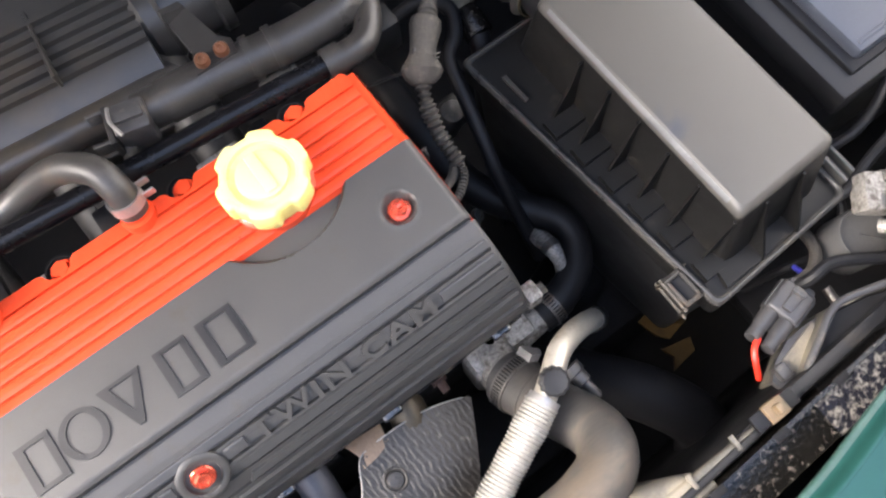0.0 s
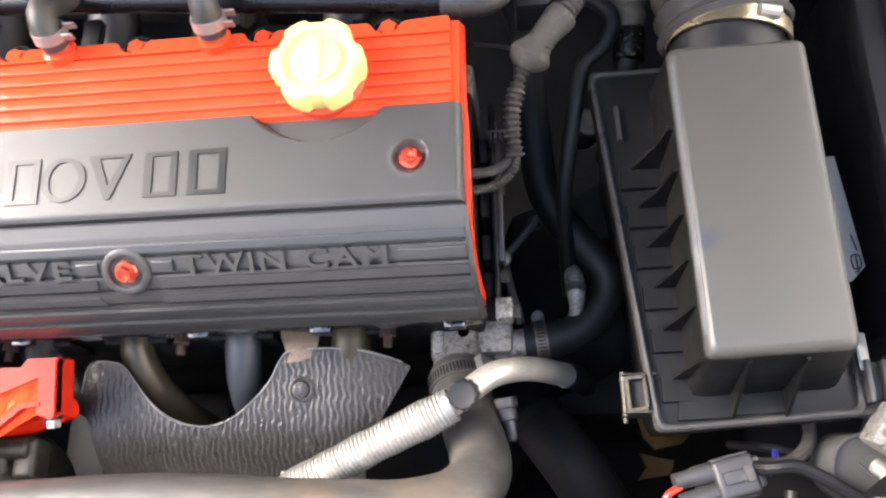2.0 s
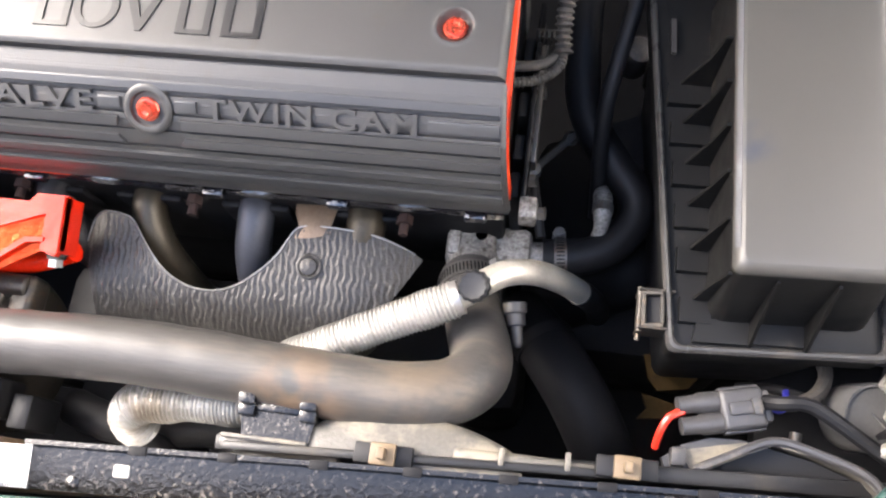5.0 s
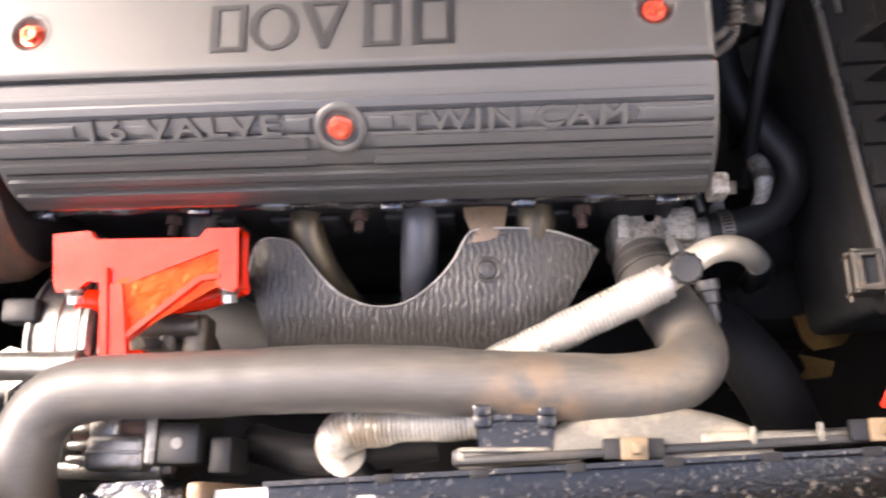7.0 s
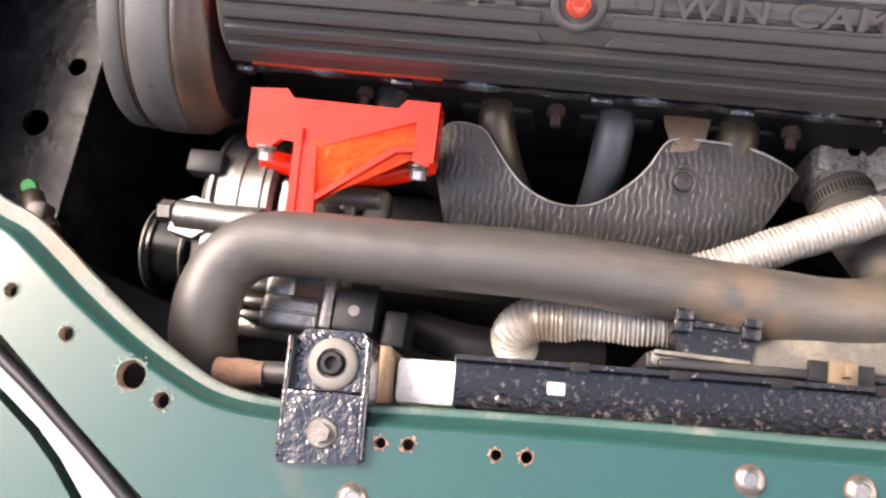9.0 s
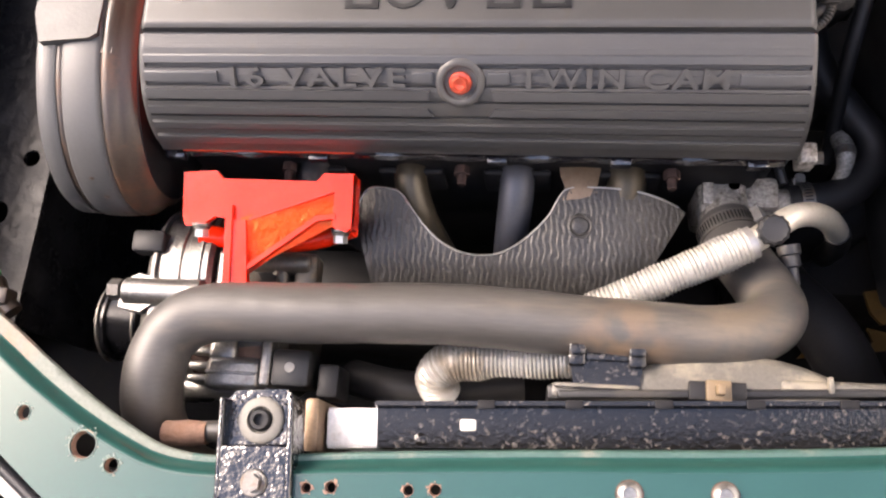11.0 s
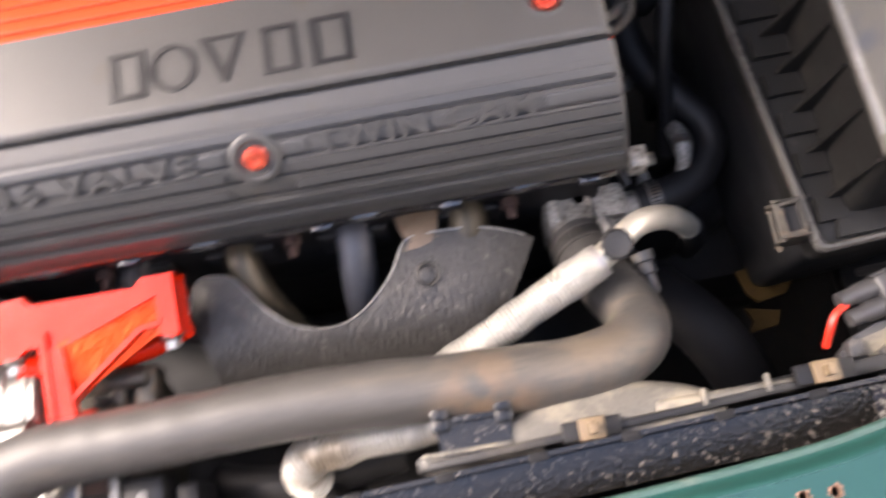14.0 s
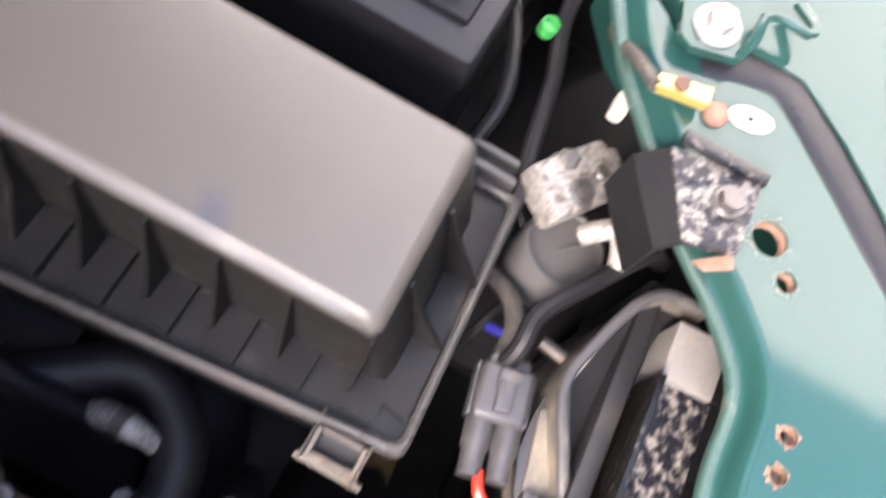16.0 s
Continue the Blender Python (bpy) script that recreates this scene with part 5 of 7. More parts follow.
for x0, x1, r, steel in ((-0.044, -0.024, 0.0120, EXHAUST_TAN), (0.032, 0.026, 0.0125, EXHAUST_BLUE), (0.108, 0.085, 0.0135, EXHAUST_TAN), (-0.115, -0.06, 0.0135, EXHAUST)):
    part("runner", tube([(x0, 0.0, 0.735), (x0, -0.016, 0.733), (x0 * 0.6 + x1 * 0.4, -0.038, 0.715), (x1, -0.055, 0.67), (x1, -0.06, 0.58)], r, 18), steel, exh)
    # Near-black flange, coloured for the shade behind the runners.
    part("flange", box(x0 - 0.024, x0 + 0.024, -0.010, -0.004, 0.705, 0.742, 0.003), BAY, exh, "near-black port flange")
part("collector", tube([(-0.03, -0.06, 0.60), (0.03, -0.062, 0.56), (0.04, -0.06, 0.42)], 0.028, 18), EXHAUST, exh)
sh = thing("heat_shield", (0.03, -0.06, 0.72), "embossed dull aluminium exhaust heat shield with bright cut edges", "heat shield")
TOP = [(-0.082, -0.042), (-0.078, -0.028), (-0.072, -0.0225), (-0.060, -0.0225), (-0.050, -0.0255), (-0.041, -0.0365), (-0.030, -0.0500), (-0.019, -0.0595), (-0.006, -0.0655), (0.008, -0.0675), (0.022, -0.0655), (0.035, -0.0585), (0.047, -0.0480), (0.056, -0.0370), (0.061, -0.0270), (0.067, -0.0205), (0.080, -0.0190), (0.100, -0.0195), (0.120, -0.0215), (0.138, -0.0260), (0.149, -0.0300)]


def lower_edge(x):
    if x < -0.062:
        return -0.042 - (x + 0.082) / 0.02 * 0.07
    if x > 0.06:
        return -0.112 + (x - 0.06) / 0.089 * 0.081 - 0.026 * math.sin(math.pi * (x - 0.06) / 0.089)
    return -0.112


def shield_z(x, y):
    z = 0.7445 - 6.0 * max(0.0, -y - 0.055) ** 2 - 0.18 * max(0, -y - 0.02)
    if x > 0.095:
        z -= 4.5 * (x - 0.095) ** 2
    if x < -0.065:
        z -= 20 * (x + 0.065) ** 2
    return z


tl = spline([(x, y, 0) for x, y in TOP], 0.0006)
rows = []
for p in tl:
    lo = min(lower_edge(p.x), p.y - 0.0005)
    row = []
    for j in range(81):
        y = p.y + (lo - p.y) * j / 80
        z = shield_z(p.x, y)
        u, v = p.x * 1000, y * 1000
        phase = u * 1.45 + 0.9 * math.sin(v * 0.42 + 0.9 * math.sin(u * 0.31)) + 1.6 * noise.noise((u * 0.10, v * 0.10, 0))
        crease = (1 - abs(math.sin(phase * 0.5))) ** 3
        run = max(0.0, 0.45 + 0.75 * math.sin(v * 0.62 + 2.4 * noise.noise((u * 0.22, v * 0.05, 3.0)) + 1.3 * math.floor(phase / math.pi)))
        z += (0.00016 * math.sin(phase) - 0.00075 * crease * min(1.0, run)) * (1 if j > 1 else 0)
        row.append((p.x, y, z))
    rows.append(row)
part("sheet", thicken(strip(rows), 0.0007), SHIELD, sh, smooth=75)
part("cut_edge", tube([(p.x, p.y + 0.0003, shield_z(p.x, p.y) + 0.0004) for p in tl[::10]], 0.00062, 6, wobble=0.0004), ALU, sh, "bright cut edge")
part("rivet", lathe([(0.0088, -0.001), (0.0088, 0.0008), (0.0075, 0.0012), (0.0062, 0.0006), (0.0055, 0.0020), (0.003, 0.0026), (0, 0.0026)], (0.0765, -0.0455, shield_z(0.0765, -0.0455) + 0.0005), (0, -0.2, 1), 24), SHIELD, sh, "round rivet")
part("tab", thicken(strip([[(0.061, 0.000, 0.7440), (0.076, 0.000, 0.7455), (0.091, 0.000, 0.7440)], [(0.062, -0.010, 0.7445), (0.076, -0.010, 0.7462), (0.089, -0.010, 0.7445)], [(0.0655, -0.019, 0.7442), (0.076, -0.019, 0.7462), (0.0875, -0.019, 0.7442)], [(0.064, -0.028, 0.7430), (0.076, -0.027, 0.7440), (0.0880, -0.023, 0.7435)]]), 0.0012), STRAP, sh, "heat-tanned mounting strap", smooth=60)
part("lower_tab", box(0.060, 0.118, -0.108, -0.097, 0.722, 0.7245, 0.0005), SHIELD, sh)

# ---------------------------------------------------------------- coolant side: thermostat elbow, hoses, pipes
th = thing("thermostat_housing", (0.185, -0.03, 0.72), "corroded cast aluminium coolant outlet housing", "coolant housing")
HT = pose(0.005, 0.010, -0.036)
part("body", turned(join(box(0.156, 0.190, -0.036, 0.004, 0.700, 0.7530, 0.006, 3), box(0.186, 0.214, -0.029, -0.004, 0.705, 0.7460, 0.005), box(0.160, 0.184, -0.046, -0.030, 0.715, 0.7500, 0.006), box(0.158, 0.166, -0.030, 0.002, 0.748, 0.7565, 0.002)), HT), ALU_DIRTY, th)
part("spigot", tube([(0.205, -0.012, 0.694), (0.246, -0.008, 0.695)], 0.0112, 18), ALU_DIRTY, th)
part("outlet", tube([(0.180, -0.012, 0.702), (0.1795, -0.036, 0.711)], 0.0175, 22), ALU_DIRTY, th)
part("boss", turned(lathe([(0.0062, -0.01), (0.0062, 0.001), (0.0048, 0.0018), (0.0035, 0.0018), (0.0032, -0.003), (0, -0.003)], (0.180, -0.015, 0.7525), sides=18), HT), ALU_DIRTY, th)
part("dark_hole", turned(lathe([(0.0042, 0.0030), (0.0030, 0.0030), (0, 0.0030)], (0.180, -0.015, 0.7525), sides=9), HT), BAY, th)
part("sensor", lathe([(0.0075, 0), (0.0075, 0.006), (0.006, 0.007), (0.006, 0.014), (0.004, 0.015), (0.0035, 0.026), (0.002, 0.028), (0, 0.028)], (0.213, -0.056, 0.742), (0.12, -0.75, -0.1), 16), CONNECTOR, th, "temperature sensor")
rh = thing("radiator_hose", (0, -0.12, 0.77), "thick dusty black rubber radiator top hose", "coolant hose")
part("hose", tube([(-0.150, -0.236, 0.720), (-0.176, -0.222, 0.752), (-0.188, -0.196, 0.778), (-0.190, -0.166, 0.788), (-0.181, -0.140, 0.790), (-0.155, -0.126, 0.790), (-0.087, -0.1235, 0.790), (0.0, -0.121, 0.790), (0.088, -0.1255, 0.789), (0.130, -0.1275, 0.787), (0.160, -0.1270, 0.785), (0.183, -0.1210, 0.779), (0.1955, -0.1090, 0.768), (0.1965, -0.0940, 0.754), (0.1905, -0.0750, 0.738), (0.1845, -0.0550, 0.723), (0.1795, -0.0300, 0.711)], 0.0190, 32, step=0.003, wobble=0.0006), RUBBER, rh)
part("end_cuff", tube([(0.1850, -0.0570, 0.7240), (0.1820, -0.0440, 0.7165), (0.1795, -0.0320, 0.7110)], 0.0200, 28), RUBBER, rh, "swollen hose end under the clamp")
part("end_cuff", tube([(-0.150, -0.236, 0.720), (-0.160, -0.232, 0.732), (-0.168, -0.227, 0.742)], 0.0200, 28), RUBBER, rh)
hose_clamp((0.1812, -0.0400, 0.7145), (-0.22, 1, -0.42), 0.0204, 0.0105, (0.72, 0.1, 0.55))
hh = thing("heater_hose", (0.25, 0.05, 0.70), "black rubber heater hose curling beside the engine", "coolant hose")
part("hose", tube([(0.228, -0.010, 0.695), (0.247, -0.008, 0.695), (0.270, 0.001, 0.695), (0.2865, 0.021, 0.696), (0.2870, 0.041, 0.699), (0.271, 0.062, 0.703), (0.254, 0.086, 0.708), (0.244, 0.114, 0.714), (0.241, 0.166, 0.725), (0.240, 0.230, 0.72), (0.22, 0.32, 0.70)], 0.0128, 22), RUBBER_DARK, hh)
part("end_cuff", tube([(0.227, -0.010, 0.695), (0.238, -0.0092, 0.695), (0.250, -0.0072, 0.695)], 0.0136, 22), RUBBER_DARK, hh)
hose_clamp((0.239, -0.0088, 0.695), (1, 0.1, 0), 0.0135, 0.0085, (0.1, 0.9, -0.4))
wp = thing("heater_pipe", (0.18, -0.07, 0.76), "silver coolant pipe with a crinkled foil sleeve and black cap", "pipe")
part("sleeve", tube([(0.060, -0.122, 0.752), (0.105, -0.0995, 0.767), (0.178, -0.0665, 0.776)], 0.0110, 22, ribs=0.0007, pitch=0.0027, wobble=0.0018), FOIL, wp, "crinkled silver foil sleeve")
part("pipe", tube([(0.150, -0.079, 0.772), (0.178, -0.0665, 0.777), (0.193, -0.057, 0.781), (0.207, -0.0475, 0.778), (0.222, -0.0425, 0.768), (0.236, -0.0400, 0.751), (0.248, -0.0385, 0.729), (0.256, -0.0370, 0.710)], 0.0078, 20), PIPE, wp)
# Black piece stands for the pipe fading into the shade of the bay.
part("rubber_end", tube([(0.2535, -0.0375, 0.716), (0.260, -0.0362, 0.700), (0.268, -0.0340, 0.67), (0.272, -0.030, 0.63)], 0.0086, 16), RUBBER_DARK, wp, "black end standing for the pipe lost in shade")
part("collar", ring_band((0.1795, -0.0658, 0.777), (0.8, 0.37, 0.1), 0.0092, 0.006, 0.0014), STEEL, wp)
part("bleed_boss", lathe([(0.0075, -0.004), (0.0078, 0.007), (0.0088, 0.0075)], (0.1915, -0.0585, 0.782), (-0.1, -0.25, 1), 20), PIPE, wp)
part("bleed_cap", lathe([(0.0092, 0.0), (0.0096, 0.002), (0.0092, 0.0075), (0.0075, 0.009), (0.004, 0.0083), (0, 0.0083)], (0.1908, -0.0603, 0.7885), (-0.1, -0.25, 1), 48, 12, 0.05), BLACK, wp, "black fluted bleed cap")
ac = thing("foil_pipe", (0.03, -0.145, 0.74), "short silver foil-wrapped pipe under the radiator hose", "pipe")
part("sleeve", tube([(-0.012, -0.163, 0.735), (-0.0165, -0.1545, 0.750), (-0.006, -0.1465, 0.758), (0.012, -0.1445, 0.760), (0.045, -0.1435, 0.762), (0.090, -0.139, 0.764), (0.12, -0.12, 0.758)], 0.0120, 22, ribs=0.0007, pitch=0.0027, wobble=0.0032), FOIL, ac)
part("tail", tube([(-0.0125, -0.163, 0.737), (-0.008, -0.170, 0.72), (0.0, -0.172, 0.66)], 0.0078, 14), RUBBER_DARK, ac)
solo("lower_hose", tube([(-0.085, -0.150, 0.69), (-0.05, -0.158, 0.705), (-0.015, -0.158, 0.706), (0.04, -0.15, 0.70)], 0.013, 16), RUBBER_DARK, "black rubber hose low beside the radiator", "coolant hose")
bh = thing("big_hose", (0.26, -0.1, 0.6), "thick black hose low beside the thermostat housing", "coolant hose")
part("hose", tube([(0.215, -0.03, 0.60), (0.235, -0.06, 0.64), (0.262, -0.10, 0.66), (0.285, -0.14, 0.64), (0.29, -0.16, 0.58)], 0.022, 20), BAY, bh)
part("band", ring_band((0.235, -0.06, 0.64), (0.6, -1, 0.5), 0.0222, 0.009), RUBBER_DARK, bh, "moulded ring")

# ---------------------------------------------------------------- fan cowl and hose bracket
fan = thing("fan_cowl", (0.17, -0.155, 0.6), "dusty black plastic radiator fan cowl", "fan cowl")
part("top_lip", turned(box(0.106, 0.33, 0.003, 0.008, 0.786, 0.7975, 0.0015), SK), BLACK, fan)
bow = []
for k in range(31):
    x = 0.100 + 0.128 * k / 30
    e = math.sin(math.pi * k / 30) ** 0.6
    bow.append([(x, -0.166, 0.7930), (x, -0.160 + 0.016 * e, 0.7915 + 0.003 * e), (x, -0.158 + 0.020 * e, 0.7890), (x, -0.157 + 0.021 * e, 0.70)])
part("shroud", thicken(strip(bow), 0.002), COWL, fan, "curved dusty shroud top", smooth=60)
part("ledge", box(0.058, 0.128, -0.1690, -0.1600, 0.784, 0.7925, 0.003, 3), COWL, fan, "dusty plastic ledge")
part("ledge_lip", box(0.060, 0.110, -0.1625, -0.1600, 0.7915, 0.7960, 0.001), COWL, fan)
part("ledge", box(0.190, 0.268, -0.1600, -0.1520, 0.786, 0.7955, 0.003, 3), COWL, fan, "dusty plastic ledge")
part("ledge_rib", box(0.215, 0.218, -0.1595, -0.1500, 0.795, 0.7990, 0.0008), COWL, fan)
part("ledge_rib", box(0.250, 0.253, -0.1580, -0.1480, 0.795, 0.7990, 0.0008), COWL, fan)
part("shroud_wall", turned(box(0.10, 0.46, 0.003, 0.012, 0.45, 0.792, 0.002), SK), BLACK, fan)
for x, y in ((0.1535, -0.1615), (0.282, -0.1525)):
    part("clip", join(box(x - 0.007, x + 0.007, y - 0.006, y + 0.006, 0.796, 0.8035, 0.001), box(x - 0.0022, x + 0.0022, y - 0.003, y + 0.003, 0.803, 0.8110, 0.0008)), TAN, fan, "brittle tan clip")
    part("clip_socket", box(x - 0.016, x + 0.016, y - 0.0055, y + 0.0055, 0.795, 0.8005, 0.0008), RUBBER_DARK, fan)
CHEEK = [(0.319, -0.148, 0.786), (0.337, -0.1385, 0.7895), (0.358, -0.1290, 0.7920), (0.380, -0.1335, 0.7960), (0.4000, -0.1410, 0.7995), (0.4085, -0.1500, 0.8005), (0.4105, -0.1680, 0.8000)]
part("corner_cheek", thicken(strip([[(x, y, z) for x, y, z in CHEEK], [(x, y + 0.0020, 0.765) for x, y, z in CHEEK], [(x, y + 0.0030, 0.70) for x, y, z in CHEEK]]), 0.002), COWL, fan, "dusty end cheek of the cowl", smooth=50)
part("cheek_floor", thicken(strip([[(x - 0.001, y - 0.002, z - 0.012) for x, y, z in CHEEK], [(0.322 + 0.014 * k, -0.160 - 0.0008 * k, 0.770) for k in range(7)]]), 0.002), BLACK, fan, "dark sloping inside of the cowl", smooth=50)
part("cheek_rim", tube(CHEEK, 0.0026, 10), CONNECTOR, fan, "grey rolled rim")
hb = thing("hose_bracket", (0.092, -0.15, 0.78), "black plastic bracket that cradles the radiator hose", "bracket")
part("body", prism([(0.072, -0.163), (0.110, -0.163), (0.113, -0.142), (0.069, -0.142)], 0.770, 0.7945, 0.002), BLACK_PAINT, hb)
for x in (0.0735, 0.1085):
    part("claw", join(box(x - 0.0052, x + 0.0052, -0.150, -0.1405, 0.786, 0.8000, 0.002), box(x - 0.0052, x + 0.0052, -0.144, -0.1355, 0.7965, 0.8025, 0.002)), BLACK_PAINT, hb)
part("pad", box(0.078, 0.104, -0.1465, -0.1405, 0.786, 0.7975, 0.0015), BLACK_PAINT, hb)

# ---------------------------------------------------------------- air filter box
ab = thing("air_filter_box", (0.36, 0.03, 0.70), "dusty black plastic air filter box with a ribbed lid", "air filter box")
rim0 = [(0.2785, 0.150), (0.3005, -0.0865), (0.4175, -0.0800), (0.418, 0.150)]
top0 = [(0.3195, 0.123), (0.3218, -0.0568), (0.3955, -0.0540), (0.3945, 0.123)]


inset = [(0.3165, 0.138), (0.3205, -0.0690), (0.4065, -0.0650), (0.409, 0.138)]
def lid_ring(k):
    t = math.pi / 2 * k / 6
    return ring_at(top0, 0.0055, 0.8530 + 0.0075 * math.sin(t), 0.0015 - 0.0060 * (1 - math.cos(t)))


# The wall below the lid edge carries its shade in the plastic's colour.
lid = part("lid_wall", loft([ring_at(inset, 0.010, 0.790), lid_ring(0)], False), AIRBOX_SHADE, ab, "sloping lid wall in the shaded plastic", smooth=50)
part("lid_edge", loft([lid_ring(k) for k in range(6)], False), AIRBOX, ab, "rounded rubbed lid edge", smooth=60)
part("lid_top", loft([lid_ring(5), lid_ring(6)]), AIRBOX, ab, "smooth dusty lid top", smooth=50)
part("rim", loft([ring_at(rim0, 0.006, 0.7720), ring_at(rim0, 0.006, 0.7885), ring_at(rim0, 0.006, 0.7905, -0.0015)], True, True), AIRBOX_SHADE, ab, "flanged rim")
part("rim_bead", loft([ring_at(rim0, 0.006, 0.7880, 0.0003), ring_at(rim0, 0.006, 0.7915, 0.0006), ring_at(rim0, 0.006, 0.7938, -0.0008), ring_at(rim0, 0.006, 0.7942, -0.0022), ring_at(rim0, 0.006, 0.7930, -0.0036), ring_at(rim0, 0.006, 0.7890, -0.0036)], False), PALE_EDGE, ab, "rounded bead with caught light in its paler colour")
low0 = [(0.284, 0.145), (0.306, -0.080), (0.411, -0.074), (0.412, 0.145)]
part("lower_box", loft([ring_at(low0, 0.01, 0.62, -0.01), ring_at(low0, 0.008, 0.778)], True, True), BLACK, ab)
part("lid_step", loft([ring_at([(0.2825, 0.147), (0.3040, -0.083), (0.4145, -0.077), (0.415, 0.147)], 0.006, 0.7900), ring_at([(0.3120, 0.141), (0.3180, -0.0745), (0.4080, -0.070), (0.4095, 0.141)], 0.007, 0.7920)], True), AIRBOX_SHADE, ab)
XZ = Matrix(((1, 0, 0, 0), (0, 0, 1, 0), (0, 1, 0, 0), (0, 0, 0, 1)))
for y in (0.0770, 0.0509, 0.0248, -0.0013, -0.0274, -0.0565):
    xo, xi = 0.2862 + (0.150 - y) * 0.093, 0.3060 + (0.138 - y) * 0.0333
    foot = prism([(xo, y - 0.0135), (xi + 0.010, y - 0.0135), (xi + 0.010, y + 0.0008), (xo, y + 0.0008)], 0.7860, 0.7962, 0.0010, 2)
    part("gusset_foot", foot, AIRBOX_SHADE, ab)
    part("gusset", prism([(xo + 0.0065, 0.7955), (xi + 0.0030, 0.826), (xi + 0.0070, 0.849), (xi + 0.0140, 0.849), (xi + 0.0140, 0.7940), (xo + 0.0065, 0.7940)], y - 0.0009, y + 0.0009, 0.0004, 1, XZ), AIRBOX_SHADE, ab)
part("side_slot", prism([(0.2935, 0.098), (0.2965, 0.098), (0.2955, 0.122), (0.2925, 0.122)], 0.7930, 0.7958, 0.0006, 1), PALE_EDGE, ab, "raised moulded bar")
for x in (0.3437, 0.3731):
    part("gusset", prism([(-0.0805, 0.7935), (-0.0640, 0.832), (-0.0590, 0.848), (-0.0560, 0.848), (-0.058, 0.790), (-0.0805, 0.790)], x - 0.0009, x + 0.0009, 0.0004, 1, YZ), AIRBOX_SHADE, ab)
part("front_foot", prism([(0.3130, -0.0805), (0.3437, -0.0795), (0.3437, -0.0660), (0.3150, -0.0670)], 0.7900, 0.7955, 0.0012, 2), AIRBOX_SHADE, ab, "flat moulded foot")
part("front_foot", prism([(0.3450, -0.0785), (0.3725, -0.0775), (0.3725, -0.0650), (0.3450, -0.0660)], 0.7900, 0.7948, 0.0012, 2), AIRBOX_SHADE, ab)
for k in range(5):
    part("moulded_mark", box(0.3170 + 0.0058 * k, 0.3200 + 0.0058 * k, -0.0805, -0.0780, 0.7908, 0.7916, 0.0002, 1), AIRBOX_SHADE, ab)
# Thin pale strip paints the highlight along the lid's rounded edge.
glint_rows = []
for k in (2, 3, 4):
    t = math.pi / 2 * k / 6
    g, z = 0.0015 - 0.0060 * (1 - math.cos(t)) + 0.0002, 0.8530 + 0.0075 * math.sin(t) + 0.0002
    glint_rows.append([(0.3195 + 0.002 * (0.123 - y) / 0.179 - g + 0.0002 * noise.noise((y * 90, k, 0)), y, z) for y in [0.114 - 0.004 * j for j in range(41)]])
part("scuffed_edge", thicken(strip(glint_rows), 0.0003), LID_GLINT, ab, "pale glint painted along the long edge of the lid", smooth=70)


def spring_clip(m, label=""):
    t = 0.0011
    bits = [box(-0.011, 0.011, -0.001, 0.001, -0.030, 0.002, 0.0004, 1), box(-0.011, 0.011, -0.001, 0.0065, 0.0015, 0.0035, 0.0006, 1), tube([(-0.011, -0.0015, -0.030), (0.011, -0.0015, -0.030)], 0.0022, 8)]
    bits += [box(-0.011, -0.008, -0.010, 0.0, -0.028, -0.014, 0.0005, 1), box(0.008, 0.011, -0.010, 0.0, -0.028, -0.014, 0.0005, 1)]
    return part("spring_clip", turned(join(*bits), m), STEEL, ab, "bent spring-steel clip")


clip = part("spring_clip", turned(join(box(-0.019, -0.0065, -0.0105, -0.0080, -0.001, 0.001, 0.0005, 1), box(-0.019, -0.0065, 0.0080, 0.0105, -0.001, 0.001, 0.0005, 1), box(-0.019, -0.0160, -0.0085, 0.0085, -0.0008, 0.0012, 0.0005, 1), box(-0.0085, -0.0060, -0.0085, 0.0085, -0.0008, 0.0014, 0.0005, 1)), pose(0.3035, -0.0635, 0.7955, 0, -14, 2)), DARK_STEEL, ab, "bent spring-steel clip")
part("clip_tongue", turned(box(-0.0165, -0.0075, -0.0085, 0.0085, -0.0050, -0.0040, 0.0004, 1), pose(0.3035, -0.0635, 0.7955, 0, -14, 2)), RUBBER_DARK, clip)
for y0 in (-0.0535, -0.0755):
    part("clip_side", box(0.2835, 0.3035, y0, y0 + 0.0015, 0.772, 0.7935, 0.0004, 1), DARK_STEEL, clip)
part("clip_curl", tube([(0.2845, -0.0765, 0.789), (0.2845, -0.0510, 0.789)], 0.0018, 8), DARK_STEEL, clip)
part("clip_wire", tube([(0.2855, -0.0790, 0.776), (0.2855, -0.0500, 0.776)], 0.0015, 8), DARK_STEEL, clip)
spring_clip(pose(0.4205, -0.045, 0.7925, 0, 0, 90) @ pose(0, 0, 0, 25, 0, 0))
part("catch", join(box(0.418, 0.430, -0.074, -0.050, 0.786, 0.790, 0.001), box(0.418, 0.421, -0.074, -0.050, 0.78, 0.800, 0.001), box(0.428, 0.431, -0.074, -0.050, 0.78, 0.797, 0.001)), AIRBOX, ab)
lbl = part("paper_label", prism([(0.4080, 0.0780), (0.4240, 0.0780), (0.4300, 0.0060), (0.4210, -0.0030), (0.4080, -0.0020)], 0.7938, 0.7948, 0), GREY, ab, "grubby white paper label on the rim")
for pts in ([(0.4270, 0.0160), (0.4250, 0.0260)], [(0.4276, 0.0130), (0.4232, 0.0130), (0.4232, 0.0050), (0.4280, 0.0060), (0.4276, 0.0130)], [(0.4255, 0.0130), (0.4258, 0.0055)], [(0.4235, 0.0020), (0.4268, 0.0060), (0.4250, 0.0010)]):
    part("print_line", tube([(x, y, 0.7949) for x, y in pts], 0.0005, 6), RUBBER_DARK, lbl)
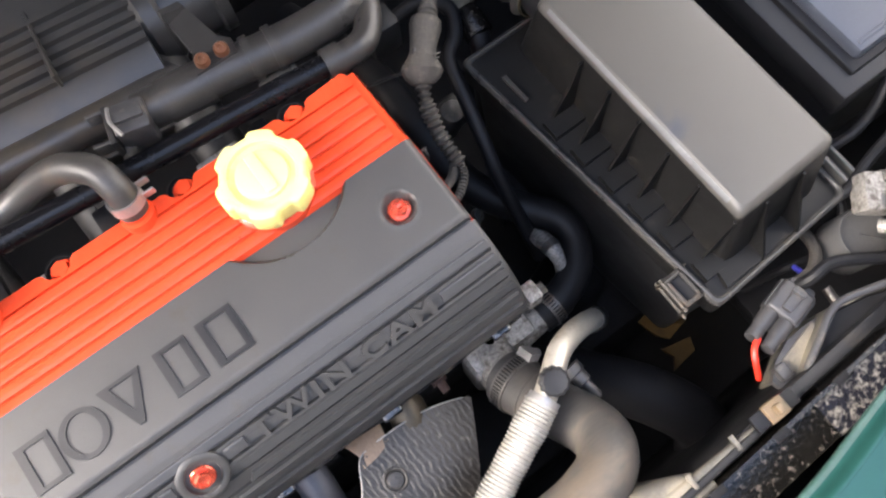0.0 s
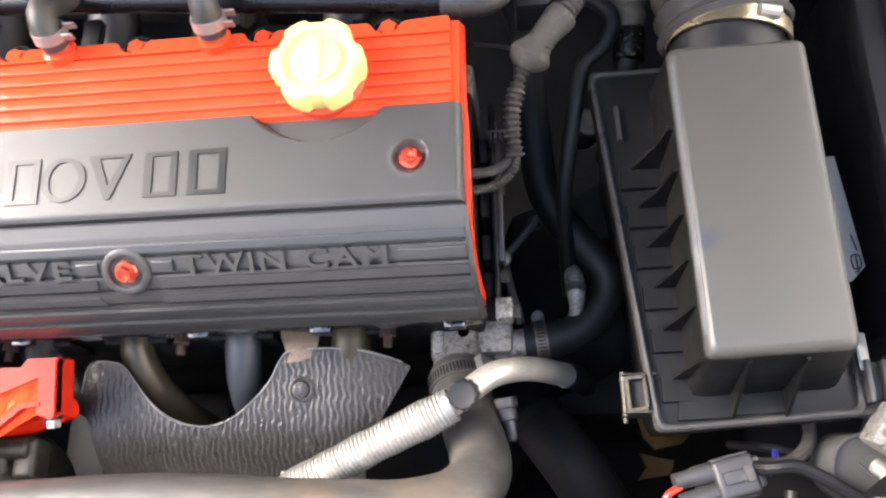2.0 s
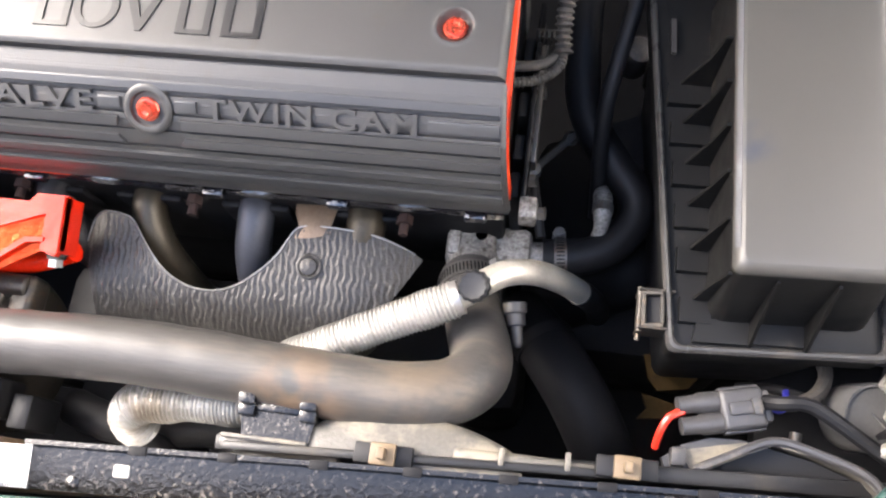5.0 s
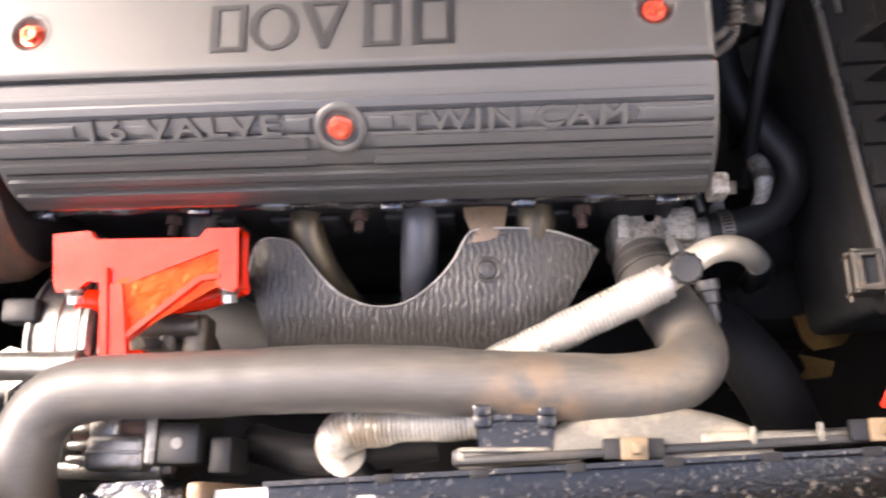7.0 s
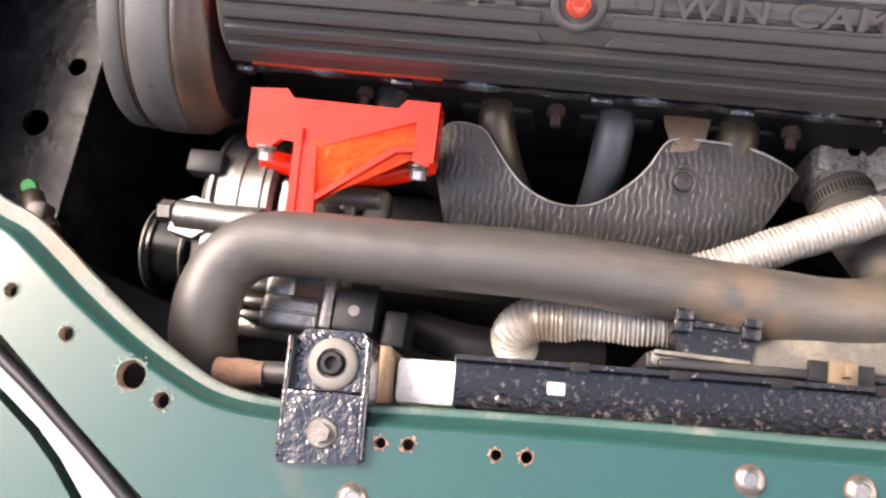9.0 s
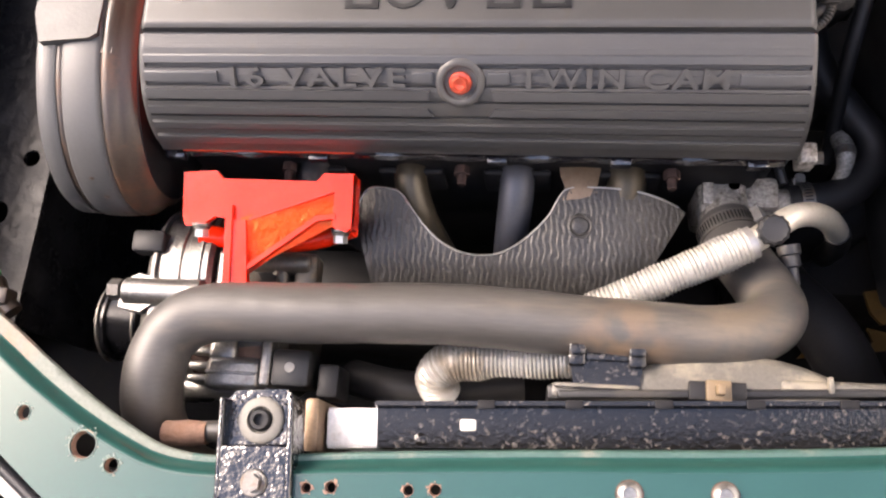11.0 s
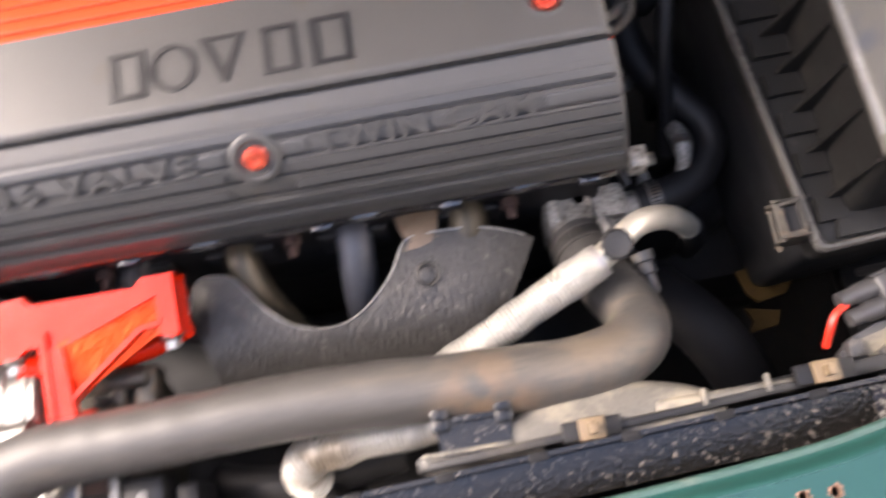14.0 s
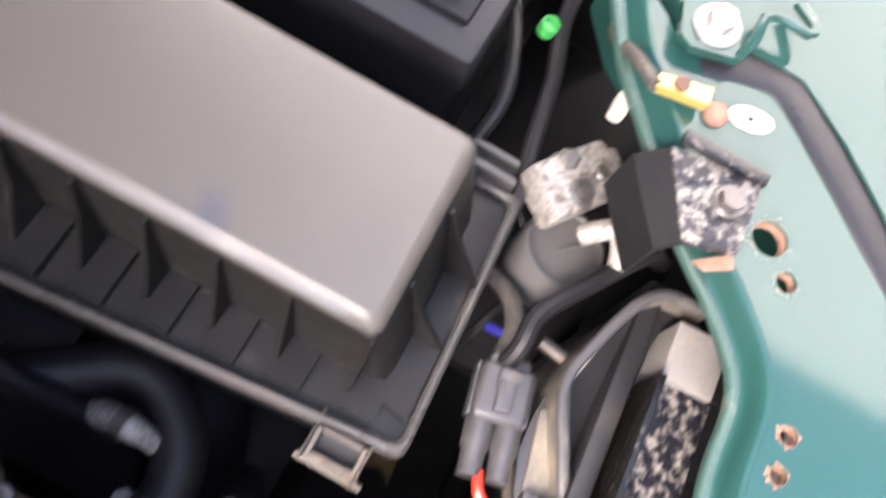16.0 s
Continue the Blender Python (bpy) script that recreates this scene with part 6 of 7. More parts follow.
duct = thing("intake_duct", (0.362, 0.17, 0.80), "ribbed black rubber intake duct with a bright steel band clamp", "air duct")
part("spigot", tube([(0.361, 0.118, 0.823), (0.361, 0.150, 0.826), (0.361, 0.165, 0.827)], 0.034, 32), BLACK, duct)
part("band_clamp", ring_band((0.3615, 0.1455, 0.8255), (0.10, 1, 0.08), 0.0365, 0.0095, 0.0015, 40), BAND, duct, "bright gilt steel band clamp")
part("band_screw", tube([(0.372, 0.143, 0.8620), (0.384, 0.142, 0.8585)], 0.004, 10), STEEL, duct)
part("bellows", tube([(0.361, 0.1490, 0.826), (0.3595, 0.170, 0.8275), (0.358, 0.20, 0.828), (0.345, 0.25, 0.825), (0.31, 0.31, 0.81), (0.25, 0.36, 0.79)], 0.0385, 36, ribs=0.0028, pitch=0.014), RUBBER_MID, duct)
slv = thing("fabric_sleeve", (0.308, 0.19, 0.77), "stained cream fabric sleeve over a pipe behind the air filter box", "pipe sleeve")
part("sleeve", tube([(0.309, 0.186, 0.778), (0.310, 0.206, 0.780), (0.311, 0.226, 0.778), (0.305, 0.260, 0.765)], 0.0112, 18, ribs=0.0009, pitch=0.011, wobble=0.003), CREAM, slv)
part("collar", tube([(0.3085, 0.168, 0.775), (0.3090, 0.180, 0.7775), (0.3092, 0.189, 0.778)], 0.0122, 18, wobble=0.002), BLACK_PAINT, slv, "black ridged collar")
part("tail", tube([(0.3085, 0.170, 0.775), (0.305, 0.160, 0.765), (0.300, 0.150, 0.73), (0.297, 0.14, 0.68)], 0.0085, 14), RUBBER_DARK, slv)

# ---------------------------------------------------------------- battery
bat = thing("battery", (0.52, 0.06, 0.70), "blue-grey plastic car battery with a stepped lid", "battery")
part("case", box(0.444, 0.612, -0.030, 0.215, 0.66, 0.812, 0.004), BLACK, bat)
part("lid_step", box(0.440, 0.616, -0.036, 0.219, 0.802, 0.8270, 0.004), BLACK, bat, "black stepped lid edge")
part("lid_groove", box(0.454, 0.604, -0.026, 0.211, 0.824, 0.8315, 0.002), RUBBER_DARK, bat)
part("lid", box(0.461, 0.602, -0.0205, 0.205, 0.828, 0.8420, 0.004), BATTERY, bat, "blue-grey lid")
part("lid_rib", box(0.464, 0.598, -0.016, -0.013, 0.8415, 0.8432, 0.0006), BATTERY, bat)
part("tray", box(0.434, 0.61, -0.040, 0.225, 0.64, 0.67, 0.004), BAY, bat)

# ---------------------------------------------------------------- wiring and connectors
loom = thing("wiring_loom", (0.226, 0.13, 0.79), "grey tape-wrapped wiring loom beside the cam cover", "wiring")
part("conduit", tube([(0.292, 0.195, 0.835), (0.272, 0.174, 0.842), (0.256, 0.157, 0.841), (0.243, 0.143, 0.838), (0.2325, 0.126, 0.831), (0.2275, 0.109, 0.822), (0.2272, 0.096, 0.813), (0.2280, 0.085, 0.807)], 0.0058, 16, ribs=0.0011, pitch=0.0040, wobble=0.004), LOOM, loom, "corrugated grey conduit")
part("wire", tube([(0.2285, 0.088, 0.808), (0.2265, 0.078, 0.805), (0.217, 0.069, 0.804), (0.205, 0.0645, 0.806), (0.194, 0.063, 0.806)], 0.0030, 10, ribs=0.0004, pitch=0.0024), LOOM, loom)
part("wire", tube([(0.2275, 0.092, 0.808), (0.2225, 0.083, 0.804), (0.212, 0.0775, 0.804), (0.194, 0.0760, 0.804)], 0.0033, 10), LOOM, loom)
part("tape_end", tube([(0.262, 0.164, 0.842), (0.250, 0.151, 0.840), (0.2400, 0.1385, 0.837), (0.2360, 0.132, 0.834)], 0.0082, 14, wobble=0.010), LOOM, loom, "torn tape wrapping")
for k in range(9):
    a, q = random.uniform(0, 6.28), random.uniform(0, 1)
    c = Vector((0.2400 + 0.018 * q, 0.1385 + 0.020 * q, 0.840))
    part("tape_shred", tube([c, c + Vector((0.006 * math.cos(a), 0.006 * math.sin(a), 0.005)), c + Vector((0.011 * math.cos(a + 0.5), 0.011 * math.sin(a + 0.5), 0.004))], 0.0006, 5), LOOM, loom, "loose shred of tape")
part("plug_housing", box(0.232, 0.256, 0.186, 0.208, 0.790, 0.822, 0.004), BLACK, loom)
solo("rear_cable", tube([(0.262, 0.212, 0.785), (0.284, 0.208, 0.792), (0.298, 0.192, 0.792), (0.291, 0.174, 0.787), (0.277, 0.163, 0.782), (0.2705, 0.138, 0.775), (0.263, 0.103, 0.762), (0.2590, 0.075, 0.740), (0.262, 0.030, 0.68)], 0.0056, 12), RUBBER_DARK, "black cable looping down beside the air filter box", "cable")
solo("thin_wire", tube([(0.205, 0.160, 0.822), (0.219, 0.151, 0.832), (0.234, 0.142, 0.842), (0.243, 0.150, 0.846)], 0.0013, 6), BLACK, "thin black wire bridging to the loom", "wire")
fit = thing("hose_fitting", (0.2645, 0.026, 0.705), "dull grey metal fitting inside the heater hose bend", "fitting")
part("stem", tube([(0.2640, 0.042, 0.700), (0.2648, 0.026, 0.712), (0.2650, 0.014, 0.706), (0.2640, 0.004, 0.690)], 0.0054, 12, wobble=0.004), ALU_DIRTY, fit)
part("collar", ring_band((0.2648, 0.024, 0.712), (0.05, 1, -0.2), 0.0060, 0.006), WORN, fit)
rail2 = thing("harness_rail", (0.212, 0.06, 0.76), "brown-stained steel harness rail along the end of the engine", "bracket")
part("rail", box(0.2135, 0.2175, 0.028, 0.118, 0.758, 0.772, 0.001), PIPE_BROWN, rail2)
part("foot", box(0.2105, 0.2215, -0.014, 0.000, 0.768, 0.786, 0.002), ALU_DIRTY, rail2)
hex_bolt((0.2215, -0.008, 0.778), (1, 0, 0.2), 0.0045, 0.005, 0, rail2, "bolt", WORN)
for k in range(4):
    part("comb_tooth", box(0.2105 + 0.0032 * k, 0.2123 + 0.0032 * k, 0.1115, 0.1165, 0.772, 0.782, 0.0004), PIPE_BROWN, rail2)
part("comb_back", box(0.2095, 0.2235, 0.1165, 0.1185, 0.770, 0.781, 0.0005), PIPE_BROWN, rail2)
rods = thing("link_rod", (0.22, 0.04, 0.70), "dull brown steel link rod low beside the engine", "rod")
part("upper_rod", tube([(0.242, 0.084, 0.702), (0.228, 0.068, 0.702), (0.214, 0.053, 0.701)], 0.0032, 10), PIPE_BROWN, rods)
part("lower_rod", tube([(0.214, 0.053, 0.701), (0.218, 0.034, 0.700), (0.2245, 0.004, 0.698)], 0.0036, 10), PIPE_BROWN, rods)
part("joint", lathe([(0.006, -0.004), (0.0065, 0.0), (0.006, 0.005), (0, 0.007)], (0.214, 0.053, 0.700), sides=14), WORN, rods)
part("spring_eye", ring_band((0.239, 0.080, 0.702), (0.6, -0.4, 0.7), 0.0042, 0.004), WORN, rods)
low = thing("gear_linkage", (0.29, 0.11, 0.63), "dusty dark casting low between engine and filter box", "engine part")
part("casting", bevel(prism([(0.268, 0.082), (0.315, 0.082), (0.322, 0.118), (0.300, 0.132), (0.272, 0.120)], 0.62, 0.652), 0.006, 3), BLACK, low)
part("post", lathe([(0.013, -0.03), (0.013, 0.0), (0.010, 0.006), (0.004, 0.008), (0, 0.008)], (0.287, 0.180, 0.66), (0.1, -0.2, 1), 20), CONNECTOR, low)
part("tab", box(0.281, 0.300, 0.172, 0.196, 0.640, 0.662, 0.003), BLACK, low)
con = thing("sensor_connector", (0.335, -0.118, 0.765), "grey multi-pin connector with a red wire on a plastic bracket", "connector")
CM = pose(0.3370, -0.1130, 0.772, 0, 0, 13)
part("shell", turned(join(box(-0.004, 0.020, -0.0115, 0.0115, -0.010, 0.009, 0.003, 3), box(0.016, 0.0235, -0.009, 0.009, -0.008, 0.0075, 0.002)), CM), CONNECTOR, con)
for yy in (-0.0058, 0.0058):
    part("socket", turned(lathe([(0.0052, 0.0), (0.0060, 0.001), (0.0060, 0.012), (0.0050, 0.014), (0.0048, 0.024), (0.0, 0.024)], (-0.0025, yy, 0.001), (-1, 0, 0.08), 18), CM), CONNECTOR, con, "round grey socket")
part("latch", turned(join(box(0.000, 0.018, -0.0035, 0.0035, 0.009, 0.0118, 0.0008), box(0.012, 0.0165, -0.0045, 0.0045, 0.0108, 0.0135, 0.0006)), CM), CONNECTOR, con)
part("flute", turned(box(-0.003, 0.019, -0.0128, -0.0110, -0.004, 0.004, 0.0006), CM), CONNECTOR, con)
part("flute", turned(box(-0.003, 0.019, 0.0110, 0.0128, -0.004, 0.004, 0.0006), CM), CONNECTOR, con)
part("red_wire", tube([(0.3135, -0.116, 0.7755), (0.306, -0.120, 0.776), (0.302, -0.128, 0.772), (0.301, -0.136, 0.762)], 0.0022, 8), RED_WIRE, con, "red wire")
part("blue_wire", tube([(0.358, -0.107, 0.772), (0.366, -0.109, 0.770), (0.371, -0.105, 0.765), (0.374, -0.095, 0.755)], 0.002, 8), BLUE_WIRE, con, "blue wire")
part("lead", tube([(0.358, -0.104, 0.77), (0.375, -0.104, 0.768), (0.39, -0.095, 0.762), (0.397, -0.08, 0.752), (0.392, -0.065, 0.745)], 0.0042, 10), LOOM, con)
brp = prism([(0.304, -0.142), (0.314, -0.134), (0.330, -0.128), (0.345, -0.1275), (0.356, -0.1285), (0.352, -0.135), (0.338, -0.147), (0.318, -0.152), (0.306, -0.150)], 0.762, 0.7690, 0.0015)
part("bracket", brp, CONNECTOR, con, "grey moulded bracket")
part("bracket_peg", box(0.308, 0.316, -0.146, -0.136, 0.766, 0.776, 0.001), CONNECTOR, con)
part("bracket_fin", prism([(0.3490, -0.1285), (0.3520, -0.1365), (0.3400, -0.1380), (0.3225, -0.1530), (0.3130, -0.1370), (0.3300, -0.1330)], 0.7660, 0.7715, 0.0012), COWL, con, "pale grey moulded tab")
solo("bay_cable", tube([(0.350, -0.104, 0.765), (0.362, -0.1075, 0.786), (0.378, -0.108, 0.790), (0.403, -0.123, 0.790), (0.425, -0.138, 0.790), (0.435, -0.15, 0.77)], 0.0042, 10), RUBBER_DARK, "black cable looping behind the headlamp", "cable")
solo("bay_cable", tube([(0.424, -0.060, 0.775), (0.426, -0.085, 0.76), (0.400, -0.098, 0.748), (0.375, -0.092, 0.742), (0.36, -0.085, 0.70)], 0.0030, 10), RUBBER_DARK, "thin black cable hooked round the air filter box", "cable")

# ---------------------------------------------------------------- intake side, behind the cover
inl = thing("intake_manifold", (0.05, 0.31, 0.70), "black plastic intake manifold with heat-yellowed ribs", "intake manifold")
PL = Matrix.Translation((0, 0.300, 0)) @ Matrix.Rotation(radians(-7), 4, "Z")
sec = [(-0.050, 0.74), (-0.050, 0.785), (-0.042, 0.806), (-0.026, 0.818), (-0.012, 0.824)]
for k in range(6):
    y0 = -0.010 + 0.0085 * k
    sec += [(y0, 0.8245 + 0.0018 * k), (y0 + 0.0008, 0.8285 + 0.0018 * k), (y0 + 0.0040, 0.8290 + 0.0018 * k), (y0 + 0.0048, 0.8252 + 0.0018 * k)]
sec += [(0.046, 0.836), (0.085, 0.845), (0.12, 0.835), (0.13, 0.74)]
part("plenum", turned(along_x(sec, -0.30, 0.115, 0.0012), PL), PLENUM, inl)
part("shoulder", turned(tube([(-0.30, -0.036, 0.806), (-0.1, -0.036, 0.806), (0.09, -0.034, 0.806), (0.118, -0.028, 0.802)], 0.0125, 18), PL), PLENUM, inl, "browned rounded shoulder")
part("end_neck", turned(lathe([(0.032, 0), (0.036, 0.004), (0.036, 0.014), (0.030, 0.018), (0.030, 0.05), (0.033, 0.052), (0.033, 0.06)], (0.112, 0.022, 0.80), (1, 0.1, 0), 32), PL), PLENUM, inl)
for xx in (-0.22, -0.13, -0.04, 0.05):
    part("cross_rib", turned(box(xx, xx + 0.0025, -0.012, 0.045, 0.823, 0.8375, 0.0008), PL), PLENUM, inl)
for x in (-0.16, -0.07, 0.02, 0.11):
    part("runner", tube([(x, 0.29, 0.79), (x, 0.24, 0.78), (x, 0.18, 0.75), (x, 0.14, 0.72)], 0.019, 18), BLACK, inl)
part("seam", turned(box(-0.29, 0.105, -0.0535, -0.046, 0.781, 0.789, 0.001), PL), PLENUM, inl)
fuel = thing("fuel_rail", (0.1, 0.20, 0.78), "dark steel fuel rail behind the cam cover", "fuel rail")
part("rail", tube([(-0.20, 0.197, 0.862), (-0.05, 0.187, 0.862), (0.055, 0.178, 0.862), (0.195, 0.1645, 0.862)], 0.0072, 18), PULLEY, fuel)
part("rail_end", tube([(0.190, 0.165, 0.862), (0.205, 0.163, 0.862), (0.2165, 0.1645, 0.862), (0.2265, 0.174, 0.861), (0.235, 0.192, 0.856), (0.240, 0.230, 0.84)], 0.0088, 18), PIPE_BROWN, fuel, "browned elbow at the rail's end")
part("end_collar", ring_band((0.1945, 0.1645, 0.862), (1, -0.1, 0), 0.0078, 0.012, 0.0022), PIPE_BROWN, fuel)
for x in (-0.12, -0.045, 0.03, 0.135):
    part("rail_strap", box(x - 0.006, x + 0.006, 0.150, 0.186 - 0.09 * (x + 0.05), 0.838, 0.846, 0.0015), BAY, fuel)
mapt = thing("vacuum_pipe", (0.15, 0.24, 0.80), "grey-brown moulded vacuum pipe with an elbow and a copper-coloured clip", "pipe")
part("pipe", tube([(0.082, 0.209, 0.858), (0.105, 0.205, 0.860), (0.140, 0.200, 0.861), (0.165, 0.196, 0.861), (0.190, 0.192, 0.862), (0.213, 0.192, 0.862), (0.232, 0.198, 0.860), (0.246, 0.225, 0.85), (0.246, 0.28, 0.82)], 0.0128, 22), PIPE_BROWN, mapt)
part("union", tube([(0.098, 0.2065, 0.859), (0.128, 0.2020, 0.860)], 0.0142, 22), PIPE_BROWN, mapt, "browned union")
for cx, cy in ((0.1300, 0.2035), (0.1430, 0.2030)):
    part("copper_screw", lathe([(0.0046, -0.006), (0.0046, 0.002), (0.0036, 0.0035), (0.0018, 0.0035), (0.0016, 0.0025), (0, 0.0025)], (cx, cy, 0.8775), (0, -0.2, 1), 18), COPPER, mapt, "copper-coloured screw")
part("clip_bracket", prism([(0.123, 0.199), (0.150, 0.198), (0.152, 0.208), (0.146, 0.215), (0.140, 0.250), (0.126, 0.252), (0.128, 0.214)], 0.8705, 0.8750, 0.0015), PLENUM, mapt, "dark moulded bracket")
for cx, cy in ((0.1560, 0.1975), (0.171, 0.195)):
    part("pipe_ring", ring_band((cx, cy, 0.861), (1, -0.14, 0), 0.0130, 0.005, 0.0016), PIPE_BROWN, mapt)
part("pipe_lug", box(0.150, 0.176, 0.178, 0.184, 0.848, 0.856, 0.001), PLENUM, mapt)

inj = thing("injector_plug", (0.07, 0.235, 0.80), "grey injector plug with a wire latch", "connector", "injector plugs")
part("plug", turned(box(-0.012, 0.010, -0.011, 0.011, -0.012, 0.012, 0.003), pose(0.0775, 0.2020, 0.862, 0, 0, -14)), CONNECTOR, inj)
for s in (-1, 1):
    part("prong", turned(box(-0.026, -0.014, s * 0.0105 - 0.0012, s * 0.0105 + 0.0012, -0.001, 0.009, 0.0006), pose(0.0775, 0.2020, 0.862, 0, 0, -14)), CONNECTOR, inj)
part("ridge", turned(box(-0.010, 0.008, -0.004, 0.004, 0.0115, 0.0150, 0.001), pose(0.0775, 0.2020, 0.862, 0, 0, -14)), CONNECTOR, inj)
part("collar", turned(box(-0.016, -0.012, -0.013, 0.013, -0.014, 0.010, 0.001), pose(0.0775, 0.2020, 0.862, 0, 0, -14)), BLACK, inj)
part("latch", tube([(0.068, 0.191, 0.876), (0.066, 0.202, 0.878), (0.069, 0.212, 0.876)], 0.0012, 6), STEEL, inj)
part("lead", tube([(0.067, 0.196, 0.856), (0.060, 0.190, 0.846), (0.050, 0.192, 0.82)], 0.0045, 10), LOOM, inj)
br = thing("breather_hose", (0.02, 0.2, 0.84), "grey rubber breather hose bent into the cam cover", "hose")
part("hose", tube([(0.0495, 0.1490, 0.872), (0.0500, 0.1560, 0.887), (0.0470, 0.169, 0.8935), (0.034, 0.184, 0.890), (0.016, 0.196, 0.876), (-0.006, 0.202, 0.862), (-0.032, 0.200, 0.858), (-0.050, 0.186, 0.870), (-0.053, 0.166, 0.886), (-0.0515, 0.154, 0.884), (-0.050, 0.149, 0.872)], 0.0088, 20), RUBBER_MID, br)
for x in (0.0498, -0.0505):
    part("spring_clip", ring_band((x, 0.1525, 0.880), (0.0, 0.40, 1), 0.0092, 0.007, 0.0012), STEEL, br, "spring-steel hose clip")
    for s2 in (-1, 1):
        part("clip_ear", box(x + 0.0095, x + 0.0165, 0.1515 + s2 * 0.0040, 0.1530 + s2 * 0.0040, 0.878, 0.884, 0.0005), STEEL, br)

gk = thing("rear_ledge", (0, 0.17, 0.7), "oily alloy ledge behind the cam cover", "engine part")
part("ledge", box(-0.21, 0.20, 0.150, 0.185, 0.70, 0.760, 0.004), ALU_DIRTY, gk)
part("clutter_block", box(0.02, 0.05, 0.205, 0.225, 0.77, 0.80, 0.004), BAY, gk)
part("clutter_block", box(0.13, 0.16, 0.175, 0.192, 0.77, 0.79, 0.003), CONNECTOR, gk)
for x, w, z in ((-0.02, 0.016, 0.835), (0.022, 0.012, 0.825), (0.105, 0.020, 0.842), (0.165, 0.014, 0.832)):
    part("rear_boss", bevel(prism([(x - w, 0.152), (x + w, 0.152), (x + w * 0.7, 0.168), (x - w * 0.7, 0.168)], 0.74, z), 0.003, 2), ALU_DIRTY, gk, "dull alloy boss")

# ---------------------------------------------------------------- corner by the battery
vac = thing("vacuum_solenoid", (0.42, -0.10, 0.77), "dusty grey solenoid valve with a round body and a metal pipe", "valve")
part("drum", lathe([(0.016, -0.026), (0.0195, -0.022), (0.0195, 0.006), (0.0185, 0.0082), (0.0172, 0.0082), (0.0165, 0.0062), (0.006, 0.0066), (0, 0.0066)], (0.4165, -0.1065, 0.766), (0.12, -0.12, 1), 36), SOLENOID, vac, "round pale grey drum with a raised rim")
part("drum_seam", turned(box(-0.0006, 0.0006, -0.0165, 0.0165, 0.0, 0.0012, 0.0003), pose(0.4170, -0.1070, 0.7724, -7, -7, 40)), CONNECTOR, vac)
solo("steel_pin", tube([(0.3790, -0.1185, 0.7575), (0.3772, -0.1320, 0.7575), (0.3768, -0.1345, 0.757)], 0.0034, 12), WORN, "small dull steel pin on the bay floor bracket", "pin")
part("head", turned(join(box(-0.013, 0.013, -0.020, 0.020, -0.006, 0.012, 0.003), box(-0.008, 0.008, -0.026, -0.018, -0.002, 0.009, 0.002)), pose(0.434, -0.094, 0.792, 12, -8, 55)), ALU_DIRTY, vac, "dull metal head")
part("head_collar", lathe([(0.0075, 0), (0.0080, 0.001), (0.0080, 0.004), (0.0060, 0.0055), (0.0040, 0.0058), (0.0040, 0.009), (0, 0.009)], (0.428, -0.098, 0.799), (0.1, -0.2, 1), 6), WORN, vac)
for hx, hy, hz in ((0.436, -0.084, 0.803), (0.441, -0.103, 0.802)):
    part("head_screw", lathe([(0.0032, -0.002), (0.0032, 0.0018), (0.0022, 0.0026), (0, 0.0026)], (hx, hy, hz), (0.05, -0.1, 1), 12), WORN, vac)
part("pipe", tube([(0.415, -0.108, 0.796), (0.420, -0.116, 0.803), (0.420, -0.123, 0.80), (0.412, -0.129, 0.79)], 0.0045, 12), ALU_DIRTY, vac)
part("cap_nut", lathe([(0.005, 0), (0.005, 0.004), (0.0035, 0.005), (0, 0.005)], (0.438, -0.088, 0.803), (0, 0, 1), 6), WORN, vac)
solo("thin_cable", tube([(0.53, -0.055, 0.80), (0.50, -0.058, 0.80), (0.472, -0.066, 0.80), (0.44, -0.072, 0.798), (0.418, -0.078, 0.79), (0.40, -0.07, 0.77)], 0.004, 10), RUBBER_DARK, "black cable beside the battery", "cable")
solo("thin_cable", tube([(0.505, -0.03, 0.80), (0.475, -0.045, 0.80), (0.45, -0.052, 0.80), (0.432, -0.050, 0.79)], 0.0035, 10), RUBBER_DARK, "black cable beside the battery", "cable")
brass = thing("earth_terminal", (0.457, -0.109, 0.853), "bright brass earth terminal bolted to the wing with a grey lead", "terminal")
part("plate", prism([(0.451, -0.099), (0.4565, -0.0985), (0.4615, -0.118), (0.4545, -0.119)], 0.8540, 0.8590, 0.0012), BRASS, brass)
part("screw", lathe([(0.003, 0), (0.003, 0.0015), (0, 0.0015)], (0.456, -0.107, 0.8590), sides=14), RUST, brass)
part("rusty_nut", lathe([(0.0052, -0.0012), (0.0050, 0.0006), (0.0036, 0.0026), (0.0016, 0.0034), (0, 0.0034)], (0.4585, -0.1245, 0.8515), sides=18), RUST_PALE, brass, "rusty domed rivet")
part("lead", tube([(0.451, -0.099, 0.858), (0.462, -0.090, 0.852), (0.476, -0.083, 0.838), (0.490, -0.078, 0.826), (0.51, -0.080, 0.82)], 0.0028, 10), LOOM, brass, "grey lead")
part("tag", turned(lathe([(1.0, 0.0), (1.0, 0.0006), (0.9, 0.0010), (0.30, 0.0010), (0.26, 0.0002), (0.0, 0.0002)], (0, 0, 0), sides=32), pose(0.4645, -0.1375, 0.8502, 0, 0, -78) @ Matrix.Diagonal((0.0092, 0.0052, 1, 1))), WHITE, brass, "pale sealing patch with a hole")
part("tag_hole", lathe([(0.0012, 0.0), (0.0, 0.0)], (0.4640, -0.1372, 0.8514), sides=12), BAY, brass)
solo("cable_clip", box(0.459, 0.470, -0.099, -0.092, 0.812, 0.822, 0.002), WHITE, "small white plastic cable clip", "clip")
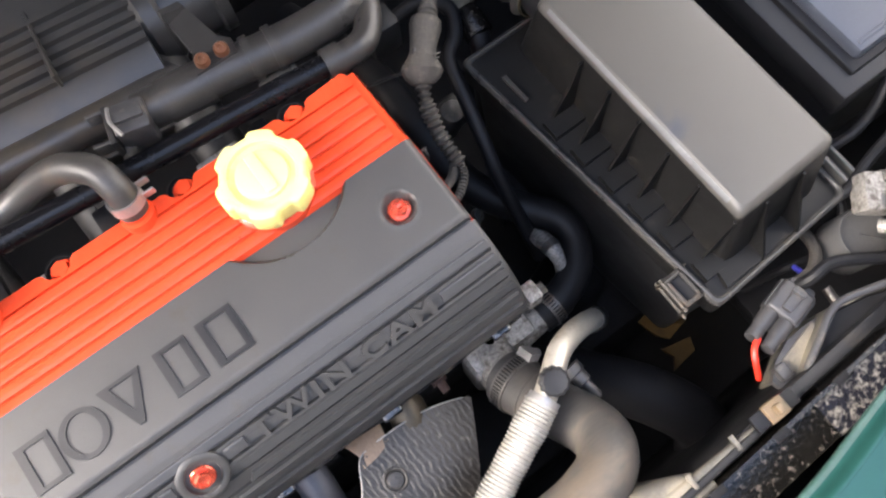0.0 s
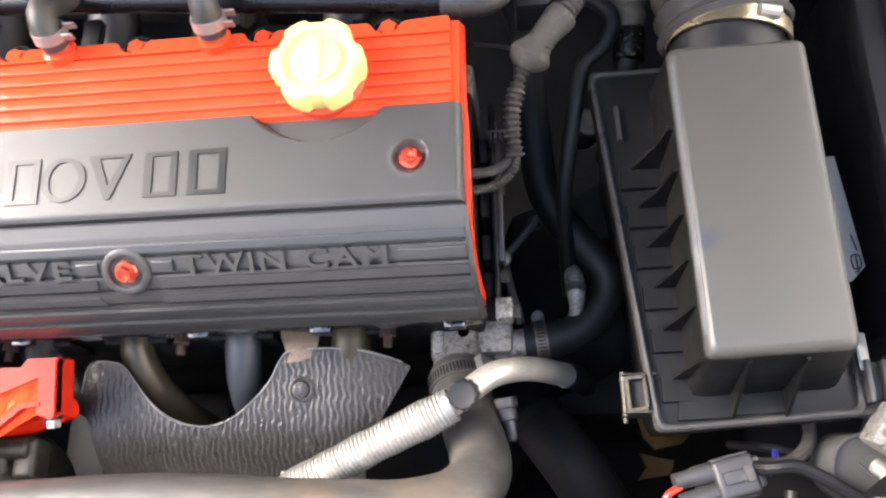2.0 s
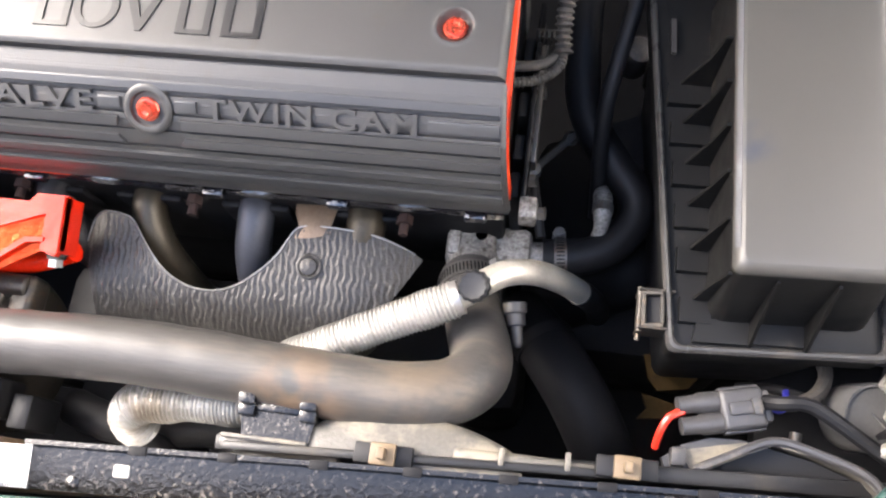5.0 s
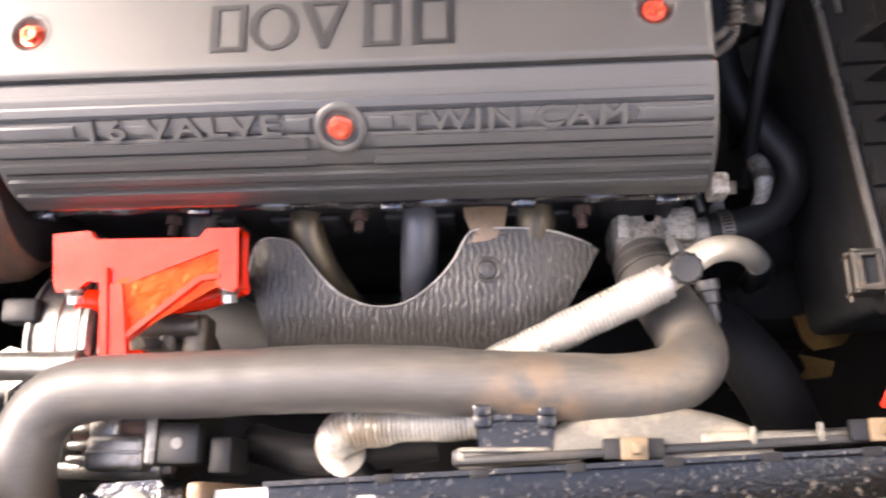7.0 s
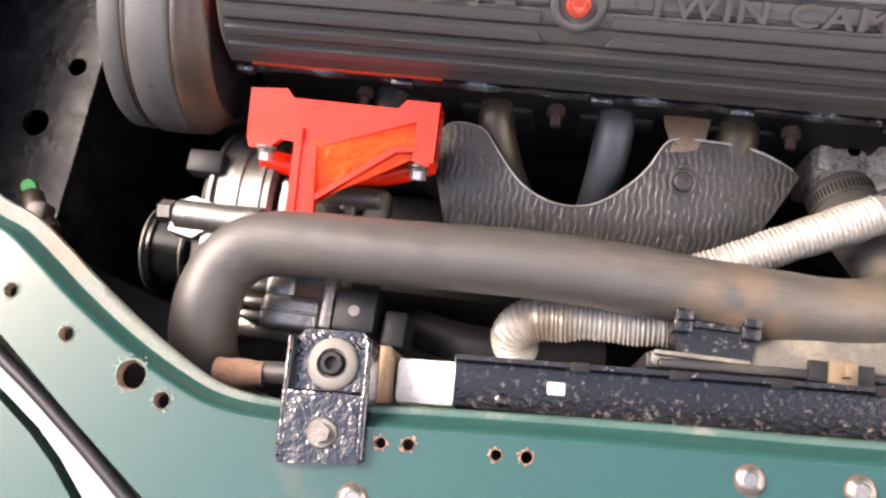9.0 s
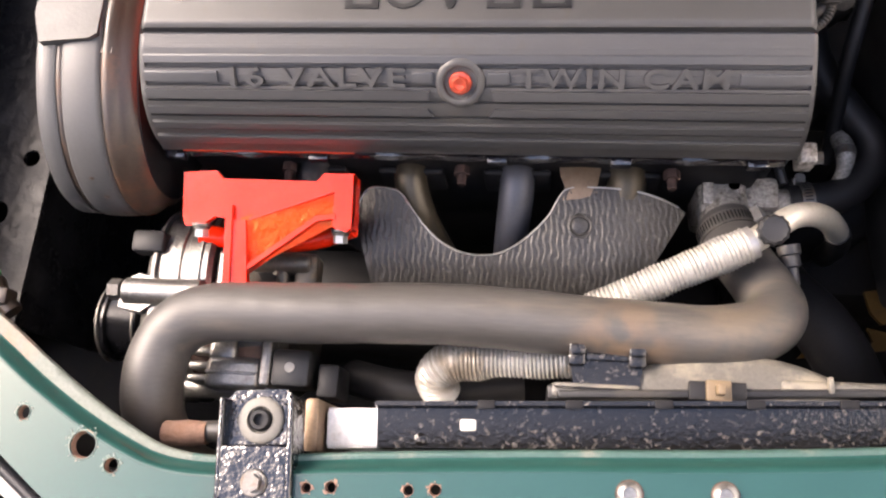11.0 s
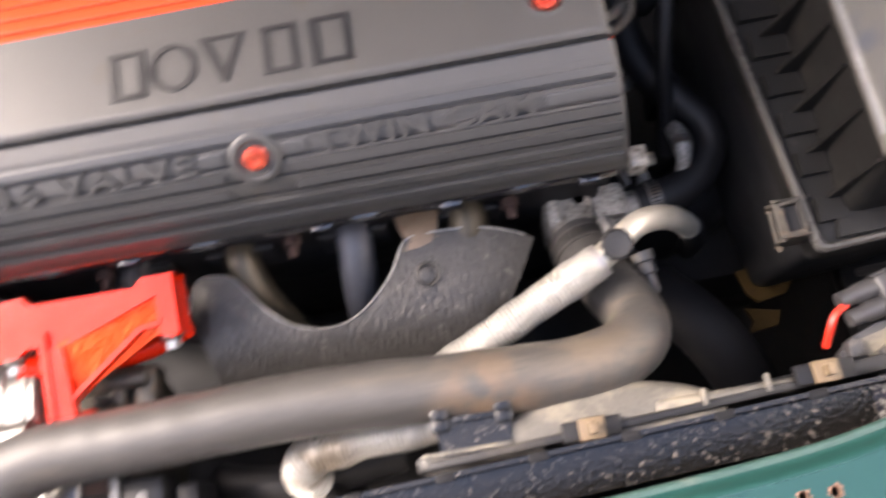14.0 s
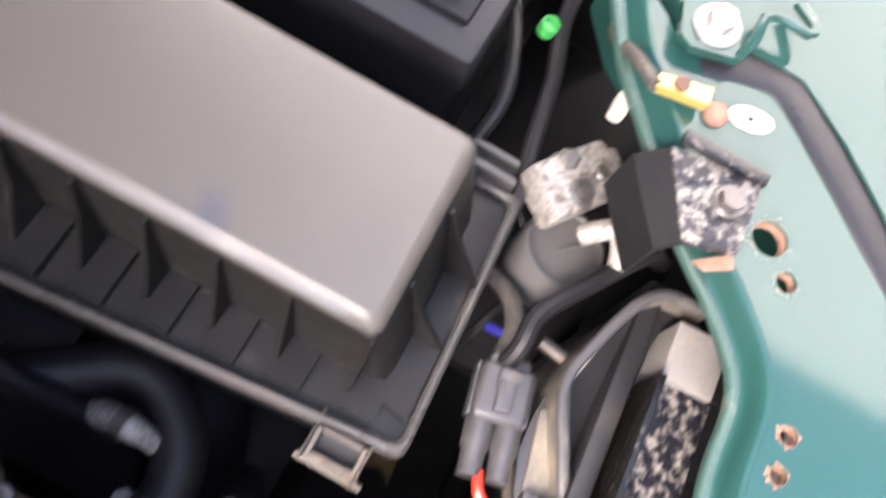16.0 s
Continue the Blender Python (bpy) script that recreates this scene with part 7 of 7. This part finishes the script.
lat = thing("hinge_plate", (0.486, -0.112, 0.855), "painted plate with a large hexagon nut on the wing", "plate")
part("plate", prism([(0.4775, -0.0985), (0.492, -0.094), (0.512, -0.118), (0.502, -0.124), (0.494, -0.123), (0.4795, -0.1225), (0.4745, -0.104)], 0.8535, 0.8580, 0.0012), GREEN, lat)
part("washer", lathe([(0.0095, 0), (0.0095, 0.0012), (0.0080, 0.002), (0.006, 0.002)], (0.4880, -0.1095, 0.858), sides=28), STEEL, lat)
hex_bolt((0.4880, -0.1095, 0.8598), (0, 0, 1), 0.0056, 0.0055, 0, lat, "nut", STEEL)
part("wire_loop", tube([(0.4805, -0.1220, 0.857), (0.4880, -0.1240, 0.862), (0.4975, -0.1235, 0.864), (0.5010, -0.1300, 0.864), (0.5015, -0.1410, 0.863), (0.5060, -0.1420, 0.863), (0.5150, -0.1340, 0.860)], 0.0022, 8), GREEN, lat)
solo("lime_cap", lathe([(0.0, 0.0), (0.0040, 0.0), (0.0045, 0.003), (0.0043, 0.006), (0.0032, 0.0072), (0.0026, 0.004), (0, 0.004)], (0.480, -0.053, 0.815), (0.2, -0.2, 1), 20), LIME, "small lime green plastic cap", "cap")
solo("lime_cap", lathe([(0.0, 0.0), (0.0055, 0.0), (0.006, 0.003), (0.005, 0.007), (0, 0.007)], (-0.375, -0.085, 0.700), (0.3, -0.2, 1), 16), LIME, "small lime green plastic bulb cap", "cap")
solo("bulb_holder", join(tube([(-0.372, -0.092, 0.700), (-0.362, -0.104, 0.706), (-0.350, -0.116, 0.704)], 0.0085, 14, wobble=0.003), box(-0.366, -0.350, -0.112, -0.098, 0.700, 0.716, 0.003)), BELT_RIM, "oily brown bulb holder beside the wing", "bulb holder")
tb = thing("tan_bracket", (0.32, -0.08, 0.596), "tan stained steel bracket low in the bay", "bracket")
part("upper_plate", bevel(prism([(0.312, -0.050), (0.336, -0.046), (0.354, -0.064), (0.346, -0.073), (0.324, -0.077), (0.316, -0.068)], 0.596, 0.600), 0.0015, 2), TAN_DARK, tb)
part("lower_plate", bevel(prism([(0.312, -0.080), (0.338, -0.086), (0.334, -0.097), (0.309, -0.100), (0.316, -0.091)], 0.596, 0.600), 0.0015, 2), TAN_DARK, tb)
part("tongue", bevel(prism([(0.257, -0.107), (0.270, -0.105), (0.268, -0.096)], 0.596, 0.600), 0.001, 2), TAN_DARK, tb)
gb = thing("gearbox", (0.30, 0.05, 0.40), "near-black gearbox casing", "gearbox")
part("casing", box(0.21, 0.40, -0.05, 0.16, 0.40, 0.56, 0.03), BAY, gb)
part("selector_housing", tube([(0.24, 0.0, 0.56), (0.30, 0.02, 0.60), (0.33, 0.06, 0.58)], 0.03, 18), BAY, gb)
